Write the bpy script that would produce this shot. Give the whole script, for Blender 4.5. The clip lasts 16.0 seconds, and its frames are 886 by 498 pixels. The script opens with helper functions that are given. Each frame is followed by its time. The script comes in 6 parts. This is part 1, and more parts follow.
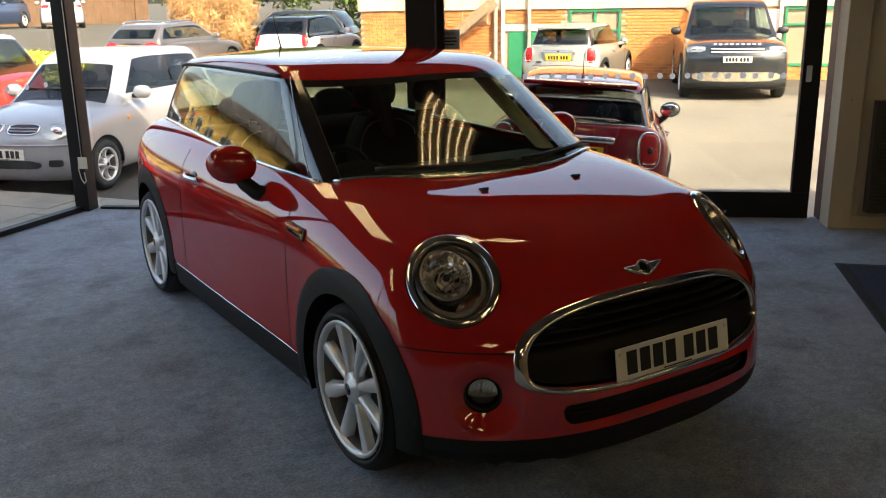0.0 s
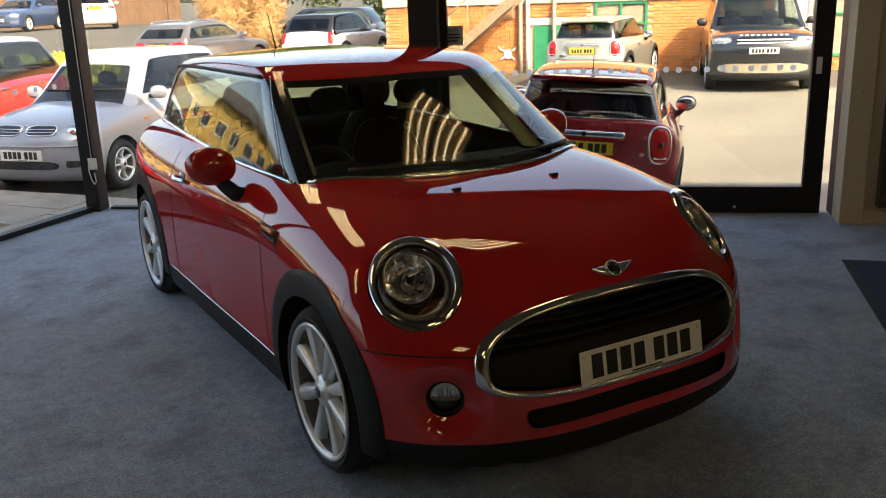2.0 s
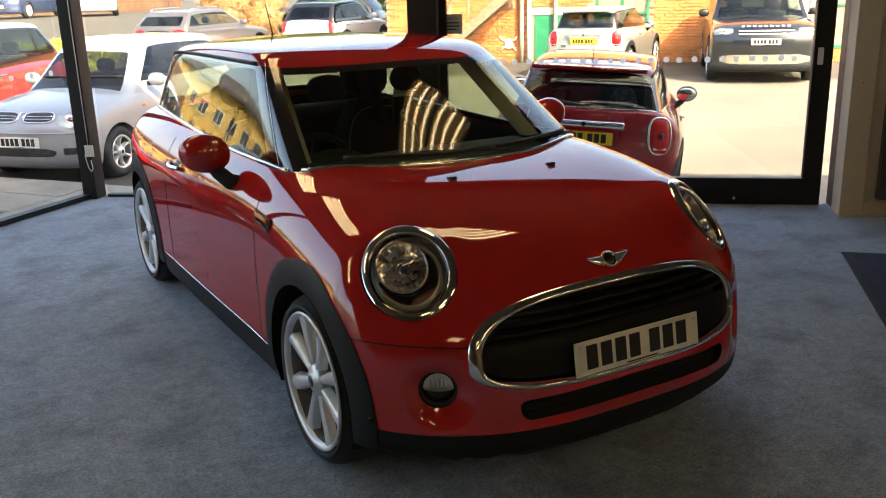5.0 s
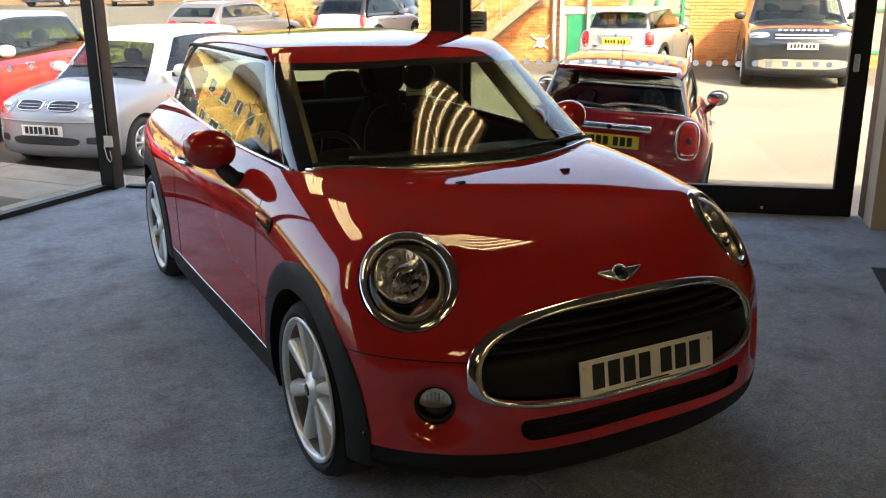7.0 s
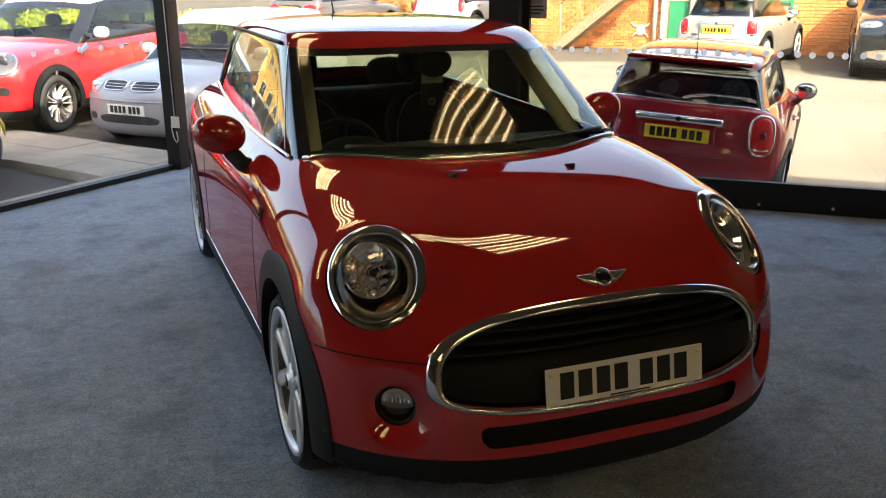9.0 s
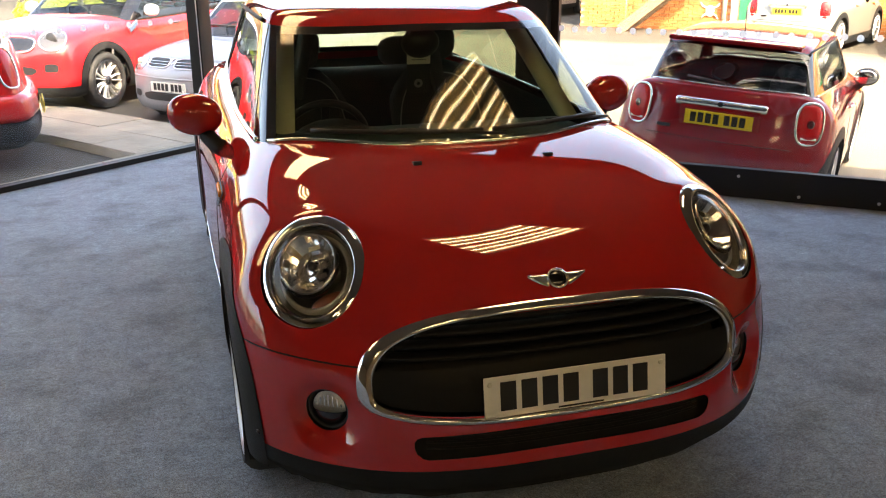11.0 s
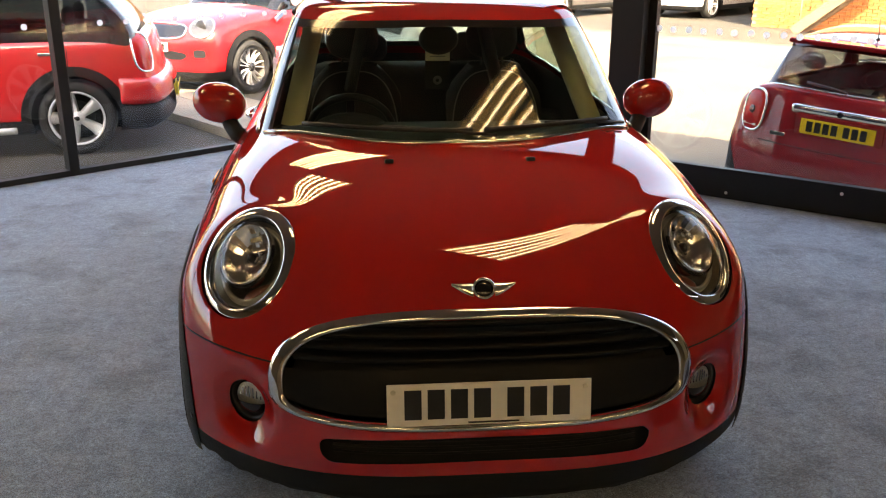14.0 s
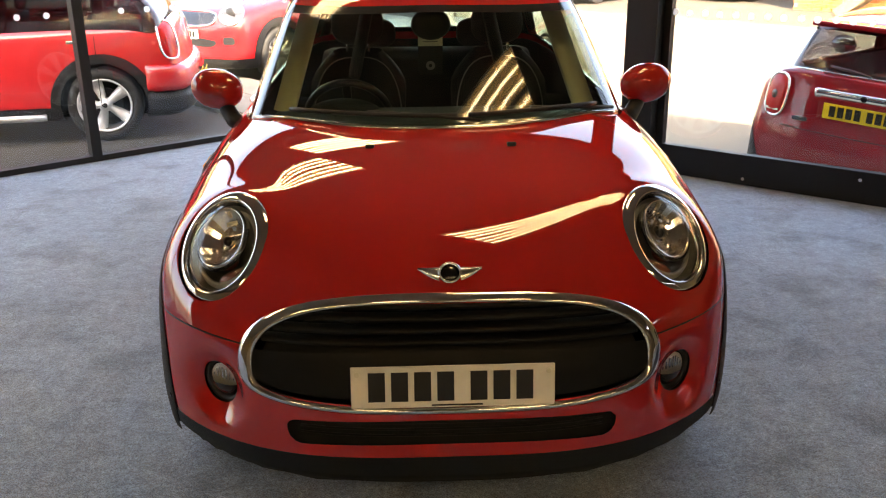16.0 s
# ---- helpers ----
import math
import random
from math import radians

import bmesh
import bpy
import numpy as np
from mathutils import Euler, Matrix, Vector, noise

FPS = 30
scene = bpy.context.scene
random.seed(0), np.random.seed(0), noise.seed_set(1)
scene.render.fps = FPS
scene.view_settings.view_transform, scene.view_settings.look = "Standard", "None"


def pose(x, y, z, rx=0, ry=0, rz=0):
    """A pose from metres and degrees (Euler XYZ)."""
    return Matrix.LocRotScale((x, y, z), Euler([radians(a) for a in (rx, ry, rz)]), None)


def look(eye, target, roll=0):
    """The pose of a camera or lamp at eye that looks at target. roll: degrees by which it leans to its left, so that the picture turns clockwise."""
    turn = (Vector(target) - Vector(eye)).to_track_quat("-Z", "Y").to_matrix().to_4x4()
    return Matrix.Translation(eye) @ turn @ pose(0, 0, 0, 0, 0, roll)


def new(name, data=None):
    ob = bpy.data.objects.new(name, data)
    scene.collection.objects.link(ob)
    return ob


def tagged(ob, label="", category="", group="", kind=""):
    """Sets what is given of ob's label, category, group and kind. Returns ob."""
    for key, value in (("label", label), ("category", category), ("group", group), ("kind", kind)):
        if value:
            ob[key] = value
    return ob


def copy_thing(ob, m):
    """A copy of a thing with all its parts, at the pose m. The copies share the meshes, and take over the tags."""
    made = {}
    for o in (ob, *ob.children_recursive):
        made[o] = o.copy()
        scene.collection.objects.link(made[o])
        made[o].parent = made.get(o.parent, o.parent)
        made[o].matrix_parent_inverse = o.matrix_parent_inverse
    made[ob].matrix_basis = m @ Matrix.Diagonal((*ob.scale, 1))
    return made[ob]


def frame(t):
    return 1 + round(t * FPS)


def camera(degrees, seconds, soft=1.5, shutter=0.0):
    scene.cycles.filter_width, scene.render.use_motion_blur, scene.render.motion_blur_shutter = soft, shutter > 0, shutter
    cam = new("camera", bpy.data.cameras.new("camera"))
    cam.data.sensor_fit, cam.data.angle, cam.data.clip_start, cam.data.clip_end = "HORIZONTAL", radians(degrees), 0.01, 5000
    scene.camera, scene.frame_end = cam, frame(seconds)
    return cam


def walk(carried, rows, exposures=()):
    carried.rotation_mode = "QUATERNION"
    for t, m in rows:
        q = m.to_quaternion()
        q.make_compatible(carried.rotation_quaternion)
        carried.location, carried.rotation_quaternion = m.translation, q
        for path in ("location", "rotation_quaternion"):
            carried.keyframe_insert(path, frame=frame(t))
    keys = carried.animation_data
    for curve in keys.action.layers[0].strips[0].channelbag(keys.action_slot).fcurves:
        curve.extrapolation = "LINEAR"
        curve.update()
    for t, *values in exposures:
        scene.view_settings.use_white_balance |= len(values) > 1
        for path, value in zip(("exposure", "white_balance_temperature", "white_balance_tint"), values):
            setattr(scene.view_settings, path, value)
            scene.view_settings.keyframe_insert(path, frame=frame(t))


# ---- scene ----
cam = camera(52.5, 16.0, soft=1.1)
PATH = [
    (0, (-2.138, -2.712, 1.661), (-1.11, -1.083, 1.123), -0.9),
    (0.5, (-2.091, -2.71, 1.656), (-1.08, -1.076, 1.104), -1.2),
    (1, (-2.033, -2.746, 1.669), (-1.04, -1.102, 1.112), -1.3),
    (1.5, (-1.973, -2.784, 1.669), (-0.998, -1.126, 1.121), -1.4),
    (2, (-1.916, -2.801, 1.668), (-0.957, -1.133, 1.121), -1.9),
    (2.5, (-1.889, -2.787, 1.663), (-0.94, -1.117, 1.106), -2.3),
    (3, (-1.882, -2.791, 1.665), (-0.934, -1.122, 1.103), -2.0),
    (3.5, (-1.889, -2.798, 1.667), (-0.933, -1.134, 1.102), -1.5),
    (4, (-1.889, -2.793, 1.664), (-0.929, -1.133, 1.094), -1.5),
    (6.5, (-1.835, -2.777, 1.653), (-0.912, -1.094, 1.092), -0.9),
    (7, (-1.748, -2.707, 1.653), (-0.849, -1.015, 1.079), -0.4),
    (7.5, (-1.676, -2.664, 1.653), (-0.826, -0.951, 1.069), -1.1),
    (8, (-1.563, -2.677, 1.646), (-0.766, -0.945, 1.041), -0.9),
    (8.5, (-1.432, -2.726, 1.649), (-0.688, -0.974, 1.035), 0.1),
    (9, (-1.34, -2.773, 1.648), (-0.655, -0.993, 1.046), -0.2),
    (9.2, (-1.309, -2.784, 1.645), (-0.639, -0.999, 1.041), -0.5),
    (11.3, (-0.854, -2.701, 1.624), (-0.371, -0.871, 0.978), -0.3),
    (11.5, (-0.796, -2.746, 1.626), (-0.352, -0.906, 0.98), -0.5),
    (12, (-0.674, -2.841, 1.629), (-0.312, -0.98, 0.991), -0.8),
    (12.5, (-0.589, -2.87, 1.628), (-0.259, -1.001, 0.998), -0.8),
    (13, (-0.495, -2.805, 1.62), (-0.214, -0.929, 0.986), -0.7),
    (13.5, (-0.401, -2.746, 1.618), (-0.168, -0.863, 0.984), -0.2),
    (14, (-0.29, -2.76, 1.625), (-0.13, -0.876, 0.974), 0.2),
    (14.5, (-0.192, -2.78, 1.623), (-0.102, -0.899, 0.948), 0.5),
    (15, (-0.129, -2.785, 1.619), (-0.063, -0.908, 0.931), 0.2),
    (15.5, (-0.108, -2.777, 1.617), (-0.038, -0.899, 0.934), -0.1),
    (16, (-0.093, -2.788, 1.624), (-0.028, -0.908, 0.945), -0.5),
]
walk(cam, [(t, look(eye, target, roll)) for t, eye, target, roll in PATH], [(0, 2.29, 7450, 12), (0.5, 2.37, 7450, 12), (1, 2.57, 7450, 12), (1.5, 2.44, 7450, 12), (2, 2.28, 7450, 12), (2.5, 2.52, 7450, 12), (3, 2.66, 7450, 12), (6.5, 2.74, 7450, 12), (9, 2.75, 7400, 12), (11.5, 3.46, 8050, 17), (14, 3.44, 8300, 18), (14.5, 3.5, 8350, 18), (15, 3.8, 8350, 18), (16, 3.82, 8350, 18)])
# ---- world and light ----
world = bpy.data.worlds.new("sky")
scene.world = world
world.use_nodes = True
_wn = world.node_tree.nodes
_sky = _wn.new("ShaderNodeTexSky")
_sky.sky_type = "NISHITA"
_sky.sun_disc = False
_sky.dust_density = 4.5      # bright hazy sky
SUN_EL, SUN_AZ = 41.0, 177.0   # elevation, and compass turn of the sun (from +Y towards +X), degrees
_sky.sun_elevation = radians(SUN_EL)
_sky.sun_rotation = radians(SUN_AZ)
_wn["Background"].inputs[1].default_value = 0.15
world.node_tree.links.new(_sky.outputs[0], _wn["Background"].inputs[0])
sun_dir = Vector((math.sin(radians(SUN_AZ)) * math.cos(radians(SUN_EL)),
                  math.cos(radians(SUN_AZ)) * math.cos(radians(SUN_EL)), math.sin(radians(SUN_EL))))
_sl = bpy.data.lights.new("sun", "SUN")
_sl.energy, _sl.angle, _sl.color = 2.9, radians(0.5), (1.0, 0.9, 0.74)
sun = new("sun", _sl)
sun.matrix_world = look(sun_dir * 60, (0, 0, 0))

# ---- shell maths: smooth solids as fields, and the meshes cut from them ----
def spline(xs, ys):
    """A natural cubic through the points, straight beyond them."""
    xs, ys = np.array(xs, float), np.array(ys, float)
    n = len(xs)
    h = np.diff(xs)
    A, b = np.eye(n), np.zeros(n)
    for i in range(1, n - 1):
        A[i, i - 1], A[i, i], A[i, i + 1] = h[i - 1], 2 * (h[i - 1] + h[i]), h[i]
        b[i] = 6 * ((ys[i + 1] - ys[i]) / h[i] - (ys[i] - ys[i - 1]) / h[i - 1])
    m = np.linalg.solve(A, b)
    s0 = (ys[1] - ys[0]) / h[0] - h[0] * m[1] / 6
    s1 = (ys[-1] - ys[-2]) / h[-1] + h[-1] * m[-2] / 6

    def f(x):
        x = np.asarray(x, float)
        c = np.clip(x, xs[0], xs[-1])
        i = np.clip(np.searchsorted(xs, c) - 1, 0, n - 2)
        a, d = xs[i + 1] - c, c - xs[i]
        hh = h[i]
        v = (m[i] * a ** 3 + m[i + 1] * d ** 3) / (6 * hh) + (ys[i] / hh - m[i] * hh / 6) * a + (ys[i + 1] / hh - m[i + 1] * hh / 6) * d
        return v + np.where(x < xs[0], (x - xs[0]) * s0, 0) + np.where(x > xs[-1], (x - xs[-1]) * s1, 0)
    return f


def smax(s, *parts):
    top = np.maximum.reduce(parts)
    return top + np.log(sum(np.exp(s * (p - top)) for p in parts)) / s


def grad(F, V, e=1e-3):
    g = np.empty_like(V)
    for k in range(3):
        d = np.zeros(3)
        d[k] = e
        a, b = V + d, V - d
        g[:, k] = (F(*a.T) - F(*b.T)) / (2 * e)
    return g


def settle(F, V, rounds=4):
    for _ in range(rounds):
        g = grad(F, V)
        V = V - g * (np.clip(F(*V.T), -0.03, 0.03) / np.maximum((g * g).sum(1), 1e-9))[:, None]
    return V


def shell(F, low, high, h):
    """The surface F = 0 within a box, as vertices and triangles."""
    low, high = np.array(low, float), np.array(high, float)
    n = np.ceil((high - low) / h).astype(int) + 1
    ax = [low[k] + h * np.arange(n[k]) for k in range(3)]
    X, Y, Z = np.meshgrid(*ax, indexing="ij")
    f = F(X.ravel(), Y.ravel(), Z.ravel()).reshape(n)
    ins = f < 0
    m = n - 1
    acc, cnt = np.zeros((*m, 3)), np.zeros(m)
    quads = []
    cells = np.arange(m.prod()).reshape(m)
    for k in range(3):
        a = [slice(None)] * 3
        b = [slice(None)] * 3
        a[k], b[k] = slice(0, n[k] - 1), slice(1, n[k])
        fa, fb = f[tuple(a)], f[tuple(b)]
        hit = (fa < 0) != (fb < 0)
        idx = np.argwhere(hit)
        t = fa[hit] / (fa[hit] - fb[hit])
        p = idx.astype(float)
        p[:, k] += t
        o1, o2 = [j for j in range(3) if j != k]
        corner = []
        for d1 in (-1, 0):
            for d2 in (-1, 0):
                c = idx.copy()
                c[:, o1] += d1
                c[:, o2] += d2
                ok = ((c >= 0) & (c < m)).all(1)
                np.add.at(acc, tuple(c[ok].T), p[ok])
                np.add.at(cnt, tuple(c[ok].T), 1)
                corner.append((c, ok))
        good = np.logical_and.reduce([ok for _, ok in corner])
        q = np.stack([cells[tuple(np.clip(c, 0, m - 1).T)] for c, _ in corner], 1)[good][:, [0, 1, 3, 2]]
        flip = (fa[hit][good] < 0) ^ (k == 1)
        q[flip] = q[flip][:, ::-1]
        quads.append(q)
    quads = np.concatenate(quads)
    used, inv = np.unique(quads, return_inverse=True)
    quads = inv.reshape(quads.shape)
    V = (acc.reshape(-1, 3)[used] / cnt.reshape(-1)[used][:, None]) * h + low
    V = settle(F, V)
    return V, np.concatenate([quads[:, [0, 1, 2]], quads[:, [0, 2, 3]]])


def clip(V, T, g):
    """Keeps the part where g(x, y, z) >= 0, cut cleanly."""
    v = g(*V.T)
    s = v[T] >= 0
    k = s.sum(1)
    out = [T[k == 3]]
    mixed = T[(k == 1) | (k == 2)]
    if len(mixed):
        sm = v[mixed] >= 0
        one = sm.sum(1) == 1
        lone = np.where(one, sm.argmax(1), (~sm).argmax(1))
        r = np.arange(len(mixed))
        a, b, c = mixed[r, lone], mixed[r, (lone + 1) % 3], mixed[r, (lone + 2) % 3]
        def cut(p, q):
            return np.minimum(p, q).astype(np.int64) * len(V) + np.maximum(p, q)
        e1, e2 = cut(a, b), cut(a, c)
        keys, inv = np.unique(np.concatenate([e1, e2]), return_inverse=True)
        p, q = keys // len(V), keys % len(V)
        t = v[p] / (v[p] - v[q])
        fresh = V[p] + (V[q] - V[p]) * t[:, None]
        n0 = len(V)
        i1, i2 = n0 + inv[: len(mixed)], n0 + inv[len(mixed):]
        V = np.concatenate([V, fresh])
        out.append(np.stack([a, i1, i2], 1)[one])
        out.append(np.stack([i1, b, c], 1)[~one])
        out.append(np.stack([i1, c, i2], 1)[~one])
    T = np.concatenate(out)
    used, inv = np.unique(T, return_inverse=True)
    return V[used], inv.reshape(-1, 3)


def onto(F, P, way, rounds=12):
    """Slides points along a way until they lie on F = 0."""
    P = np.array(P, float)
    way = np.broadcast_to(np.array(way, float), P.shape)
    for _ in range(rounds):
        f = F(*P.T)
        d = (F(*(P + 1e-3 * way).T) - f) / 1e-3
        P = P - way * np.clip(f / np.where(np.abs(d) < 0.15, np.sign(d + 1e-9) * 0.15, d), -0.08, 0.08)[:, None]
    return P


LAMP_C = np.array([0.634, -0.383, 0.779])      # headlamp centre, on the +x side
LAMP_N = np.array([0.465, -0.608, 0.643])
LAMP_N = LAMP_N / np.linalg.norm(LAMP_N)
_u = np.array([0.0, 0.0, 1.0]) - LAMP_N * LAMP_N[2]
_u /= np.linalg.norm(_u)
_v = np.cross(_u, LAMP_N)
LAMP_U = _u * math.cos(0.6) + _v * math.sin(0.6)      # long axis of the slightly oval lamp
LAMP_S = 1.144


FOG_C = np.array([0.643, -0.566, 0.442])


def lamp_axis(a, y, z):
    dx, dy, dz = a - LAMP_C[0], y - LAMP_C[1], z - LAMP_C[2]
    along = dx * LAMP_N[0] + dy * LAMP_N[1] + dz * LAMP_N[2]
    q = (dx * LAMP_U[0] + dy * LAMP_U[1] + dz * LAMP_U[2])
    return along, np.sqrt(np.maximum(dx * dx + dy * dy + dz * dz - along * along - q * q * (1 - 1 / LAMP_S ** 2), 1e-8))


def mini_fields():
    """The three-door hatchback: lower body and cabin. Nose towards -y, front axle at y = 0."""
    wid = spline([-0.8, -0.4, 0.0, 0.6, 1.2, 2.0, 2.5, 3.05], [0.815, 0.847, 0.853, 0.848, 0.858, 0.866, 0.862, 0.80])
    tum = spline([0.10, 0.22, 0.38, 0.55, 0.70, 0.82, 0.90, 0.98], [0.050, 0.014, 0.002, 0.0, 0.002, 0.009, 0.022, 0.052])
    nose = spline([0.10, 0.20, 0.32, 0.45, 0.56, 0.65, 0.72, 0.80, 1.0], [-0.67, -0.735, -0.765, -0.76, -0.735, -0.70, -0.655, -0.56, -0.25])
    tail = spline([0.10, 0.25, 0.40, 0.55, 0.75, 0.95, 1.1], [2.98, 3.03, 3.05, 3.045, 3.00, 2.95, 2.90])
    hood = spline([-0.8, -0.65, -0.5, -0.25, 0.0, 0.3, 0.6, 1.2, 2.4, 3.05], [0.69, 0.765, 0.832, 0.906, 0.956, 0.993, 1.01, 1.02, 1.03, 1.0])

    def lower(x, y, z):
        a = np.sqrt(x * x + 1e-4)
        side = a - wid(y) + tum(z)
        low_w = 1 / (1 + np.exp((z - 0.66) / 0.03))
        front = (nose(z) + 0.170 * (a / 0.65) ** 3.0 * low_w + 0.205 * (a / 0.65) ** 2.3 * (1 - low_w) - y) * 0.92
        rear = (y - tail(z) + 0.10 * (a / 0.7) ** 2.5) * 0.95
        top = (z - hood(y) + 0.135 * (a / 0.8) ** 8.0) * 0.95
        body = smax(66.0, smax(30.0, side, front, rear), top, 0.14 - z)
        along, r = lamp_axis(a, y, z)
        body = smax(36.0, body, -smax(36.0, r - 0.166 - 1.3 * along, -0.004 - along, along - 0.2))
        fx, fy, fz = a - FOG_C[0] - 0.55 * 0.13, y - FOG_C[1] + 0.835 * 0.13, z - FOG_C[2]
        body = smax(70.0, body, 0.158 - np.sqrt(fx * fx + fy * fy + (fz * 1.1) ** 2))
        return -smax(34.0, -body, -smax(40.0, r - 0.160, along + 0.012, -0.30 - along))

    scr = spline([0.85, 1.0, 1.2, 1.35, 1.5], [-0.010, 0.207, 0.498, 0.730, 0.99])
    roof = spline([0.6, 0.95, 1.3, 1.7, 2.2, 2.75, 3.0], [1.340, 1.400, 1.420, 1.419, 1.400, 1.355, 1.325])
    back = spline([0.9, 1.0, 1.1, 1.25, 1.45], [2.935, 2.90, 2.86, 2.775, 2.61])
    cw = spline([0.85, 0.95, 1.1, 1.25, 1.4], [0.747, 0.716, 0.668, 0.618, 0.566])
    taper = spline([0.3, 0.9, 1.6, 2.3, 2.9], [0.03, 0.004, 0.0, 0.02, 0.07])

    def cabin(x, y, z):
        a = np.sqrt(x * x + 1e-4)
        side = (a - cw(z) + taper(y)) * 0.95
        front = (scr(z) + (0.215 + 0.30 * (z - 1.0)) * (a / 0.62) ** 2.6 - y) * 0.55
        rear = (y - back(z) + 0.08 * (a / 0.6) ** 2.2) * 0.85
        top = z - roof(y) + 0.035 * (a / 0.6) ** 2.4
        return smax(45.0, smax(38.0, side, front, rear), top, 0.84 - z)
    return lower, cabin
# ---- end of shell maths ----
# ---- materials ----
def material(name, color, rough=0.5, metal=0.0, var=0.12, scale=8.0, bump=0.0, bscale=200.0, coat=0.0, fine=60.0, spec=0.5, rvar=0.0, coat_ior=1.5):
    m = bpy.data.materials.new(name)
    m.use_nodes = True
    nt = m.node_tree
    n, lk = nt.nodes, nt.links.new
    p = n["Principled BSDF"]
    p.inputs["Roughness"].default_value = rough
    p.inputs["Metallic"].default_value = metal
    p.inputs["Specular IOR Level"].default_value = spec
    if coat:
        p.inputs["Coat Weight"].default_value = coat
        p.inputs["Coat Roughness"].default_value = 0.012
        p.inputs["Coat IOR"].default_value = coat_ior
    geo = n.new("ShaderNodeNewGeometry")
    if var:
        a, b = n.new("ShaderNodeTexNoise"), n.new("ShaderNodeTexNoise")
        a.inputs["Scale"].default_value, b.inputs["Scale"].default_value = scale, fine
        a.inputs["Detail"].default_value = 5
        mix = n.new("ShaderNodeMath")
        mix.operation = "ADD"
        lk(geo.outputs["Position"], a.inputs["Vector"])
        lk(geo.outputs["Position"], b.inputs["Vector"])
        lk(a.outputs[0], mix.inputs[0])
        lk(b.outputs[0], mix.inputs[1])
        ramp = n.new("ShaderNodeMapRange")
        ramp.inputs[1].default_value, ramp.inputs[2].default_value = 0.7, 1.3
        ramp.inputs[3].default_value, ramp.inputs[4].default_value = 1 - var, 1 + var
        lk(mix.outputs[0], ramp.inputs[0])
        tint = n.new("ShaderNodeVectorMath")
        tint.operation = "SCALE"
        tint.inputs[0].default_value = color
        lk(ramp.outputs[0], tint.inputs["Scale"])
        lk(tint.outputs[0], p.inputs["Base Color"])
        if rvar:
            rr = n.new("ShaderNodeMapRange")
            rr.inputs[1].default_value, rr.inputs[2].default_value = 0.7, 1.3
            rr.inputs[3].default_value, rr.inputs[4].default_value = max(rough - rvar, 0.02), min(rough + rvar, 1)
            lk(mix.outputs[0], rr.inputs[0])
            lk(rr.outputs[0], p.inputs["Roughness"])
    else:
        p.inputs["Base Color"].default_value = (*color, 1)
    if bump:
        t, bp = n.new("ShaderNodeTexNoise"), n.new("ShaderNodeBump")
        t.inputs["Scale"].default_value = bscale
        t.inputs["Detail"].default_value = 4
        bp.inputs["Strength"].default_value = bump
        bp.inputs["Distance"].default_value = 0.004
        lk(geo.outputs["Position"], t.inputs["Vector"])
        lk(t.outputs[0], bp.inputs["Height"])
        lk(bp.outputs[0], p.inputs["Normal"])
    return m


def pane(name, tint, ior=1.5, rough=0.0):
    """Thin glass: clear, tinted, with the mirror gloss of glass on top."""
    m = bpy.data.materials.new(name)
    m.use_nodes = True
    nt = m.node_tree
    n, lk = nt.nodes, nt.links.new
    n.remove(n["Principled BSDF"])
    tr, gl, mx, fr, pw, ma = (n.new("ShaderNode" + k) for k in ("BsdfTransparent", "BsdfGlossy", "MixShader", "LayerWeight", "Math", "Math"))
    tr.inputs[0].default_value = (*tint, 1)
    gl.inputs["Roughness"].default_value = rough
    fr.inputs[0].default_value = 0.5
    f0 = ((ior - 1) / (ior + 1)) ** 2
    pw.operation, ma.operation = "POWER", "MULTIPLY_ADD"
    pw.inputs[1].default_value = 5.0
    ma.inputs[1].default_value, ma.inputs[2].default_value = 1 - f0, f0
    lk(fr.outputs["Facing"], pw.inputs[0])
    lk(pw.outputs[0], ma.inputs[0])
    lk(ma.outputs[0], mx.inputs[0])
    lk(tr.outputs[0], mx.inputs[1])
    lk(gl.outputs[0], mx.inputs[2])
    lk(mx.outputs[0], n["Material Output"].inputs[0])
    return m


def film(name, color):
    """Thin translucent film, lit from both sides."""
    m = bpy.data.materials.new(name)
    m.use_nodes = True
    n, lk = m.node_tree.nodes, m.node_tree.links.new
    n.remove(n["Principled BSDF"])
    a, b, mx = (n.new("ShaderNode" + k) for k in ("BsdfDiffuse", "BsdfTranslucent", "MixShader"))
    a.inputs[0].default_value = b.inputs[0].default_value = (*color, 1)
    mx.inputs[0].default_value = 0.6
    lk(a.outputs[0], mx.inputs[1])
    lk(b.outputs[0], mx.inputs[2])
    lk(mx.outputs[0], n["Material Output"].inputs[0])
    return m


def glow(name, color, strength):
    m = bpy.data.materials.new(name)
    m.use_nodes = True
    p = m.node_tree.nodes["Principled BSDF"]
    p.inputs["Base Color"].default_value = (*color, 1)
    p.inputs["Emission Color"].default_value = (*color, 1)
    p.inputs["Emission Strength"].default_value = strength
    return m


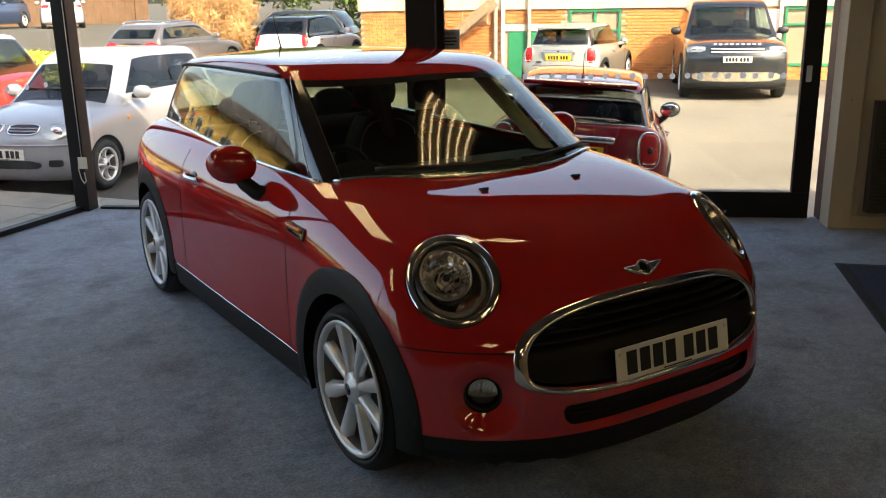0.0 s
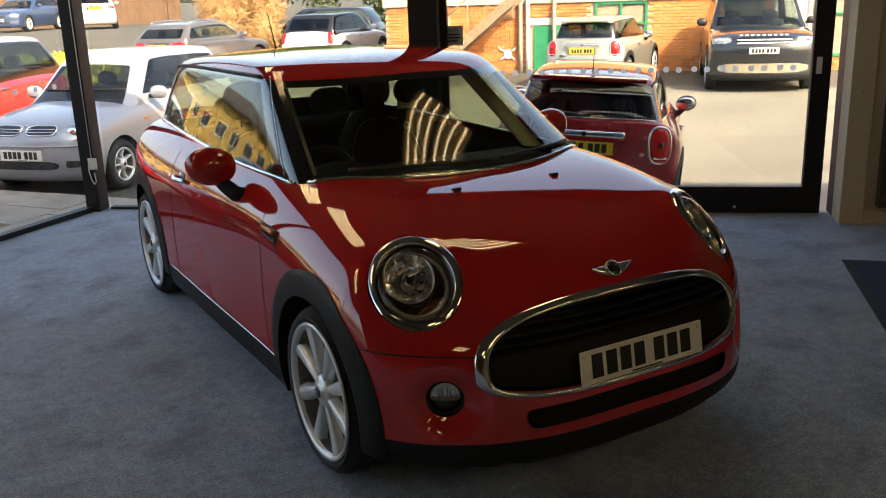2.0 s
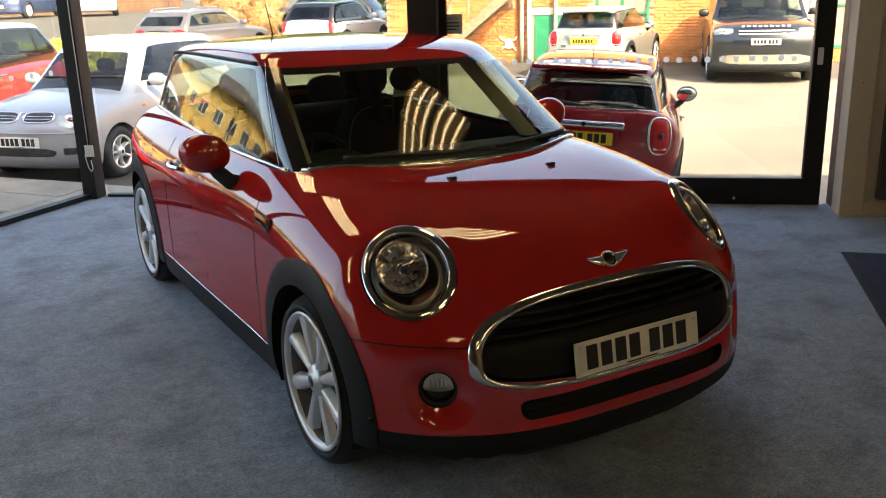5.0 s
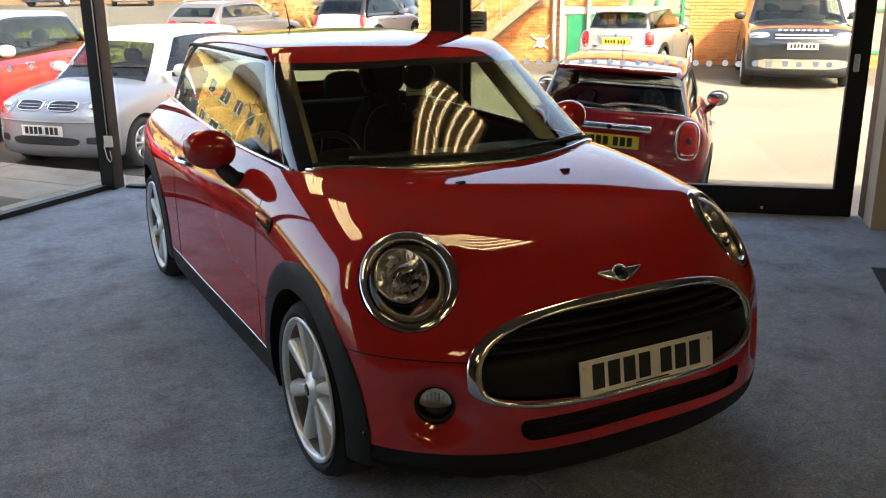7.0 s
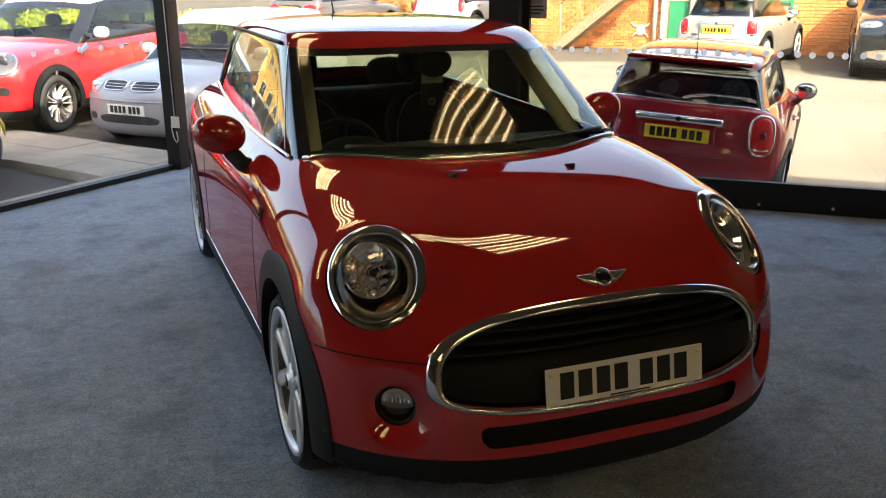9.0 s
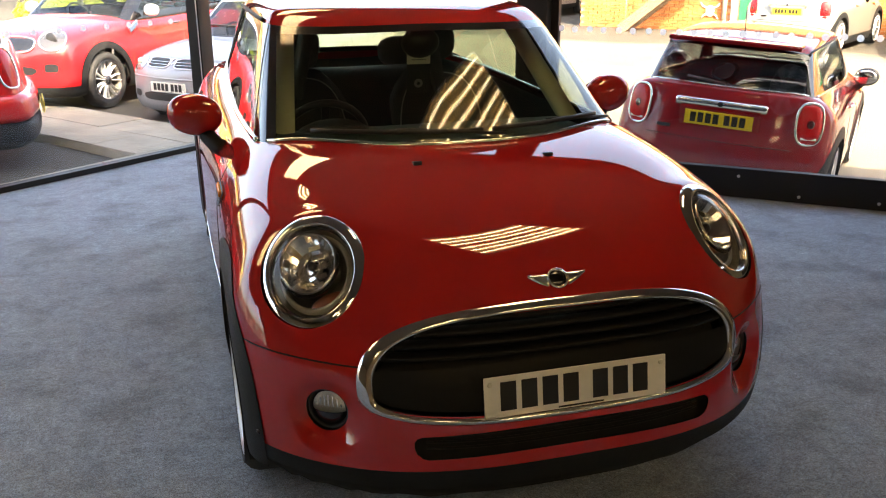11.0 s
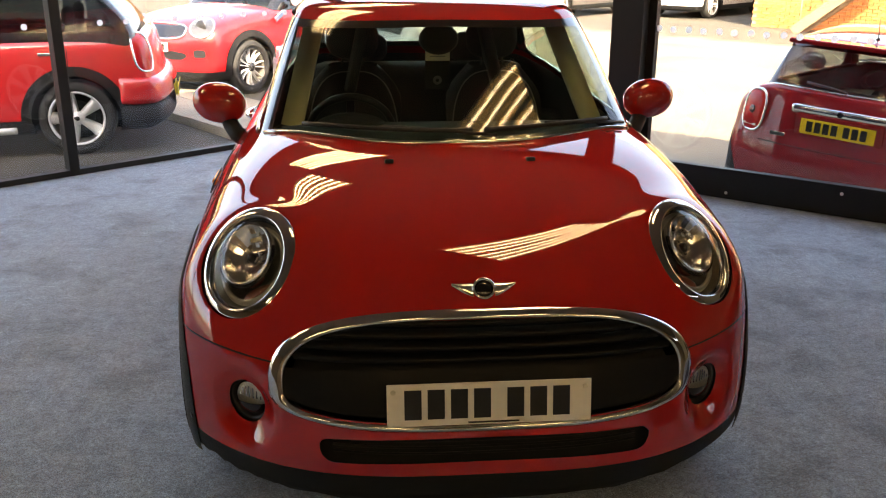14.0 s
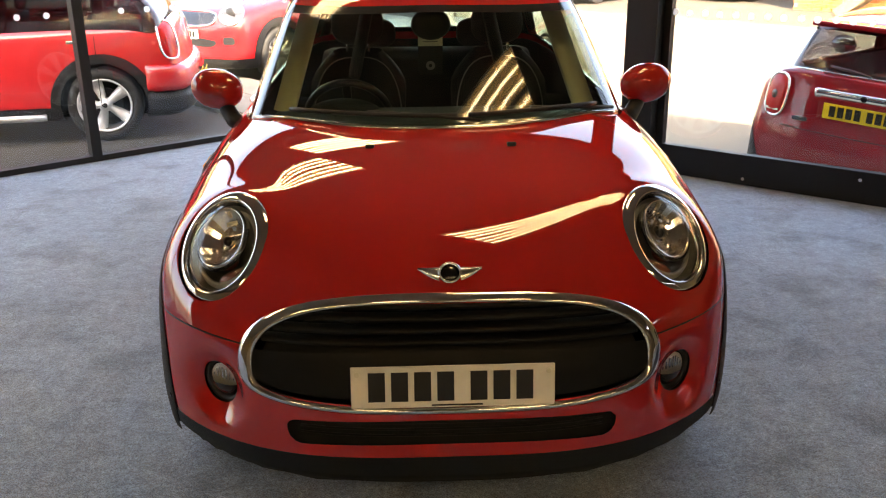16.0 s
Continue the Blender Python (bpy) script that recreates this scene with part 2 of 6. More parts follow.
def carpet_material():
    m = material("carpet", (0.18, 0.215, 0.25), 0.95, var=0.0, bump=0.0)
    nt = m.node_tree
    n, lk = nt.nodes, nt.links.new
    p = n["Principled BSDF"]
    geo = n["Geometry"]
    out = []
    for s, d in ((1.1, 4), (3.2, 6), (210.0, 2), (18.0, 5), (70.0, 3)):
        t = n.new("ShaderNodeTexNoise")
        t.inputs["Scale"].default_value, t.inputs["Detail"].default_value = s, d
        lk(geo.outputs["Position"], t.inputs["Vector"])
        out.append(t)
    def ranged(src, a, b, lo, hi):
        r = n.new("ShaderNodeMapRange")
        r.inputs[1].default_value, r.inputs[2].default_value, r.inputs[3].default_value, r.inputs[4].default_value = a, b, lo, hi
        lk(src, r.inputs[0])
        return r.outputs[0]
    def mul(a, b):
        k = n.new("ShaderNodeMath")
        k.operation = "MULTIPLY"
        lk(a, k.inputs[0])
        lk(b, k.inputs[1])
        return k.outputs[0]
    wear = ranged(out[0].outputs[0], 0.35, 0.65, 0.88, 1.08)
    stain = ranged(out[1].outputs[0], 0.33, 0.50, 0.58, 1.0)
    pile = ranged(out[2].outputs[0], 0.3, 0.7, 0.35, 1.65)
    tuft = ranged(out[3].outputs[0], 0.33, 0.67, 0.80, 1.16)
    loop = ranged(out[4].outputs[0], 0.33, 0.67, 0.70, 1.28)
    k = mul(mul(mul(mul(wear, stain), pile), tuft), loop)
    sc = n.new("ShaderNodeVectorMath")
    sc.operation = "SCALE"
    sc.inputs[0].default_value = (0.20, 0.26, 0.345)
    lk(k, sc.inputs["Scale"])
    # flecks of brown among the blue yarn
    fl = n.new("ShaderNodeTexNoise")
    fl.inputs["Scale"].default_value = 140
    lk(geo.outputs["Position"], fl.inputs["Vector"])
    mx = n.new("ShaderNodeMix")
    mx.data_type = "RGBA"
    lk(ranged(fl.outputs[0], 0.55, 0.68, 0.0, 0.55), mx.inputs[0])
    lk(sc.outputs[0], mx.inputs[6])
    mx.inputs[7].default_value = (0.17, 0.14, 0.115, 1)
    lk(mx.outputs[2], p.inputs["Base Color"])
    bp = n.new("ShaderNodeBump")
    bp.inputs["Strength"].default_value, bp.inputs["Distance"].default_value = 0.7, 0.004
    lk(out[2].outputs[0], bp.inputs["Height"])
    lk(bp.outputs[0], p.inputs["Normal"])
    p.inputs["Sheen Weight"].default_value = 0.25
    return m


M = {
    "carpet": carpet_material(),
    "red": material("red_paint", (0.41, 0.014, 0.014), 0.6, var=0.02, scale=2, coat=1.0, spec=0.0, coat_ior=1.8),
    "deep_red": material("deep_red_paint", (0.23, 0.005, 0.009), 0.4, var=0.03, coat=1.0, spec=0.05),
    "black_gloss": material("gloss_black", (0.006, 0.006, 0.007), 0.12, var=0.1, coat=0.6),
    "clad": material("black_cladding", (0.008, 0.0085, 0.009), 0.6, spec=0.3, var=0.15, bump=0.15, bscale=900),
    "black": material("black_plastic", (0.012, 0.012, 0.013), 0.5, var=0.2),
    "void": material("dark_inside", (0.004, 0.004, 0.004), 0.9, var=0.2),
    "chrome": material("chrome", (0.75, 0.75, 0.74), 0.06, metal=1.0, var=0.02),
    "alloy": material("silver_alloy", (0.66, 0.67, 0.68), 0.34, metal=0.45, var=0.04, coat=0.3),
    "alloy_dark": material("dark_alloy", (0.05, 0.05, 0.055), 0.35, metal=0.8, var=0.1),
    "tyre": material("tyre_rubber", (0.018, 0.018, 0.018), 0.75, var=0.2, bump=0.2, bscale=300),
    "glass": pane("car_glass", (0.60, 0.67, 0.57), 1.62),
    "tint_glass": pane("tinted_windscreen", (0.36, 0.38, 0.44), 1.6),
    "dark_glass": pane("privacy_glass", (0.16, 0.19, 0.2)),
    "shop_glass": pane("window_glass", (0.93, 0.95, 0.94)),
    "lamp_glass": pane("lamp_lens", (0.95, 0.95, 0.95)),
    "reflector": material("lamp_reflector", (0.85, 0.85, 0.85), 0.12, metal=1.0, var=0.05),
    "plate_w": material("white_plate", (0.80, 0.78, 0.70), 0.35, var=0.03),
    "plate_y": material("yellow_plate", (0.85, 0.62, 0.03), 0.4, var=0.03),
    "ink": material("black_ink", (0.01, 0.01, 0.01), 0.5, var=0.0),
    "seat": material("dark_seat_cloth", (0.02, 0.021, 0.023), 0.8, var=0.2, bump=0.2, bscale=500),
    "cream": material("cream_trim", (0.55, 0.50, 0.38), 0.8, var=0.05),
    "orange": material("amber_lens", (0.8, 0.22, 0.01), 0.2, var=0.02),
    "red_lens": material("red_lens", (0.46, 0.006, 0.008), 0.25, var=0.15, fine=150, coat=0.35, spec=0.3),
    "frame": material("black_window_frame", (0.008, 0.008, 0.0085), 0.5, var=0.2, rvar=0.08, spec=0.3),
    "wall": material("cream_wall_paint", (0.55, 0.48, 0.36), 0.7, var=0.05, scale=1.5, bump=0.1),
    "far_wall": material("unseen_dark_wall", (0.16, 0.125, 0.085), 0.6, var=0.1, scale=2.0, bump=0.1),
    "ceiling": material("cream_ceiling_tile", (0.21, 0.18, 0.135), 0.9, var=0.04, bump=0.3, bscale=120),
    "white": material("white_paint", (0.78, 0.77, 0.74), 0.5, var=0.04),
    "dot": film("white_dot_film", (0.85, 0.85, 0.85)),
    "mat": material("navy_mat", (0.016, 0.024, 0.05), 0.95, var=0.2, bump=0.5, bscale=400),
    "slab": material("paving_slab", (0.25, 0.22, 0.17), 0.9, var=0.32, scale=2.5, bump=0.4, bscale=90),
    "kerb": material("kerb_stone", (0.33, 0.30, 0.25), 0.9, var=0.2, scale=4, bump=0.4),
    "silver": material("silver_paint", (0.31, 0.32, 0.345), 0.35, metal=0.3, var=0.03, coat=0.8),
    "grey": material("grey_paint", (0.14, 0.125, 0.12), 0.3, metal=0.55, var=0.03, coat=0.8),
    "pale": material("pale_grey_paint", (0.24, 0.24, 0.21), 0.3, metal=0.3, var=0.03, coat=0.8),
    "dark_green": material("dark_green_paint", (0.010, 0.014, 0.018), 0.3, metal=0.2, var=0.05, coat=1.0),
    "blue": material("dark_blue_paint", (0.03, 0.05, 0.11), 0.3, metal=0.3, var=0.04, coat=1.0),
    "dusty": material("dusty_plastic", (0.20, 0.17, 0.12), 0.7, var=0.2),
    "bright_red": material("bright_red_paint", (0.55, 0.012, 0.016), 0.32, var=0.02, coat=1.0),
    "white_paint": material("white_car_paint", (0.55, 0.55, 0.54), 0.3, var=0.02, coat=0.8),
    "navy": material("black_car_paint", (0.01, 0.011, 0.014), 0.25, var=0.05, coat=1.0),
    "green": material("green_door_paint", (0.012, 0.17, 0.075), 0.45, var=0.12),
    "concrete": material("concrete", (0.42, 0.38, 0.28), 0.85, var=0.2, scale=2, bump=0.3),
    "pipe": material("weathered_pipe", (0.30, 0.26, 0.20), 0.7, var=0.2),
    "mortar": material("mortar", (0.40, 0.31, 0.22), 0.95, var=0.15),
    "bark": material("bark", (0.10, 0.075, 0.05), 0.95, var=0.35, scale=20, bump=0.6, bscale=60),
    "leaf": material("green_leaves", (0.06, 0.10, 0.015), 0.6, var=0.4, scale=3),
    "yellow_leaf": material("yellow_green_leaves", (0.36, 0.38, 0.03), 0.6, var=0.35, scale=4),
    "dry": material("dry_twigs", (0.42, 0.24, 0.10), 0.8, var=0.3, scale=6),
    "render_wall": material("ochre_brick", (0.62, 0.42, 0.12), 0.85, var=0.18, scale=1.5, fine=25, bump=0.4, bscale=40),
    "slate": material("slate_roof", (0.10, 0.09, 0.085), 0.8, var=0.25),
    "paper": material("paper_sheet", (0.72, 0.70, 0.60), 0.8, var=0.04),
    "rust": material("rusty_steel", (0.22, 0.15, 0.09), 0.8, var=0.35, scale=12, bump=0.3),
    "window_dark": material("far_window_glass", (0.04, 0.05, 0.06), 0.06, var=0.1),
    "fence": material("brown_fence_wood", (0.10, 0.05, 0.022), 0.8, var=0.3, scale=3),
}


def brick_material():
    m = material("orange_brick", (0.50, 0.18, 0.055), 0.9, var=0.22, scale=6, bump=0.4, bscale=150)
    nt = m.node_tree
    n, lk = nt.nodes, nt.links.new
    p = n["Principled BSDF"]
    src = p.inputs["Base Color"].links[0].from_socket
    info, rg, sc = n.new("ShaderNodeNewGeometry"), n.new("ShaderNodeMapRange"), n.new("ShaderNodeVectorMath")
    rg.inputs[3].default_value, rg.inputs[4].default_value = 0.72, 1.25
    lk(info.outputs["Random Per Island"], rg.inputs[0])
    sc.operation = "SCALE"
    lk(src, sc.inputs[0])
    lk(rg.outputs[0], sc.inputs["Scale"])
    lk(sc.outputs[0], p.inputs["Base Color"])
    return m


M["brick"] = brick_material()


def asphalt_material():
    """Pale worn yard, with newer dark tarmac and oil stains in the bays beside the showroom."""
    m = material("asphalt", (0.138, 0.124, 0.094), 0.92, var=0.22, scale=0.7, bump=0.5, bscale=120, fine=90)
    n, lk = m.node_tree.nodes, m.node_tree.links.new
    p = n["Principled BSDF"]
    src = p.inputs["Base Color"].links[0].from_socket
    geo, sep, edge, stain = (n.new("ShaderNode" + k) for k in ("NewGeometry", "SeparateXYZ", "TexNoise", "TexNoise"))
    lk(geo.outputs["Position"], sep.inputs[0])
    for t, k in ((edge, 1.3), (stain, 0.9)):
        t.inputs["Scale"].default_value, t.inputs["Detail"].default_value = k, 6
        lk(geo.outputs["Position"], t.inputs["Vector"])
    wob = n.new("ShaderNodeMath")
    wob.operation = "MULTIPLY_ADD"
    wob.inputs[1].default_value = 2.2
    lk(edge.outputs[0], wob.inputs[0])
    lk(sep.outputs[0], wob.inputs[2])
    bay = n.new("ShaderNodeMapRange")
    bay.inputs[1].default_value, bay.inputs[2].default_value, bay.inputs[3].default_value, bay.inputs[4].default_value = 1.4, 2.6, 0.36, 1.0
    lk(wob.outputs[0], bay.inputs[0])
    oil = n.new("ShaderNodeMapRange")
    oil.inputs[1].default_value, oil.inputs[2].default_value, oil.inputs[3].default_value, oil.inputs[4].default_value = 0.30, 0.46, 0.72, 1.0
    lk(stain.outputs[0], oil.inputs[0])
    k = n.new("ShaderNodeMath")
    k.operation = "MULTIPLY"
    lk(bay.outputs[0], k.inputs[0])
    lk(oil.outputs[0], k.inputs[1])
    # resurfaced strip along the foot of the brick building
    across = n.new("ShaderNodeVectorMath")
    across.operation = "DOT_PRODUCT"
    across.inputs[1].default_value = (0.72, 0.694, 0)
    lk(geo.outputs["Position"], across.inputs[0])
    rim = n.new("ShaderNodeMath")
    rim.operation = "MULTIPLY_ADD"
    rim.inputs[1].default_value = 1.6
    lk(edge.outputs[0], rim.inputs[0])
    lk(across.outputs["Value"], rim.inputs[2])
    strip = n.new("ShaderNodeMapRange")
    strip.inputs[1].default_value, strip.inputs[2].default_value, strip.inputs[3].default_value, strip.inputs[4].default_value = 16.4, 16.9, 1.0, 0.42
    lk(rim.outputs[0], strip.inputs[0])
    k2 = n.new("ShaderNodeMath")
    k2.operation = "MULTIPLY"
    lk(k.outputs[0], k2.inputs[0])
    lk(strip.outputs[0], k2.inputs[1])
    sc = n.new("ShaderNodeVectorMath")
    sc.operation = "SCALE"
    lk(src, sc.inputs[0])
    lk(k2.outputs[0], sc.inputs["Scale"])
    lk(sc.outputs[0], p.inputs["Base Color"])
    return m


M["asphalt"] = asphalt_material()

# ---- mesh helpers ----
def thing(name, m=None, label="", category="", group="", kind=""):
    ob = new(name)
    ob.empty_display_size = 0.2
    if m is not None:
        ob.matrix_world = m
    return tagged(ob, label, category, group, kind)


def mesh_of(bm, mat, smooth=False):
    me = bpy.data.meshes.new("mesh")
    bm.to_mesh(me)
    bm.free()
    me.materials.append(M[mat] if isinstance(mat, str) else mat)
    if smooth:
        me.shade_smooth()
    return me


def part(name, data, mat, parent, label="", smooth=False, m=None):
    """One mesh object under a thing or a part, in its parent's space."""
    me = data if isinstance(data, bpy.types.Mesh) else mesh_of(data, mat, smooth)
    ob = new(name, me)
    ob.parent = parent
    if m is not None:
        ob.matrix_local = m
    return tagged(ob, label)


def solo(name, bm, mat, label, category="", group="", kind="", m=None, smooth=False):
    ob = new(name, mesh_of(bm, mat, smooth))
    if m is not None:
        ob.matrix_world = m
    return tagged(ob, label, category, group, kind)


def surf(V, T, mat, F=None, flip=False):
    """A mesh from vertices and faces; with F, its normals are those of the field."""
    me = bpy.data.meshes.new("mesh")
    me.from_pydata(V.tolist(), [], (T[:, ::-1] if flip else T).tolist())
    me.materials.append(M[mat])
    me.shade_smooth()
    if F is not None and len(V):
        g = grad(F, V)
        g /= np.maximum(np.linalg.norm(g, axis=1), 1e-9)[:, None]
        me.normals_split_custom_set_from_vertices(g.tolist())
    return me


def box(bm, low, high, bevel=0.0, m=None):
    """A box between two corners."""
    low, high = Vector(low), Vector(high)
    r = bmesh.ops.create_cube(bm, size=1.0)
    vs = r["verts"]
    for v in vs:
        v.co = Vector(((low[k] + high[k]) / 2 + v.co[k] * (high[k] - low[k]) for k in range(3)))
    if bevel:
        es = list({e for v in vs for e in v.link_edges})
        vs = bmesh.ops.bevel(bm, geom=es, offset=bevel, segments=2, affect="EDGES", profile=0.6)["verts"]
    if m is not None:
        bmesh.ops.transform(bm, matrix=m, verts=vs)
    return bm


def boxed(low, high, bevel=0.0, m=None):
    return box(bmesh.new(), low, high, bevel, m)


def tube(bm, pts, r, sides=8, closed=False, r1=None):
    """A round bar along points."""
    pts = [Vector(p) for p in pts]
    n = len(pts)
    rings, up = [], Vector((0.31, 0.17, 0.93)).normalized()
    for i, p in enumerate(pts):
        a, b = (pts[i - 1], pts[(i + 1) % n]) if closed else (pts[max(i - 1, 0)], pts[min(i + 1, n - 1)])
        d = (b - a).normalized()
        u = d.cross(up).normalized()
        v = u.cross(d)
        rr = r if r1 is None else r + (r1 - r) * i / max(n - 1, 1)
        rings.append([bm.verts.new(p + (u * math.cos(t) + v * math.sin(t)) * rr) for t in (2 * math.pi * k / sides for k in range(sides))])
    for i in range(n if closed else n - 1):
        A, B = rings[i], rings[(i + 1) % n]
        for k in range(sides):
            bm.faces.new((A[k], A[(k + 1) % sides], B[(k + 1) % sides], B[k]))
    if not closed:
        bm.faces.new(rings[0])
        bm.faces.new(rings[-1][::-1])
    bmesh.ops.recalc_face_normals(bm, faces=bm.faces)
    return bm


def lathe(bm, prof, axis="x", seg=48, m=None):
    """Turns a profile of (radius, along) round an axis."""
    rings = []
    for r, a in prof:
        ring = []
        for k in range(seg):
            t = 2 * math.pi * k / seg
            c, s = r * math.cos(t), r * math.sin(t)
            co = {"x": (a, c, s), "y": (c, a, s), "z": (c, s, a)}[axis]
            ring.append(bm.verts.new(co))
        rings.append(ring)
    for A, B in zip(rings, rings[1:]):
        for k in range(seg):
            bm.faces.new((A[k], A[(k + 1) % seg], B[(k + 1) % seg], B[k]))
    vs = [v for r in rings for v in r]
    if m is not None:
        bmesh.ops.transform(bm, matrix=m, verts=vs)
    bmesh.ops.recalc_face_normals(bm, faces=bm.faces)
    return bm


def ribbon(rows, closed=False):
    """A sheet through rows of points."""
    bm = bmesh.new()
    vs = [[bm.verts.new(p) for p in r] for r in rows]
    n = len(vs)
    for i in range(n if closed else n - 1):
        A, B = vs[i], vs[(i + 1) % n]
        for k in range(len(A) - 1):
            bm.faces.new((A[k], A[k + 1], B[k + 1], B[k]))
    bmesh.ops.recalc_face_normals(bm, faces=bm.faces)
    return bm


def ball(bm, centre, radii, seg=24, rings=14, m=None, power=1.0):
    vs = bmesh.ops.create_uvsphere(bm, u_segments=seg, v_segments=rings, radius=1.0)["verts"]
    for v in vs:
        c = [math.copysign(abs(k) ** power, k) for k in v.co]
        v.co = Vector((c[k] * radii[k] for k in range(3)))
    if m is not None:
        bmesh.ops.transform(bm, matrix=m, verts=vs)
    bmesh.ops.translate(bm, vec=Vector(centre), verts=vs)
    return bm
# ---- the showroom ----
CORNER = Vector((-0.715, 5.135, 0))
RD, RN = Vector((0.7727, -0.6347, 0)), Vector((0.6347, 0.7727, 0))      # right glazing: along, outward
LD, LN = Vector((-0.7904, -0.6126, 0)), Vector((-0.6126, 0.7904, 0))        # left glazing: along, outward
GROUND, CEIL, HEAD = -0.31, 3.05, 2.95
def yard(x, y):
    """Height of the asphalt: a shallow sloping dip by the glass door, a little higher beyond the side window, rising to a bank far off."""
    d = np.hypot(x - 4.4, y - 4.7)
    w = np.clip((6.0 - d) / 3.4, 0, 1)
    w = w * w * (3 - 2 * w)
    u = np.clip((-0.6 - x) / 1.3, 0, 1) * np.clip((16.0 - y) / 4.0, 0, 1)
    b = np.clip((y - 27.0) / 10.0, 0, 1)
    b = 0.95 * b * b * (3 - 2 * b)
    return GROUND + 0.055 * u + b + w * (np.clip(-0.447 - 0.0598 * (x - 3.6) + 0.0231 * (y - 4.0), -0.56, -0.38) - GROUND)


RW = Matrix(((RD.x, RN.x, 0, CORNER.x), (RD.y, RN.y, 0, CORNER.y), (0, 0, 1, 0), (0, 0, 0, 1)))   # (along, outward, up) to world
LW = Matrix(((LD.x, LN.x, 0, CORNER.x), (LD.y, LN.y, 0, CORNER.y), (0, 0, 1, 0), (0, 0, 0, 1)))


def slab_poly(pts, z0, z1):
    bm = bmesh.new()
    lo = [bm.verts.new((x, y, z0)) for x, y in pts]
    hi = [bm.verts.new((x, y, z1)) for x, y in pts]
    bm.faces.new(hi)
    bm.faces.new(lo[::-1])
    for k in range(len(pts)):
        j = (k + 1) % len(pts)
        bm.faces.new((lo[k], lo[j], hi[j], hi[k]))
    bmesh.ops.recalc_face_normals(bm, faces=bm.faces)
    return bm


pl = CORNER + LD * 8.2 + LN * 0.04
pr = CORNER + RD * 6.0 + RN * 0.04
pr2 = CORNER + RD * 12.0 - RN * 0.35
room = [((CORNER + (LN + RN) * 0.05).x, (CORNER + (LN + RN) * 0.05).y), (pl.x, pl.y), (-7.2, -8.0), (9.0, -8.0), (pr2.x, pr2.y), (pr.x, pr.y)]
solo("floor", slab_poly(room, -0.06, 0.0), "carpet", "worn blue-grey flecked carpet with dark scuffs", "carpet", kind="structure")
solo("ceiling", slab_poly(room, CEIL, CEIL + 0.1), "ceiling", "dull brown tiled ceiling", "ceiling", kind="structure")
solo("roof", slab_poly([((CORNER + (LN + RN) * 0.3).x, (CORNER + (LN + RN) * 0.3).y), ((pl + LN * 0.25).x, (pl + LN * 0.25).y), (-7.6, -8.4), (9.4, -8.4), ((pr2 + RN * 0.6).x, (pr2 + RN * 0.6).y)], CEIL + 0.11, CEIL + 0.5), "black", "flat dark showroom roof with fascia", "roof", kind="structure")
# closing walls out of view, made dark brown to hold down bounced light
solo("wall_back", boxed((-7.4, -8.2, 0), (9.2, -8.0, CEIL)), "far_wall", "unseen dark brown showroom back wall", "wall", kind="structure")
solo("wall_west", boxed((-7.35, -8.0, 0), (-7.2, -0.1, CEIL)), "far_wall", "unseen dark brown showroom side wall", "wall", kind="structure")
solo("wall_east", boxed((9.0, -8.0, 0), (9.2, -2.8, CEIL)), "far_wall", "unseen dark brown showroom end wall", "wall", kind="structure")
solo("wall_door_side", boxed((6.032, -0.30, 0), (12.6, 0.0, CEIL), m=RW), "wall", "cream painted wall beside the glass door", "wall", kind="structure")
solo("pier", boxed((5.874, -0.33, 0), (6.03, -0.122, CEIL), 0.004, RW), "wall", "cream painted door pier", "wall", kind="structure")
solo("pier_return", boxed((5.955, -0.12, 0), (6.03, 0.06, CEIL), 0.003, RW), "frame", "dark painted reveal beside the door", "wall", kind="structure")
solo("baseboard", boxed((6.032, -0.318, 0), (12.4, -0.302, 0.09), 0.004, RW), "wall", "cream painted skirting board", "skirting", kind="structure")

# left glazing: sill, posts, panes
def glazing_post(name, m, low, high, label):
    return solo(name, boxed(low, high, 0.006, m), "frame", label, "window post", kind="structure")


glazing_post("corner_post", RW @ pose(0.03, -0.03, 0), (-0.075, -0.085, 0), (0.045, 0.07, CEIL), "black metal corner post of the glazing")
for k, s in enumerate((2.175, 4.22, 6.27)):
    glazing_post("window_post", LW, (s - 0.036, -0.05, 0.0), (s + 0.036, 0.05, CEIL), "slim black metal window post")
solo("window_sill", boxed((0.08, -0.045, 0), (8.2, 0.035, 0.042), 0.004, LW), "frame", "low black metal window sill rail", "sill", kind="structure")
solo("window_trim", boxed((0.08, 0.035, 0), (8.2, 0.075, 0.03), 0.004, LW), "concrete", "pale outer window threshold", "sill", kind="structure")
solo("window_head", boxed((0.0, -0.06, HEAD), (8.2, 0.06, CEIL), 0.004, LW), "frame", "black metal window head rail", "window head", kind="structure")
for k, (a, b) in enumerate(((0.09, 2.139), (2.211, 4.184), (4.256, 6.234), (6.306, 8.2))):
    solo(f"window_{k + 1}", boxed((a, -0.004, 0.042), (b, 0.004, HEAD), m=LW), "shop_glass", "tall clear showroom window pane", "window", kind="structure")

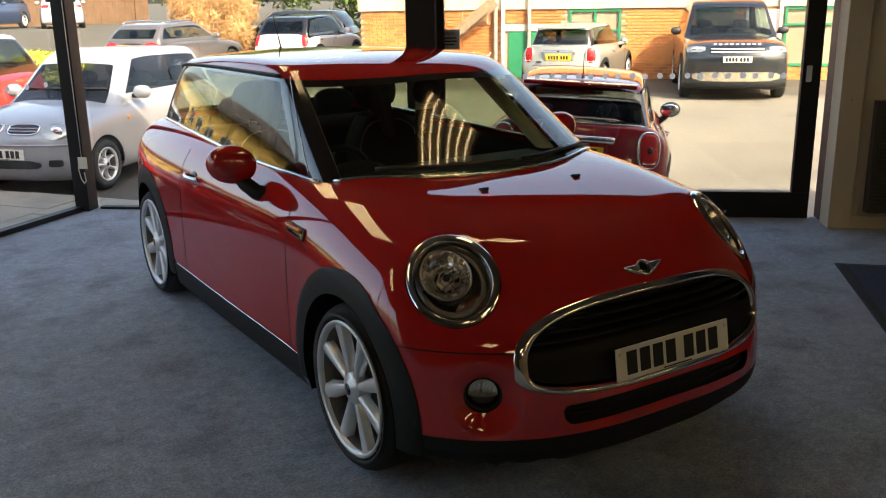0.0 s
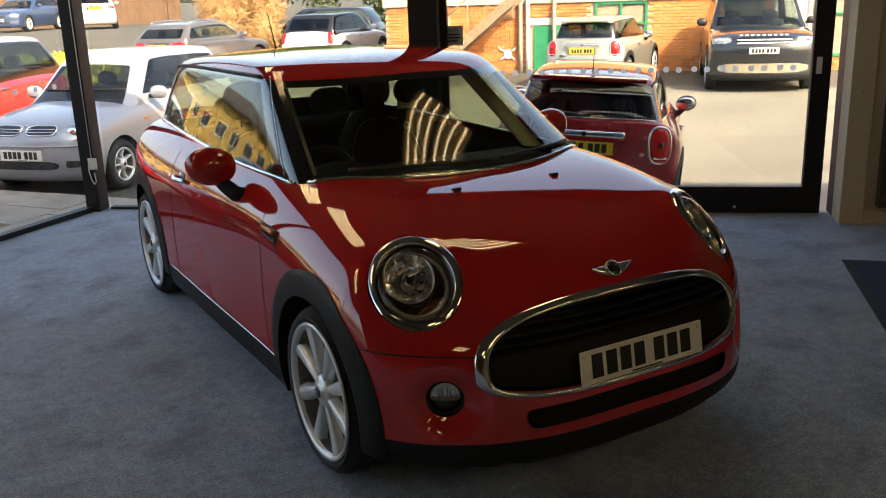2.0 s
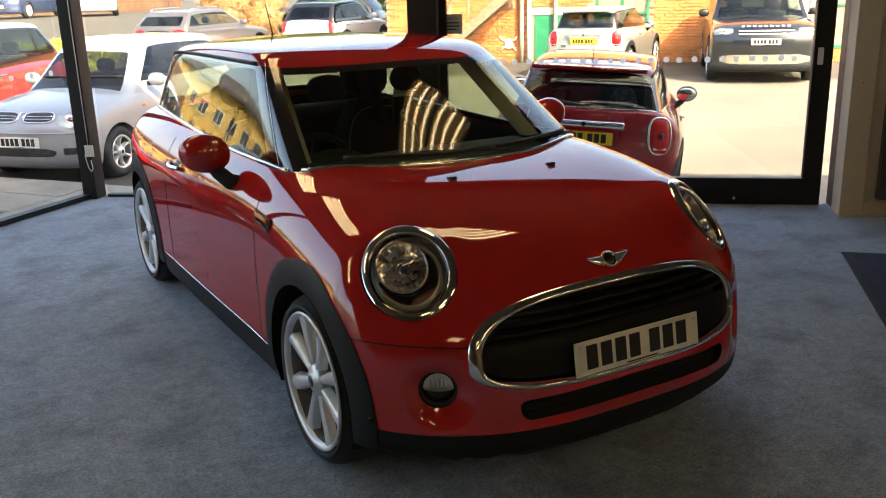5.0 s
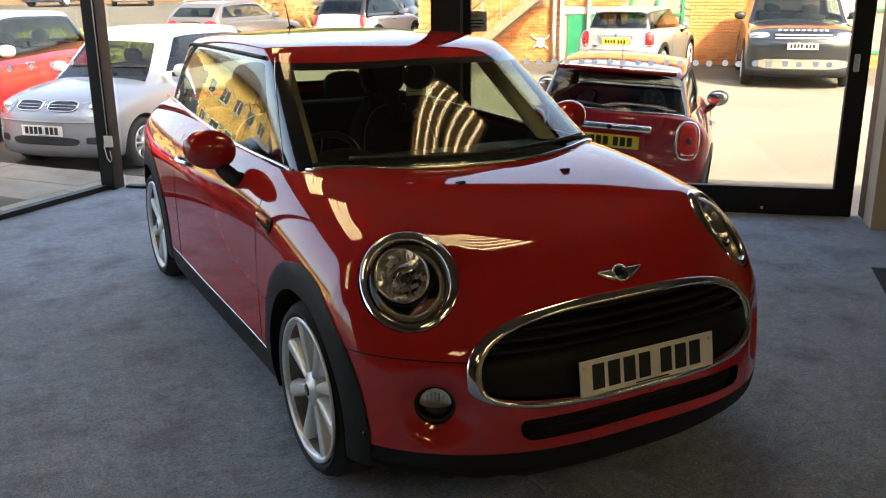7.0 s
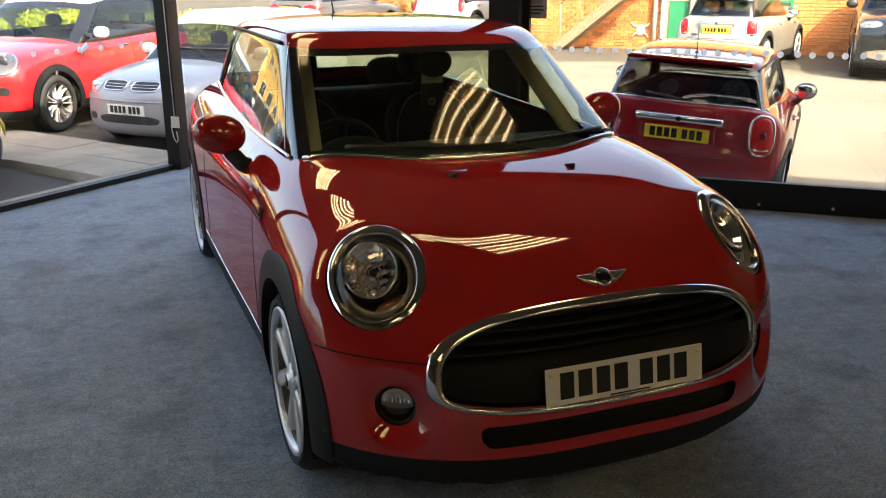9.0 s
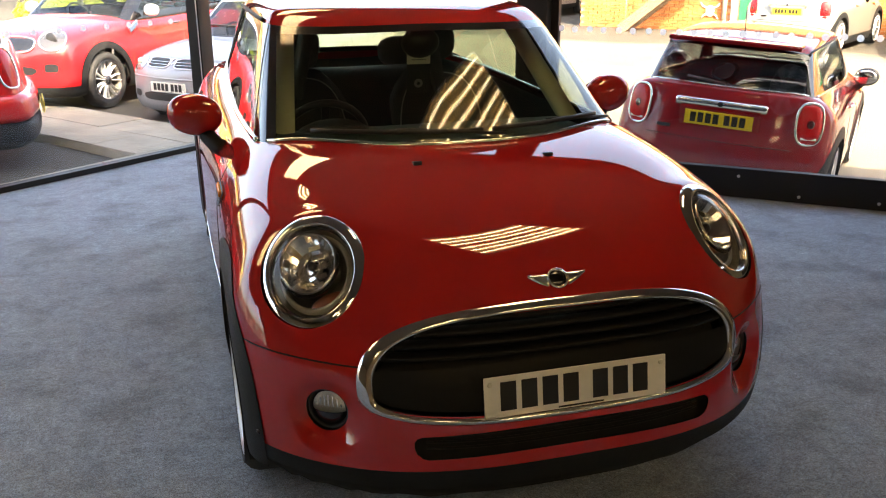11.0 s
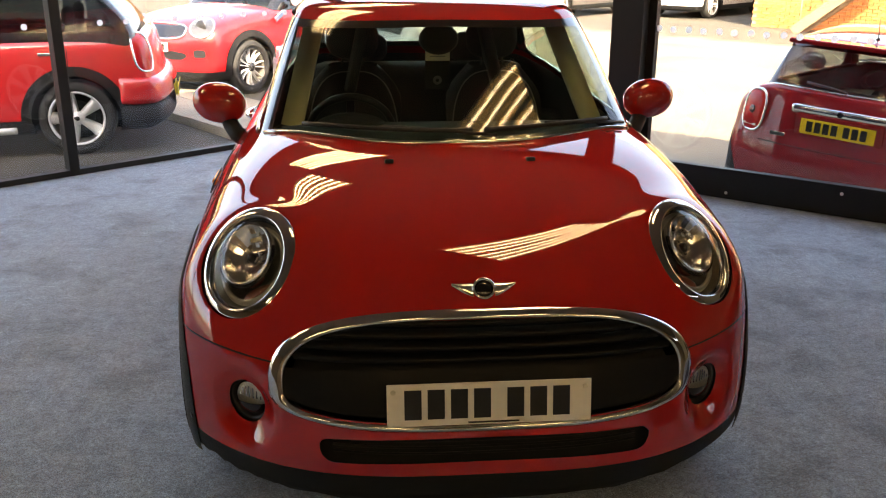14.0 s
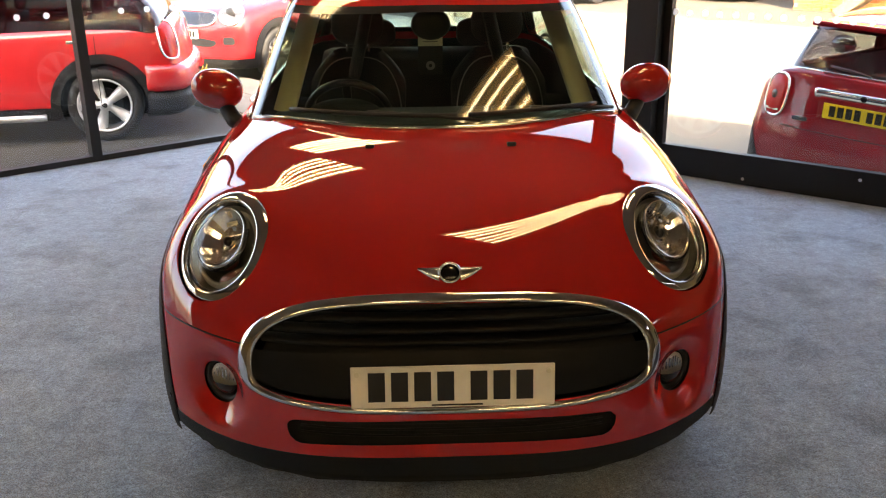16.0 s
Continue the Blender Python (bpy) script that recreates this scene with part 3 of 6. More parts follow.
# right glazing: fixed pane, post, wide door leaf
glazing_post("door_post", RW, (2.765, -0.115, 0.0), (2.985, 0.06, CEIL), "broad black metal post beside the glass door")
solo("door_head", boxed((0.0, -0.06, HEAD), (5.95, 0.06, CEIL), 0.004, RW), "frame", "black metal head rail over the door", "door head", kind="structure")
solo("threshold", boxed((0.12, -0.02, 0), (2.76, 0.05, 0.022), 0.003, RW), "frame", "thin dark metal threshold", "sill", kind="structure")
solo("window_5", boxed((0.12, -0.004, 0.022), (2.765, 0.004, HEAD), m=RW), "shop_glass", "tall clear fixed glass pane", "window", kind="structure")
door = thing("door_1", label="wide black framed sliding glass door, closed", category="door", kind="structure")
part("bottom_rail", boxed((2.99, -0.03, 0.005), (5.81, 0.03, 0.203), 0.004, RW), "frame", door)
part("stile", boxed((5.68, -0.032, 0.203), (5.81, 0.032, HEAD), 0.004, RW), "frame", door)
part("stile", boxed((2.99, -0.032, 0.203), (3.045, 0.032, HEAD), 0.004, RW), "frame", door)
part("pane", boxed((3.045, -0.004, 0.2), (5.68, 0.004, HEAD), m=RW), "shop_glass", door)
part("handle", boxed((5.705, -0.05, 1.03), (5.745, -0.032, 1.15), 0.008, RW), "alloy", door, "small metal door pull")
for s, z in ((3.62, 0.045), (4.72, 0.045), (4.33, 0.15), (5.2, 0.05)):
    part("screw", lathe(bmesh.new(), [(0.0001, -0.037), (0.009, -0.036), (0.011, -0.030)], "y", 12, RW @ pose(s, 0, z)), "alloy", door)
solo("door_jamb", boxed((5.885, -0.10, 0), (5.952, 0.08, CEIL), 0.004, RW), "frame", "black metal door jamb post", "door jamb", kind="structure")


def dots(m, first, count, step, z, out):
    for k in range(count):
        bm = bmesh.new()
        r = bmesh.ops.create_circle(bm, cap_ends=True, segments=24, radius=0.0215)
        bmesh.ops.transform(bm, matrix=m @ pose(first + k * step, out, z, 90), verts=r["verts"])
        solo("window_dot", bm, "dot", "round white safety dot on the glass", "sticker", "safety dots on the glazing")


dots(RW, 3.06, 13, 0.2005, 1.077, -0.006)
dots(RW, 3.152, 13, 0.2005, 1.072, 0.006)
dots(LW, 0.30, 9, 0.194, 1.057, -0.006)
dots(LW, 2.375, 9, 0.194, 1.057, -0.006)

# luminaires set into the ceiling; rear rows behind the camera added to light the nose
def luminaire(x, y):
    m = pose(x, y, CEIL - 0.002, 0, 0, 41.0)
    lum = thing("ceiling_light", m, "recessed fluorescent ceiling light with louvre grid", "ceiling light", "ceiling lights")
    bm = bmesh.new()
    for a, b in (((-0.61, -0.31), (0.61, -0.292)), ((-0.61, 0.292), (0.61, 0.31)), ((-0.61, -0.292), (-0.592, 0.292)), ((0.592, -0.292), (0.61, 0.292))):
        box(bm, (*a, -0.012), (*b, 0.0))
    part("frame", bm, "white", lum)
    part("housing", boxed((-0.61, -0.31, 0.0), (0.61, 0.31, 0.07), 0.006), "white", lum)
    part("backing", boxed((-0.59, -0.29, -0.004), (0.59, 0.29, -0.001)), "reflector_pan", lum)
    for k in range(6):
        yy = (-1 if k < 3 else 1) * (0.055 + 0.092 * (2 - k if k < 3 else k - 3))
        part("tube", boxed((-0.585, yy - 0.012, -0.010), (0.585, yy + 0.012, -0.0065)), "tube_glow", lum)
    part("spine", boxed((-0.59, -0.014, -0.011), (0.59, 0.014, -0.004)), "louvre", lum)
    for k in range(16):
        xx = -0.56 + k * 0.0747
        part("louvre", boxed((xx - 0.0025, -0.29, -0.012), (xx + 0.0025, 0.29, -0.0105)), "louvre", lum)
    return lum


M["reflector_pan"] = glow("lit_louvre_pan", (0.80, 0.56, 0.24), 0.16)
M["tube_glow"] = glow("lit_tube", (1.0, 0.84, 0.52), 2.1)
M["louvre"] = material("louvre_blade", (0.55, 0.47, 0.30), 0.3, metal=0.7, var=0.03)
first_light = luminaire(0.68, 0.58)
# the eight at y < -4 are unseen, added as fill for the car's front
for x, y in ((-1.05, 2.42), (-0.55, 3.80), (-3.0, 0.85), (-3.2, -4.4), (-1.0, -4.4), (1.2, -4.4), (3.4, -4.4), (-3.2, -6.6), (-1.0, -6.6), (1.2, -6.6), (3.4, -6.6)):
    copy_thing(first_light, pose(x, y, CEIL - 0.002, 0, 0, 41.0))

# entrance mat, wall heater, cord
mm = pose(2.87, 0.575, 0, 0, 0, 45.8)
mat_ob = thing("entrance_mat", mm, "navy entrance mat with dark rubber border", "mat")
part("border", boxed((-2.4, -1.5, 0.0), (0, 0, 0.006), 0.002), "clad", mat_ob)
part("mat_field", boxed((-2.33, -1.43, 0.006), (-0.055, -0.055, 0.011), 0.003), "mat", mat_ob)

def wall_heater():
    h = thing("wall_heater", RW @ pose(6.11, -0.302, 0.13), "dark brown slatted wall heater", "heater")
    part("case", boxed((0, -0.085, 0), (1.4, 0.0, 0.80), 0.008), "heater", h)
    for k in range(26):
        part("slat", boxed((0.04, -0.097, 0.04 + 0.028 * k), (1.36, -0.083, 0.056 + 0.028 * k), 0.002), "heater", h)
    part("cable", tube(bmesh.new(), [(-0.03, -0.015, 0.03), (-0.05, -0.04, -0.02), (0.02, -0.06, -0.07), (0.10, -0.05, -0.10), (0.22, -0.03, -0.105)], 0.004, 6), "cream", h, smooth=True)
    return h


M["heater"] = material("brown_heater_metal", (0.05, 0.038, 0.028), 0.5, var=0.2)
wall_heater()
solo("wall_plug", lathe(bmesh.new(), [(0.0001, -0.323), (0.004, -0.322), (0.005, -0.317)], "y", 10, RW @ pose(5.95, -0.012, 0.93)), "black", "small dark screw in the painted pier", "screw")

# pull cord with its tag on the corner post
cd = thing("pull_cord", RW @ pose(0.03, -0.12, 0), "thin pale pull cord with a white tag", "cord")
part("cord", tube(bmesh.new(), [(0.03, 0, HEAD), (0.031, -0.003, 1.4), (0.033, 0, 0.46)], 0.004, 6), "white", cd, smooth=True)
part("tag", boxed((0.0, -0.006, 0.36), (0.075, 0.006, 0.455), 0.004), "paper", cd)
part("loop", tube(bmesh.new(), [(0.01, 0, 0.44), (-0.005, 0, 0.36), (0.012, 0, 0.27), (0.035, 0, 0.235), (0.05, 0, 0.26), (0.042, 0, 0.33)], 0.0045, 6), "white", cd, smooth=True)

M["notice"] = material("grey_notice", (0.42, 0.45, 0.46), 0.6, var=0.04)
# notice fixed to the outside of the glass, read from the yard
nt_ = thing("notice_sign", RW @ pose(3.075, 0.012, 1.355), "grey notice on the glass seen from behind", "sign")
part("board", boxed((-0.085, 0, -0.07), (0.085, 0.004, 0.075), 0.001), "notice", nt_)
tc = bpy.data.curves.new("text", "FONT")
tc.body, tc.size, tc.align_x, tc.extrude = "PLEASE", 0.030, "CENTER", 0.0005
tob = new("text_tmp", tc)
dg = bpy.context.evaluated_depsgraph_get()
tme = bpy.data.meshes.new_from_object(tob.evaluated_get(dg))
bpy.data.objects.remove(tob)
tme.materials.clear()
tme.materials.append(M["ink"])
part("lettering", tme, None, nt_, m=pose(0.0, -0.002, 0.035, 90) @ Matrix.Diagonal((-1, 1, 1, 1)))
for z, w_ in ((0.012, 0.06), (-0.012, 0.065), (-0.036, 0.045)):
    part("text_bar", boxed((-w_, -0.0025, z - 0.005), (w_, -0.001, z + 0.005)), "ink", nt_)
# ---- the three-door hatchback ----
lower, cabin = mini_fields()
both = lambda x, y, z: np.minimum(lower(x, y, z), cabin(x, y, z))
ROOF = spline([0.6, 0.95, 1.3, 1.7, 2.2, 2.75, 3.0], [1.340, 1.400, 1.420, 1.419, 1.400, 1.355, 1.325])
BELT = spline([0.4, 1.1, 1.7, 2.1, 2.7], [0.912, 0.925, 0.950, 0.972, 1.01])
ab = np.abs


def arch(y, z, r):
    """Outside both wheel arches."""
    return np.minimum(np.hypot(y, z - 0.315), np.hypot(y - 2.495, z - 0.315)) - r


def grille_shape(x, z, grow=0.0):
    zz = z - 0.530
    up = (ab(x) / (0.562 + grow)) ** 2.6 + (np.maximum(zz, 0) / (0.198 + grow)) ** 2.6
    dn = (ab(x) / (0.562 + grow)) ** 3.6 + (np.maximum(-zz, 0) / (0.086 + grow)) ** 3.6
    return np.where(zz > 0, up ** (1 / 2.6), dn ** (1 / 3.6)) - 1      # below zero inside


def grille_rim(n, grow=0.0):
    out = []
    for k in range(n):
        t = 2 * math.pi * k / n
        c, s = math.cos(t), math.sin(t)
        p = 2 / 2.6 if s > 0 else 2 / 3.6
        out.append((math.copysign(abs(c) ** p, c) * (0.562 + grow), 0, 0.530 + math.copysign(abs(s) ** p, s) * ((0.198 if s > 0 else 0.086) + grow * (0.55 if s > 0 else 1.0))))
    return np.array(out)


def fog_axis(x, y, z):
    return np.hypot((ab(x) - FOG_C[0]) * 0.835 + (y - FOG_C[1]) * 0.55, z - FOG_C[2])


def low_edge(x, y):
    return np.where(y < 0.2, 0.316 - 0.012 * np.minimum((x / 0.6) ** 2, 1.2), 0.297)


def glass_front(x, y, z):
    """Above zero on the windscreen glass."""
    side = 0.626 - 0.24 * (z - 1.0) - ab(x)
    top = ROOF(y) - 0.040 - 0.05 * (ab(x) / 0.55) ** 2.2 - z
    return np.minimum.reduce([side, top, 0.98 + 0.42 - y, z - 0.985])


def a_line(z):
    return 0.665 + (z - 0.95) * 1.10


def glass_side(x, y, z):
    return np.minimum.reduce([y - a_line(z), 1.318 - z - 0.006 * (y - 1.0), z - BELT(y) - 0.016, 2.60 - (z - 1.0) * 0.55 - y, ab(x) - 0.3])


def glass_rear(x, y, z):
    return np.minimum.reduce([0.56 - 0.1 * (z - 1.1) - ab(x), z - 1.035, 1.29 - z, y - 2.45])


def roof_skin(x, y, z):
    return np.minimum(z - (ROOF(y) - 0.026 - 0.045 * (ab(x) / 0.55) ** 2.2), 2.84 - y)


def seam(ys, inset=0.0):
    """The line where cabin meets body along a side (x > 0)."""
    P = np.stack([np.full(len(ys), 0.72), ys, BELT(ys)], 1)
    for _ in range(25):
        for F in (cabin, lower):
            g = grad(F, P)
            g[:, 1] = 0
            P = P - g * (F(*P.T) / np.maximum((g * g).sum(1), 1e-9))[:, None]
    return P


def screen_seam(xs):
    P = np.stack([xs, 0.20 + 0.28 * (ab(xs) / 0.62) ** 2.2, np.full(len(xs), 0.97)], 1)
    for _ in range(25):
        for F in (cabin, lower):
            g = grad(F, P)
            g[:, 0] = 0
            P = P - g * (F(*P.T) / np.maximum((g * g).sum(1), 1e-9))[:, None]
    return P


def lift(F, P, d):
    g = grad(F, P)
    return P + d * g / np.linalg.norm(g, axis=1)[:, None]


def gap_line(F, pts, way, parent, name="panel_gap", r=0.0028):
    """A dark joint between two body panels."""
    P = []
    pts = np.array(pts, float)
    for a, b in zip(pts, pts[1:]):
        n = max(2, int(np.linalg.norm(b - a) / 0.025))
        P += [a + (b - a) * k / n for k in range(n)]
    P.append(pts[-1])
    P = onto(F, np.array(P), way)
    return part(name, tube(bmesh.new(), lift(F, P, -0.0012), r, 6), "void", parent, smooth=True)


def wheel(parent, x, y, style="cone", side=-1, R=0.308, rim=0.250, wide=0.20, tyre_mat="tyre"):
    """Axle at (y, R); x is the outer face, side its way outwards."""
    s = side
    w = part("wheel", lathe(bmesh.new(), [(rim, -0.012 * 1), (rim + 0.012, 0.004), (rim + 0.03, 0.010), (R - 0.03, 0.008), (R - 0.010, -0.010), (R, -0.035),
                                          (R, -wide + 0.035), (R - 0.012, -wide + 0.01), (rim + 0.02, -wide), (rim, -wide + 0.01)], "x", 64), tyre_mat, parent, "black rubber tyre on a silver alloy wheel" if style == "cone" else "", smooth=True,
             m=Matrix.Translation((x, y, R)) @ Matrix.Diagonal((s, 1, 1, 1)))
    mat = "alloy_dark" if style == "dark" else "alloy"
    part("rim", lathe(bmesh.new(), [(rim + 0.004, 0.002), (rim + 0.002, 0.008), (rim - 0.006, 0.009), (rim - 0.014, 0.0), (rim - 0.018, -0.012)], "x", 64), mat, w, smooth=True)
    part("rim_barrel", lathe(bmesh.new(), [(rim - 0.018, -0.012), (rim - 0.024, -0.03), (rim - 0.03, -0.12), (rim - 0.03, -0.18)], "x", 48), "barrel", w, smooth=True)
    part("brake_disc", lathe(bmesh.new(), [(0.0001, -0.125), (0.14, -0.125), (0.14, -0.14), (0.0001, -0.14)], "x", 40), "alloy_dark", w)
    part("wheel_back", lathe(bmesh.new(), [(0.0001, -0.17), (rim - 0.03, -0.17)], "x", 32), "void", w)
    n = {"cone": 8, "five": 5, "dark": 14, "multi": 7}[style]
    for k in range(n):
        t0 = 2 * math.pi * (k + 0.5 + (0.22 if style == "dark" and k % 2 else 0)) / n
        rows = []
        m = 9
        for i in range(m):
            u = i / (m - 1)
            r = 0.045 + u * (rim - 0.010 - 0.045)
            half = {"cone": 0.0185 + 0.0195 * u, "five": 0.032 + 0.030 * u, "dark": 0.006 + 0.005 * u, "multi": 0.012 + 0.01 * u}[style]
            half = min(half, math.pi * r / n * 0.96)
            d0 = -0.010 + 0.006 * u if style == "cone" else -0.005 - 0.021 * math.sin(math.pi * min(u * 1.02, 1)) + (0.004 if u > 0.9 else 0)
            row = []
            for j in range(9):
                q = -1 + j / 4
                dep = d0 - (0.015 if style == "cone" else 0.022) * q * q - (0.02 if abs(q) == 1 else 0)
                row.append((dep, r * math.cos(t0) - q * half * math.sin(t0), r * math.sin(t0) + q * half * math.cos(t0)))
            rows.append(row)
        part("spoke", ribbon(rows), "alloy", w, smooth=True)
    part("hub", lathe(bmesh.new(), [(0.0001, 0.004), (0.026, 0.004), (0.030, 0.0), (0.034, -0.004), (0.055, -0.008), (0.062, -0.02), (0.062, -0.06)], "x", 32), mat, w, smooth=True)
    part("cap", lathe(bmesh.new(), [(0.0001, 0.0062), (0.021, 0.006), (0.023, 0.003)], "x", 24), "black_gloss", w, smooth=True)
    return w


def number_plate(parent, m, mat, front=True, w=0.52, h=0.111):
    p = part("number_plate", boxed((-w / 2, -0.006, -h / 2), (w / 2, 0.0, h / 2), 0.003), mat, parent, "white front number plate" if front else "yellow rear number plate", m=m)
    x = -w / 2 + 0.042
    for k in range(7):
        if k == 4:
            x += 0.026
        part("character_bar", boxed((x + 0.002, -0.0085, -0.037), (x + 0.045, -0.0055, 0.040)), "ink", p)
        x += 0.0585
    if front:
        part("print_bar", boxed((-0.055, -0.008, -0.0505), (0.075, -0.0055, -0.0465)), "ink", p)
        for sx in (-1, 1):
            part("screw_cap", lathe(bmesh.new(), [(0.0001, -0.010), (0.006, -0.0095), (0.007, -0.006)], "y", 14, pose(sx * (w / 2 - 0.016), 0, 0.036)), "paper", p)
    return p


def winged_badge(parent, m, s=1.0):
    b = part("badge", lathe(bmesh.new(), [(0.0001, 0.007), (0.024 * s, 0.0065), (0.026 * s, 0.002)], "y", 28), "black_gloss", parent, "chrome winged badge with black disc", smooth=True, m=m @ Matrix.Diagonal((1, -1, 1, 1)))
    part("ring", lathe(bmesh.new(), [(0.0235 * s, 0.0055), (0.026 * s, 0.010), (0.030 * s, 0.009), (0.031 * s, 0.0)], "y", 28), "chrome", b, smooth=True)
    for sx in (-1, 1):
        rows = []
        for i in range(8):
            u = i / 7
            x = sx * s * (0.028 + 0.056 * u)
            top, bot = 0.0175 * s, s * (-0.021 + 0.031 * u ** 1.25)
            rows.append([(x, 0.001, bot), (x, 0.0055, bot + 0.15 * (top - bot)), (x, 0.0075, (top + bot) / 2), (x, 0.0055, top - 0.15 * (top - bot)), (x, 0.001, top)])
        part("wing", ribbon(rows), "chrome", b, smooth=True)
    return b


def build_front(car, red, front_plate):
    """Grille, lamps, plate: what the nose carries."""
    # chrome surround
    n = 120
    outer, mid, mid2, inner = (grille_rim(n, g) for g in (0.004, -0.006, -0.026, -0.036))
    for q, k in ((mid, 0.7), (mid2, 0.55), (inner, 0.5)):
        q[:, 2] = np.where(q[:, 2] < 0.530, outer[:, 2] + (q[:, 2] - outer[:, 2]) * k, q[:, 2])
    rows = []
    P = [onto(lower, q + np.array([0, -0.72 + 0.235 * 0, 0]) + np.stack([0 * q[:, 0], 0.235 * (ab(q[:, 0]) / 0.65) ** 2.0, 0 * q[:, 0]], 1), (0, 1, 0)) for q in (outer, mid, mid2, inner)]
    for k in range(n):
        rows.append([P[0][k] + (0, 0.012, 0), P[0][k] + (0, -0.002, 0), P[1][k] + (0, -0.006, 0), (P[1][k] + P[2][k]) / 2 + (0, -0.008, 0), P[2][k] + (0, -0.006, 0), P[3][k] + (0, 0.0, 0), P[3][k] + (0, 0.04, 0)])
    part("grille_surround", ribbon(rows, True), "chrome", car, "chrome grille surround", smooth=True)
    # black insert with slats
    back = lambda x, y, z: lower(x, y, z) + 0.045
    V, T = clip(*BASE, lambda x, y, z: -grille_shape(x, z, -0.03))
    V, T = clip(V, T, lambda x, y, z: -0.2 - y)
    g = grad(lower, V)
    g /= np.linalg.norm(g, axis=1)[:, None]
    part("grille_back", surf(V - 0.05 * g, T, "void"), None, car)
    low = lambda x, y, z: 0.600 - 0.02 * (ab(x) / 0.5) ** 2 - z
    V2, T2 = clip(V, T, low)
    g = grad(lower, V2)
    g /= np.linalg.norm(g, axis=1)[:, None]
    part("grille_lower_panel", surf(V2 - 0.010 * g, T2, "grille_black", lower), None, car)
    for k, z in enumerate((0.698, 0.671, 0.644, 0.617)):
        wmax = 0.562 * max(1 - ((z - 0.530) / 0.190) ** 2.6, 0.02) ** (1 / 2.6) - 0.035
        xs = np.linspace(-wmax, wmax, 41)
        C = onto(lower, np.stack([xs, -0.72 + 0.235 * (ab(xs) / 0.65) ** 2.2, z - 0.012 * (ab(xs) / 0.5) ** 2], 1), (0, 1, 0))
        rows = [[c + (0, 0.05, 0.004), c + (0, 0.016, 0.010), c + (0, 0.004, 0.005), c + (0, 0.003, -0.004), c + (0, 0.016, -0.009), c + (0, 0.05, -0.004)] for c in C]
        part("grille_slat", ribbon(rows), "grille_black", car, smooth=True)
    winged_badge(car, Matrix.Translation((0, -0.602, 0.766)) @ Matrix.Rotation(radians(-46), 4, "X"))
    number_plate(car, pose(0, -0.756, 0.520, -9), front_plate)
    # lower intake
    V, T = clip(*BASE, lambda x, y, z: intake(x, z) + 0.006)
    V, T = clip(V, T, lambda x, y, z: -0.3 - y)
    g = grad(lower, V)
    g /= np.linalg.norm(g, axis=1)[:, None]
    part("intake_back", surf(V - 0.03 * g, T, "void"), None, car)
    for z in (0.37, 0.388, 0.406):
        xs = np.linspace(-0.40, 0.40, 31)
        C = onto(lower, np.stack([xs, -0.72 + 0.235 * (ab(xs) / 0.65) ** 2.2, 0 * xs + z], 1), (0, 1, 0))
        part("intake_slat", tube(bmesh.new(), C + (0, 0.022, 0), 0.0035, 6), "void", car, smooth=True)
    for sx in (-1, 1):
        q = onto(lower, [[sx * 0.80, -0.42, 0.335]], (sx * 0.8, -0.6, 0))[0]
        nv = Vector((sx * 0.8, -0.6, 0)).normalized()
        part("parking_sensor", lathe(bmesh.new(), [(0.0001, 0.006), (0.008, 0.0055), (0.0105, 0.0)], "y", 18), "black_gloss", car, smooth=True, m=Matrix.Translation(Vector(q) + nv * 0.002) @ nv.to_track_quat("Y", "Z").to_matrix().to_4x4())
        fog_lamp(car, sx)
        headlamp(car, sx)


def intake(x, z):
    dz = z - 0.390 + 0.012 * (x / 0.43) ** 2
    dx = np.maximum(ab(x) - 0.402 + 0.25 * (0.390 - z), 0)
    return 0.034 - (dx ** 2.4 + ab(dz) ** 2.4) ** (1 / 2.4)


def fog_lamp(car, sx):
    n = Vector((sx * 0.55, -0.82, 0.0)).normalized()
    c = onto(lower, [[sx * FOG_C[0], FOG_C[1], FOG_C[2]]], tuple(n))[0]
    m = Matrix.Translation(Vector(c) + n * 0.019) @ n.to_track_quat("Y", "Z").to_matrix().to_4x4()
    f = part("fog_lamp", lathe(bmesh.new(), [(0.0001, -0.001), (0.02, -0.003), (0.038, -0.010), (0.050, -0.022), (0.052, -0.04)], "y", 32), "lamp_glass", car, "round clear fog lamp", smooth=True, m=m)
    part("reflector", lathe(bmesh.new(), [(0.0001, -0.026), (0.02, -0.024), (0.038, -0.020), (0.048, -0.022)], "y", 28), "fog_bowl", f, smooth=True)
    for k in range(7):
        x = -0.036 + 0.012 * k
        part("lens_rib", boxed((x - 0.0025, -0.021 - 0.004 * abs(k - 3) / 3, 0.004), (x + 0.0025, -0.016 - 0.004 * abs(k - 3) / 3, 0.038 - 0.0026 * (k - 3) ** 2), 0.001), "reflector", f)
    bm = bmesh.new()
    lathe(bm, [(0.0001, 0.000), (0.02, -0.002), (0.038, -0.009), (0.0505, -0.021), (0.053, -0.04)], "y", 32)
    bmesh.ops.bisect_plane(bm, geom=bm.verts[:] + bm.edges[:] + bm.faces[:], plane_co=(0, 0, -0.004), plane_no=(0, 0, 1), clear_outer=True)
    part("lower_cover", bm, "black_gloss", f, smooth=True)
    part("rim", lathe(bmesh.new(), [(0.052, -0.024), (0.054, -0.016), (0.060, -0.014), (0.066, -0.016), (0.066, -0.05)], "y", 36), "black", f, smooth=True)
    part("housing", lathe(bmesh.new(), [(0.0001, -0.08), (0.064, -0.08), (0.064, -0.03)], "y", 28), "void", f)


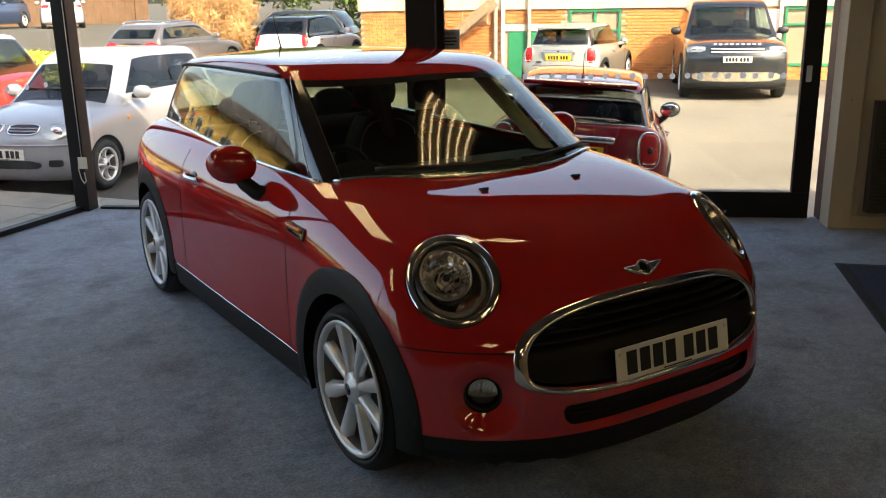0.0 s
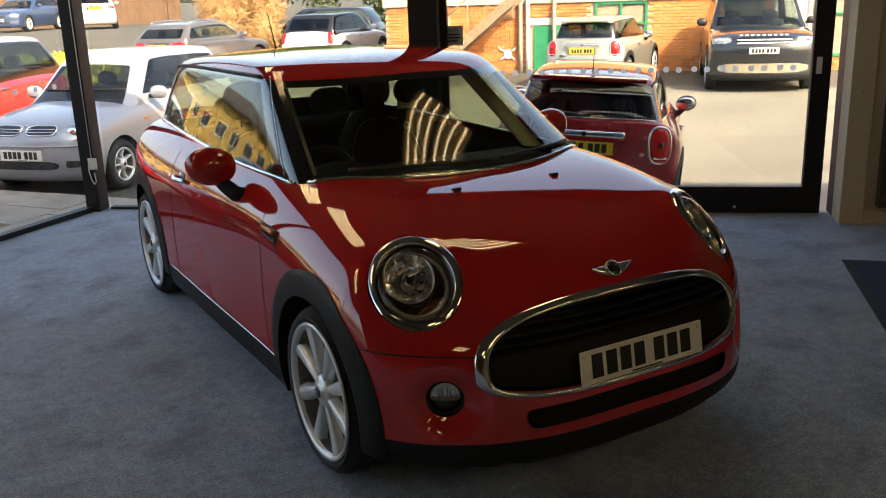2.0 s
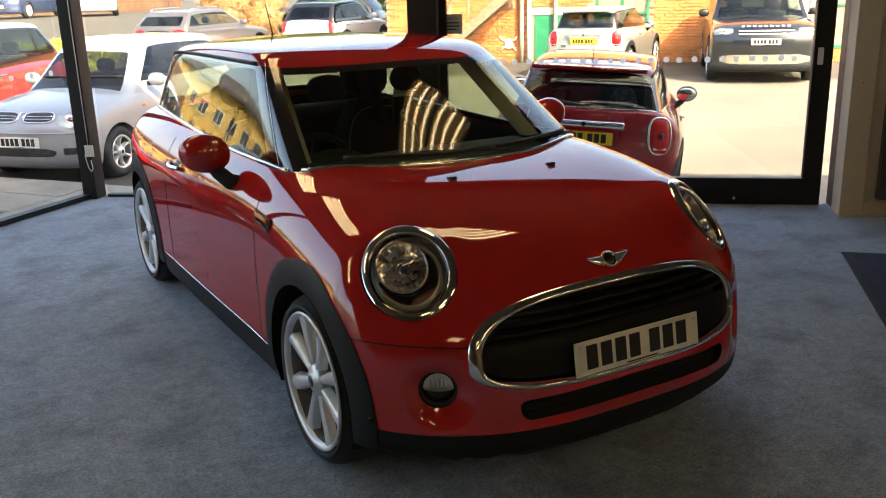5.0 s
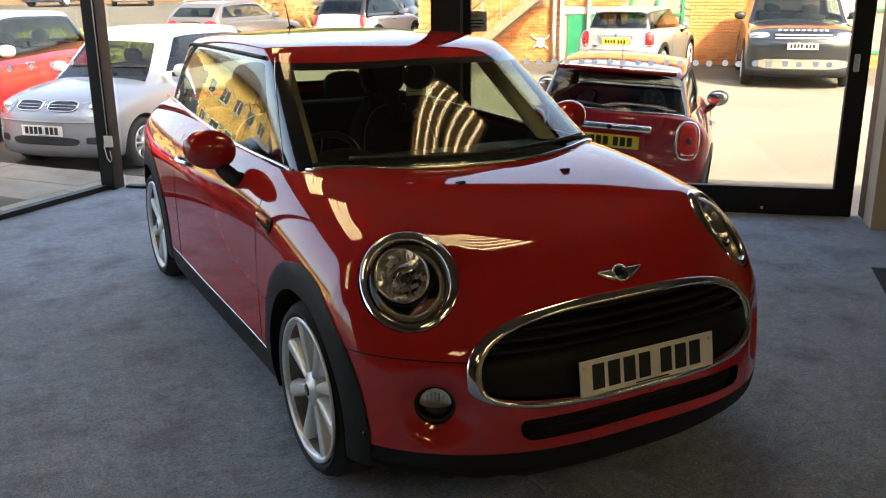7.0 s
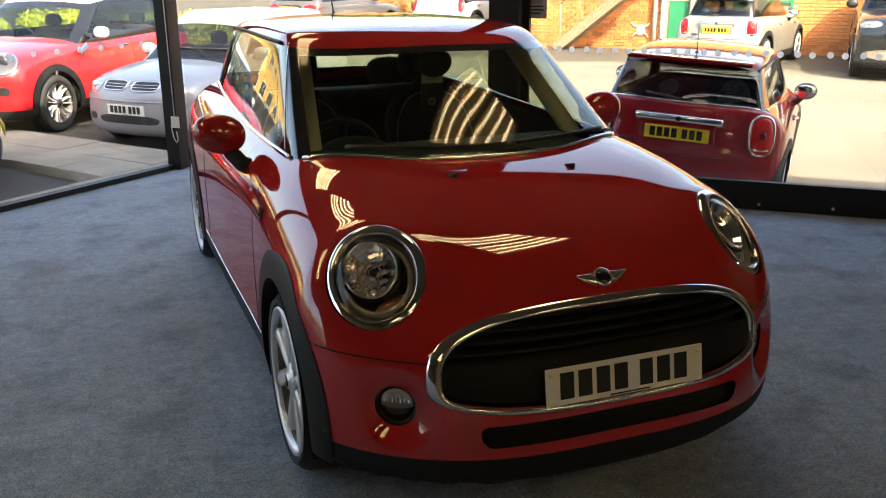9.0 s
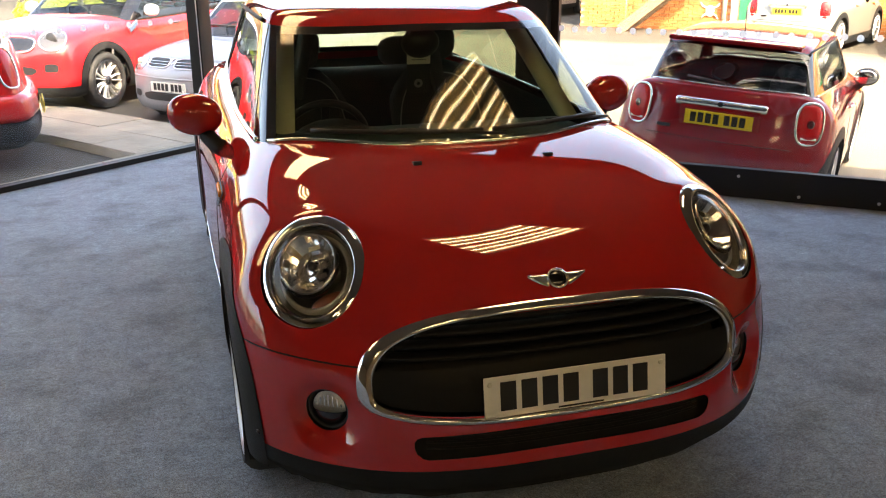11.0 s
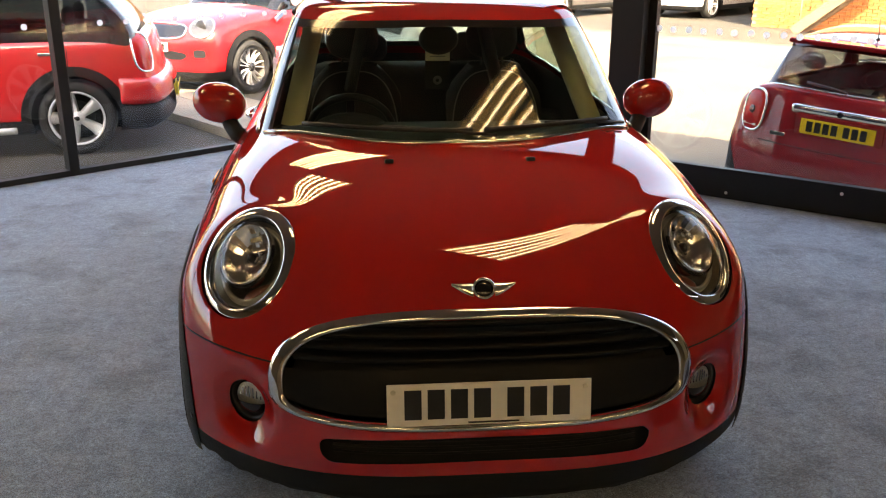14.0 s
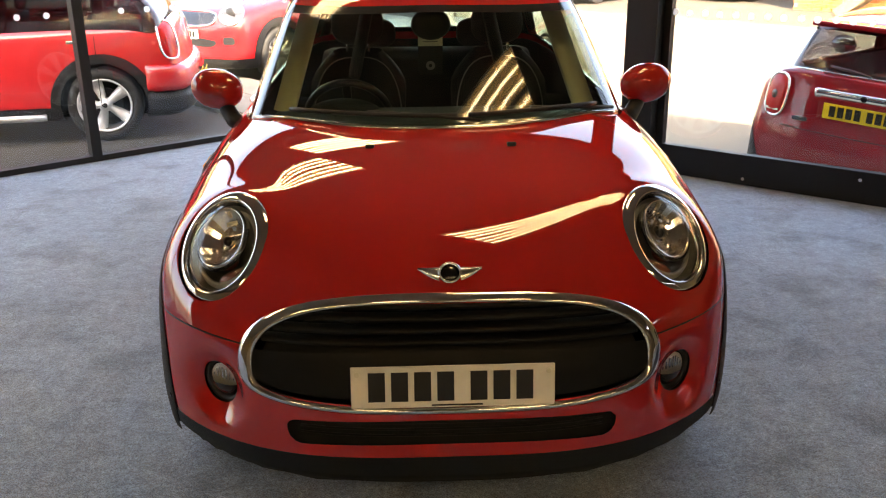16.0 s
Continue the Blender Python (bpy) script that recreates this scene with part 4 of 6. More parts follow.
def headlamp(car, sx):
    n = Vector((sx * LAMP_N[0], LAMP_N[1], LAMP_N[2]))
    up = Vector((sx * LAMP_U[0], LAMP_U[1], LAMP_U[2]))
    ax = n.cross(up)
    m = Matrix(((ax.x, n.x, up.x * LAMP_S, sx * LAMP_C[0]), (ax.y, n.y, up.y * LAMP_S, LAMP_C[1]), (ax.z, n.z, up.z * LAMP_S, LAMP_C[2]), (0, 0, 0, 1)))
    h = part("headlamp", lathe(bmesh.new(), [(0.0001, 0.030), (0.03, 0.029), (0.06, 0.025), (0.09, 0.017), (0.112, 0.007), (0.124, -0.002)], "y", 56), "lamp_glass", car, "round headlamp behind a clear lens", smooth=True, m=m)
    part("bezel", lathe(bmesh.new(), [(0.1225, -0.014), (0.1235, 0.004), (0.127, 0.0085), (0.131, 0.0085), (0.146, 0.001), (0.153, -0.005), (0.157, -0.014), (0.158, -0.05)], "y", 72), "chrome", h, "broad chrome headlamp ring", smooth=True)
    part("inner_ring", lathe(bmesh.new(), [(0.1235, -0.004), (0.119, -0.006), (0.116, -0.012), (0.114, -0.03)], "y", 56), "black_gloss", h, smooth=True)
    part("bowl", lathe(bmesh.new(), [(0.0001, -0.085), (0.05, -0.080), (0.090, -0.062), (0.108, -0.035), (0.116, -0.012)], "y", 48), "lamp_bowl", h, smooth=True)
    # faceted main reflector above, smoked light guide and amber reflector below
    k = pose(-sx * 0.006, 0, 0.030)
    cup = part("reflector_cup", lathe(bmesh.new(), [(0.014, -0.074), (0.030, -0.066), (0.048, -0.052), (0.064, -0.032), (0.0765, -0.012)], "y", 22), "reflector", h, m=k)
    part("cup_lip", lathe(bmesh.new(), [(0.0765, -0.012), (0.079, -0.006), (0.083, -0.007), (0.085, -0.016), (0.085, -0.055)], "y", 48), "chrome", cup, smooth=True)
    part("dark_seam", tube(bmesh.new(), [(0.088 * math.cos(t), -0.016, 0.088 * math.sin(t)) for t in (math.pi * (1.02 + 0.96 * q / 24) for q in range(25))], 0.004, 8), "black_gloss", cup, smooth=True)
    for q in range(5):
        z = -0.052 + 0.019 * q
        w_ = math.sqrt(max(0.066 ** 2 - z * z, 0)) - 0.012
        part("step_facet", boxed((-w_, -0.050, z - 0.006), (-0.016, -0.040, z + 0.007), 0.002, pose(0, 0.004, 0, 10 - 9 * q, 0, 16)), "reflector", cup)
        part("step_facet", boxed((0.016, -0.050, z - 0.006), (w_, -0.040, z + 0.007), 0.002, pose(0, 0.004, 0, 8 * q - 14, 0, -20)), "reflector", cup)
    part("bulb_shield", lathe(bmesh.new(), [(0.0001, -0.026), (0.008, -0.027), (0.0125, -0.034), (0.013, -0.07)], "y", 24), "alloy_dark", cup, smooth=True)
    part("shield_ring", lathe(bmesh.new(), [(0.019, -0.050), (0.022, -0.040), (0.026, -0.041), (0.028, -0.056)], "y", 32), "chrome", cup, smooth=True)
    part("glow_ring", lathe(bmesh.new(), [(0.092, -0.034), (0.095, -0.026), (0.103, -0.027), (0.108, -0.04)], "y", 56), "guide", h, "pale light guide ring", smooth=True, m=pose(-sx * 0.001, 0, 0.006))
    bm = bmesh.new()
    ball(bm, (0, 0, 0), (0.054, 0.012, 0.022), 24, 12, power=0.85)
    part("indicator", bm, "orange_dim", h, "amber indicator reflector", smooth=True, m=pose(sx * 0.008, -0.042, -0.080))
    return h


M["barrel"] = material("dull_wheel_barrel", (0.16, 0.15, 0.13), 0.45, metal=0.5, var=0.2)
M["dark_lens"] = material("dark_red_lens", (0.06, 0.004, 0.006), 0.2, var=0.1, coat=0.5)
M["grille_black"] = material("grille_black", (0.005, 0.005, 0.0055), 0.45, spec=0.2, var=0.1, bump=0.1, bscale=700)
M["fog_bowl"] = material("fog_lamp_bowl", (0.72, 0.70, 0.64), 0.35, metal=0.7, var=0.15, fine=300)
M["guide"] = material("pale_light_guide", (0.40, 0.39, 0.35), 0.3, var=0.05)
M["lamp_bowl"] = material("lamp_bowl", (0.22, 0.21, 0.18), 0.28, metal=0.8, var=0.1)
M["orange_dim"] = material("amber_reflector", (0.28, 0.10, 0.06), 0.35, metal=0.4, var=0.1)


def hatchback(name, m, label, red, detail, roof_mat="red", group="", rear_glass="dark_glass", front=True, wheel_style="cone", front_plate="plate_w", mirror_mat=None):
    """The whole car; detail: grid of its skin in metres."""
    global BASE
    car = thing(name, m, label, "car", group)
    car["paint"] = red
    V0, T0 = shell(lower, (-0.95, -0.92, 0.02), (0.95, 3.16, 1.12), detail)
    BASE = (V0, T0)
    C0 = shell(cabin, (-0.85, 0.0, 0.80), (0.85, 3.1, 1.5), detail)
    outer = clip(V0, T0, cabin)                      # body outside the cabin
    CV = clip(*C0, lower)                            # cabin outside the body
    # openings
    B = clip(*outer, lambda x, y, z: arch(y, z, 0.438))
    B = clip(*B, lambda x, y, z: np.maximum(lamp_axis(ab(x), y, z)[1] - 0.150, -0.17 - lamp_axis(ab(x), y, z)[0]))
    B = clip(*B, lambda x, y, z: np.maximum(grille_shape(x, z, -0.02), y + 0.2))
    lowline = lambda x, y, z: z - low_edge(x, y)
    red_part = clip(*B, lowline)
    nose = clip(*red_part, lambda x, y, z: 0.10 - y)
    bumper = clip(*nose, lambda x, y, z: 0.586 - z)
    bumper = clip(*bumper, lambda x, y, z: fog_axis(x, y, z) - 0.062)
    bumper = clip(*bumper, lambda x, y, z: -intake(x, z))
    part("front_bumper", surf(*bumper, red, lower), None, car)
    hood = clip(*red_part, lambda x, y, z: np.maximum(z - 0.586, y - 0.10))
    hood = clip(*hood, lambda x, y, z: 0.502 + 0.28 * np.maximum(z - 0.80, 0) - y)
    part("bonnet", surf(*hood, red, lower), None, car)
    mid = clip(*red_part, lambda x, y, z: y - 0.502 - 0.28 * np.maximum(z - 0.80, 0))
    doors = clip(*mid, lambda x, y, z: 1.83 - y + 0.25 * np.maximum(z - 0.75, 0))
    for sx, nm in ((-1, "door"), (1, "door")):
        part(nm, surf(*clip(*doors, lambda x, y, z: sx * x), red, lower), None, car)
    tailp = clip(*mid, lambda x, y, z: y - 1.83 - 0.25 * np.maximum(z - 0.75, 0))
    part("rear_body", surf(*clip(*tailp, lambda x, y, z: np.maximum(z - 0.56, 2.4 - y)), red, lower), None, car)
    part("rear_bumper", surf(*clip(*tailp, lambda x, y, z: np.minimum(0.56 - z, y - 2.4)), red, lower), None, car)
    # cladding: arches, sills, valances
    for cy in (0.0, 2.495):
        A = clip(*outer, lambda x, y, z: 0.441 - np.hypot(y - cy, z - 0.315))
        A = clip(*A, lambda x, y, z: np.hypot(y - cy, z - 0.315) - 0.348)
        A = clip(*A, lambda x, y, z: np.minimum(z - 0.222, ab(x) - 0.3))
        for sx in (-1, 1):
            a = clip(*A, lambda x, y, z: sx * x)
            g = grad(lower, a[0])
            g /= np.linalg.norm(g, axis=1)[:, None]
            rr = np.hypot(a[0][:, 1] - cy, a[0][:, 2] - 0.315)
            bulge = 0.003 + 0.006 * np.sqrt(np.clip((0.441 - rr) / 0.04, 0, 1))
            part("arch_trim", surf(a[0] + g * bulge[:, None], a[1], "clad"), None, car, "black plastic wheel arch trim")
            rows = []
            ts = [math.pi * (-0.12 + 1.24 * q / 40) for q in range(41)]
            edge = onto(lower, [[sx * 0.84, cy + 0.348 * math.cos(t), max(0.315 + 0.348 * math.sin(t), 0.2)] for t in ts], (1, 0, 0))
            for t, e in zip(ts, edge):
                y, z, xo = cy + 0.348 * math.cos(t), 0.315 + 0.348 * math.sin(t), e[0]
                rows.append([(xo + sx * 0.012, y, z), (xo - sx * 0.03, cy + 0.356 * math.cos(t), 0.315 + 0.356 * math.sin(t)), (sx * 0.52, cy + 0.37 * math.cos(t), 0.315 + 0.37 * math.sin(t))])
            part("wheel_housing", ribbon(rows), "void", car)
    S = clip(*outer, lambda x, y, z: low_edge(x, y) - z)
    S = clip(*S, lambda x, y, z: np.minimum(arch(y, z, 0.438), z - 0.15))
    for sx in (-1, 1):
        part("sill_trim", surf(*clip(*S, lambda x, y, z: np.minimum.reduce([y - 0.2, 2.3 - y, sx * x - 0.3])), "clad", lower), None, car, "black plastic sill trim")
    part("front_valance", surf(*clip(*S, lambda x, y, z: np.minimum(0.2 - y, z - 0.252)), "clad", lower), None, car, "black plastic front lip")
    part("rear_valance", surf(*clip(*S, lambda x, y, z: y - 2.3), "clad", lower), None, car, "black plastic rear valance")
    # liner below and inside
    liner = (lambda x, y, z: lower(x, y, z) + 0.03)
    LV = clip(*shell(liner, (-0.95, -0.92, 0.02), (0.95, 3.16, 1.12), 0.05), lambda x, y, z: cabin(x, y, z) + 0.01)
    LV = clip(*LV, lambda x, y, z: np.maximum(arch(y, z, 0.36), 0.52 - ab(x)))
    LV = clip(*LV, lambda x, y, z: np.maximum(lamp_axis(ab(x), y, z)[1] - 0.165, -0.17 - lamp_axis(ab(x), y, z)[0]))
    LV = clip(*LV, lambda x, y, z: np.maximum(grille_shape(x, z, 0.0), y + 0.2))
    LV = clip(*LV, lambda x, y, z: np.maximum(fog_axis(x, y, z) - 0.07, y + 0.2))
    part("inner_shell", surf(*LV, "void"), None, car)
    part("underbody", boxed((-0.62, -0.40, 0.15), (0.62, 2.75, 0.19), 0.02), "void", car)
    # cabin skins
    part("roof", surf(*clip(*CV, roof_skin), roof_mat, cabin), None, car)
    rest = clip(*CV, lambda x, y, z: -roof_skin(x, y, z))
    rest = clip(*rest, lambda x, y, z: -glass_front(x, y, z))
    rest = clip(*rest, lambda x, y, z: -glass_side(x, y, z))
    rest = clip(*rest, lambda x, y, z: -glass_rear(x, y, z))
    part("pillar_shell", surf(*rest, "black_gloss", cabin), None, car, "gloss black pillars and window surrounds")
    part("windscreen", surf(*clip(*CV, glass_front), "glass", cabin), None, car, "clear windscreen")
    SG = clip(*CV, glass_side)
    for sx in (-1, 1):
        sg = clip(*SG, lambda x, y, z: sx * x)
        part("door_window", surf(*clip(*sg, lambda x, y, z: 1.825 - y), "glass", cabin), None, car)
        part("quarter_window", surf(*clip(*sg, lambda x, y, z: y - 1.835), rear_glass, cabin), None, car)
    part("rear_window", surf(*clip(*CV, glass_rear), rear_glass, cabin), None, car)
    # chrome beltline and screen base
    ys = np.linspace(0.50, 2.72, 60)
    for sx in (-1, 1):
        P = lift(both, seam(ys), 0.003) * np.array([sx, 1, 1])
        part("beltline_strip", tube(bmesh.new(), P, 0.0085, 8), "chrome", car, "bright chrome waist strip", smooth=True)
    xs = np.linspace(-0.655, 0.655, 50)
    part("scuttle_strip", tube(bmesh.new(), screen_seam(xs) + (0, -0.004, 0.004), 0.008, 8), "chrome", car, smooth=True)
    for sx in (-1, 1):
        # thin chrome line in place of the gloss reflection along the windscreen pillar
        zs = np.linspace(0.965, 1.335, 24)
        P = np.stack([sx * (0.60 - 0.24 * (zs - 1.0)) + sx * 0.035, 0.62 + (zs - 0.99) * 1.15, zs], 1)
        P = settle(cabin, P)
        part("pillar_glint", tube(bmesh.new(), lift(cabin, P, 0.001), 0.0022, 6), "chrome", car, smooth=True)
        # roof gutter along the sides
        yy = np.linspace(1.08, 2.70, 40)
        P = settle(cabin, np.stack([np.full(40, sx * 0.565), yy, 1.328 - 0.004 * (yy - 1)], 1))
        part("roof_rail_trim", tube(bmesh.new(), lift(cabin, P, 0.003), 0.009, 8), "clad", car, smooth=True)
        # sill bright line
        yy = np.linspace(0.44, 2.05, 50)
        P = onto(lower, np.stack([np.full(50, sx * 0.84), yy, np.full(50, 0.299)], 1), (1, 0, 0))
        part("sill_line", tube(bmesh.new(), lift(lower, P, 0.0), 0.0022, 6), "chrome", car, smooth=True)
        # panel joints
        gap_line(lower, [(sx * 0.84, 0.502, 0.30), (sx * 0.84, 0.502, 0.80), (sx * 0.74, 0.53, 0.895)], (1, 0, 0), car)
        gap_line(lower, [(sx * 0.85, 1.83, 0.30), (sx * 0.85, 1.83, 0.75), (sx * 0.76, 1.875, 0.93)], (1, 0, 0), car)
        gap_line(lower, [(sx * 0.54, -0.62, 0.586), (sx * 0.57, -0.58, 0.586), (sx * 0.66, -0.47, 0.587), (sx * 0.72, -0.40, 0.587), (sx * 0.77, -0.34, 0.587), (sx * 0.81, -0.29, 0.587)], (0.4 * sx, -1, 0), car)
        gap_line(lower, [(sx * 0.80, 0.29, 0.80), (sx * 0.76, 0.40, 0.865), (sx * 0.69, 0.50, 0.915)], (1, 0, 1), car)
        mirror(car, sx, mirror_mat or red)
        handle(car, sx)
        scuttle(car, sx)
    for sx in (-1, 1):
        wheel(car, sx * 0.838, 0.0, wheel_style, sx)
        wheel(car, sx * 0.848, 2.495, wheel_style, sx)
    # washer jets, wipers, aerial
    for sx in (-1, 1):
        p = onto(lower, [[sx * 0.226, 0.022, 0.95]], (0, 0, 1))[0]
        part("washer_jet", boxed((-0.014, -0.016, -0.004), (0.014, 0.016, 0.009), 0.004), "black", car, m=Matrix.Translation(Vector(p)) @ pose(0, 0, 0, -12))
    for x0, x1 in ((0.06, -0.50), (0.55, 0.10)):
        xs = np.linspace(x0, x1, 18)
        P = settle(cabin, np.stack([xs, 0.235 + 0.22 * (ab(xs) / 0.62) ** 2.2, np.full(18, 0.988)], 1))
        w = part("wiper", tube(bmesh.new(), lift(cabin, P, 0.012), 0.009, 6), "black", car, smooth=True)
        pv = settle(cabin, np.array([[x0 + 0.08, 0.20 + 0.22 * (abs(x0 + 0.08) / 0.62) ** 2.2, 0.978]]))
        mid_p = P[9]
        part("arm", tube(bmesh.new(), [Vector(pv[0]) + Vector((0, -0.01, 0.014)), Vector((Vector(pv[0]) + Vector(mid_p)) / 2) + Vector((0, -0.006, 0.018)), Vector(mid_p) + Vector((0, -0.004, 0.018))], 0.0065, 6), "black", w, smooth=True)
    aer = part("aerial", lathe(bmesh.new(), [(0.022, 0.0), (0.018, 0.014), (0.009, 0.024), (0.0001, 0.026)], "z", 16), "black", car, smooth=True, m=pose(0, 2.46, float(ROOF(2.46)) - 0.012))
    part("mast", tube(bmesh.new(), [(0, 0, 0.02), (0, 0.05, 0.12), (0, 0.10, 0.225)], 0.0045, 6, r1=0.0022), "black", aer, smooth=True)
    if front:
        build_front(car, red, front_plate)
    return car


def mirror(car, sx, mat):
    bm = bmesh.new()
    ball(bm, (0, 0, 0), (0.106, 0.075, 0.082), 32, 20, power=0.94)
    for v in bm.verts:
        if v.co.y > 0.02:
            v.co.y = 0.02 + (v.co.y - 0.02) * 0.35
        v.co.z += 0.02 * (v.co.x / 0.108) * sx * 0.4
    at = pose(sx * 0.886, 0.935, 0.998, 0, 0, sx * 6)
    m = part("door_mirror", bm, mat, car, "rounded door mirror on a black stalk", smooth=True, m=at)
    part("mirror_glass", lathe(bmesh.new(), [(0.0001, 0.049), (0.07, 0.049), (0.074, 0.044)], "y", 28, Matrix.Diagonal((1.3, 1, 0.85, 1))), "chrome", m, smooth=True)
    bm = tube(bmesh.new(), [(sx * 0.775, 0.835, 0.870), (sx * 0.812, 0.862, 0.882), (sx * 0.842, 0.902, 0.915), (sx * 0.868, 0.945, 0.96)], 0.036, 12, r1=0.03)
    part("stalk", bm, "clad", m, smooth=True, m=at.inverted())
    return m


def handle(car, sx):
    ys = np.linspace(1.56, 1.76, 12)
    P = onto(lower, np.stack([np.full(12, sx * 0.83), ys, np.full(12, 0.826)], 1), (1, 0, 0))
    Q = lift(lower, P, 0.0)
    Q[:, 0] += sx * 0.034 * np.sin(np.linspace(0.25, math.pi - 0.25, 12))
    h = part("door_handle", tube(bmesh.new(), Q, 0.0115, 10), "chrome", car, "chrome door handle", smooth=True)
    bm = bmesh.new()
    ball(bm, P[6] + np.array([-sx * 0.006, 0, 0]), (0.012, 0.06, 0.028))
    part("recess", bm, "black_gloss", h, smooth=True)


def scuttle(car, sx):
    """The trim behind the front wheel arch with its small amber lamp."""
    rows, rim_rows = [], []
    quad = np.array([[0.33, 0.786], [0.345, 0.824], [0.505, 0.831], [0.475, 0.796]])
    grid = []
    for i in range(9):
        u = i / 8
        lo = quad[0] * (1 - u) + quad[3] * u
        hi = quad[1] * (1 - u) + quad[2] * u
        grid.append([lo * (1 - j / 4) + hi * j / 4 for j in range(5)])
    pts = np.array([[(sx * 0.82, p[0], p[1]) for p in r] for r in grid])
    P = onto(lower, pts.reshape(-1, 3), (1, 0, 0))
    P = lift(lower, P, 0.006).reshape(9, 5, 3)
    s = part("side_scuttle", ribbon([list(r) for r in P]), "black_gloss", car, "black side trim with amber repeater lamp", smooth=True)
    edge = [P[i][0] for i in range(9)] + [P[8][j] for j in range(1, 5)] + [P[i][4] for i in range(7, -1, -1)] + [P[0][j] for j in range(3, 0, -1)]
    part("trim_ring", tube(bmesh.new(), edge, 0.003, 8, closed=True), "black", s, smooth=True)
    part("repeater", tube(bmesh.new(), [tuple(P[i][4] + np.array([sx * 0.004, 0, -0.012])) for i in range(1, 8)], 0.011, 8), "orange", s, smooth=True)


def interior(car):
    """Seats, dashboard and wheel seen through the glass."""
    d = part("dashboard", boxed((-0.64, 0.44, 0.62), (0.64, 0.86, 0.935), 0.05), "seat", car, "dark dashboard", smooth=True)
    bm = bmesh.new()
    ball(bm, (-0.36, 0.80, 0.90), (0.16, 0.10, 0.075))
    part("cowl", bm, "seat", d, smooth=True)
    part("centre_stack", lathe(bmesh.new(), [(0.0001, 0.0), (0.11, 0.0), (0.125, 0.02), (0.12, 0.05)], "y", 32, pose(0, 0.84, 0.80)), "black_gloss", d, smooth=True)
    ms = pose(-0.36, 1.06, 0.845, 24)
    st = part("steering_wheel", tube(bmesh.new(), [(0.178 * math.cos(t), 0, 0.178 * math.sin(t)) for t in (2 * math.pi * k / 40 for k in range(40))], 0.016, 10, closed=True), "black_leather", car, "black leather steering wheel", smooth=True, m=ms)
    bm = bmesh.new()
    ball(bm, (0, -0.02, 0), (0.07, 0.03, 0.06), power=0.8)
    part("hub", bm, "black", st, smooth=True)
    for a in (0, 180, 270):
        part("spoke", boxed((0.05, -0.012, -0.018), (0.17, 0.006, 0.018), 0.006, pose(0, 0, 0, 0, a)), "alloy_dark", st)
    for x in (-0.36, 0.36):
        s = part("front_seat", boxed((-0.25, -0.25, 0.28), (0.25, 0.28, 0.46), 0.06), "seat", car, "dark cloth front seat", smooth=True, m=pose(x, 1.42, 0))
        bm = bmesh.new()
        rows = []
        for i in range(14):
            u = i / 13
            z = 0.40 + 0.62 * u
            w = 0.255 - 0.03 * (1 - u) - 0.13 * max(u - 0.72, 0) ** 1.6 / 0.28 ** 1.6
            y = 0.30 + 0.20 * u
            rows.append([(-w, y + 0.02, z), (-w * 0.97, y - 0.075, z), (-w * 0.75, y - 0.085, z), (-w * 0.5, y - 0.045, z), (0, y - 0.035, z), (w * 0.5, y - 0.045, z), (w * 0.75, y - 0.085, z), (w * 0.97, y - 0.075, z), (w, y + 0.02, z), (w * 0.8, y + 0.09, z), (0, y + 0.10, z), (-w * 0.8, y + 0.09, z), (-w, y + 0.02, z)])
        part("backrest", ribbon(rows), "seat", s, smooth=True)
        bm = bmesh.new()
        ball(bm, (0, 0.55, 1.145), (0.135, 0.055, 0.105), power=0.75)
        part("headrest", bm, "seat", s, smooth=True)
        for px in (-0.055, 0.055):
            part("headrest_post", tube(bmesh.new(), [(px, 0.53, 0.98), (px, 0.545, 1.10)], 0.007, 8), "chrome", s, smooth=True)
        part("piping", tube(bmesh.new(), [(0.222 * math.copysign(abs(math.cos(q)) ** 0.7, math.cos(q)), 0.30 + 0.2 * zz - 0.088, 0.40 + 0.62 * zz) for q, zz in ((math.pi * k / 20, 0.42 + 0.545 * math.sin(math.pi * k / 20) ** 0.8) for k in range(21))], 0.0035, 6), "pipe_grey", s, smooth=True)
    r = part("rear_seat", boxed((-0.58, 2.20, 0.35), (0.58, 2.42, 0.98), 0.06), "seat", car, "dark rear bench seat", smooth=True)
    for x in (-0.30, 0.30):
        bm = bmesh.new()
        ball(bm, (x, 2.40, 1.05), (0.13, 0.05, 0.085), power=0.75)
        part("headrest", bm, "seat", r, smooth=True)
    # pale pillar trims and roof lining
    for sx in (-1, 1):
        rows = []
        for i in range(14):
            u = i / 13
            z = 0.965 + 0.34 * u
            y = 0.61 + 0.48 * u
            x = 0.592 - 0.075 * u - 0.01
            rows.append([(sx * (x + 0.035), y + 0.03, z), (sx * x, y - 0.01, z), (sx * (x - 0.045), y + 0.01, z), (sx * (x - 0.05), y + 0.06, z), (sx * (x - 0.01), y + 0.085, z)])
        part("pillar_trim", ribbon(rows), "cream", car, "cream windscreen pillar trim", smooth=True)
        part("pillar_trim", boxed((-0.03, -0.09, 0.92), (0.03, 0.09, 1.30), 0.02, pose(sx * 0.585, 1.86, 0, 0, -sx * 13)), "seat", car, smooth=True)
    V, T = clip(*shell(lambda x, y, z: cabin(x, y, z) + 0.035, (-0.85, 0.0, 0.80), (0.85, 3.1, 1.5), 0.05), lambda x, y, z: np.minimum(z - 1.315, y - 1.08))
    part("roof_lining", surf(V, T, "cream"), None, car, "pale roof lining")
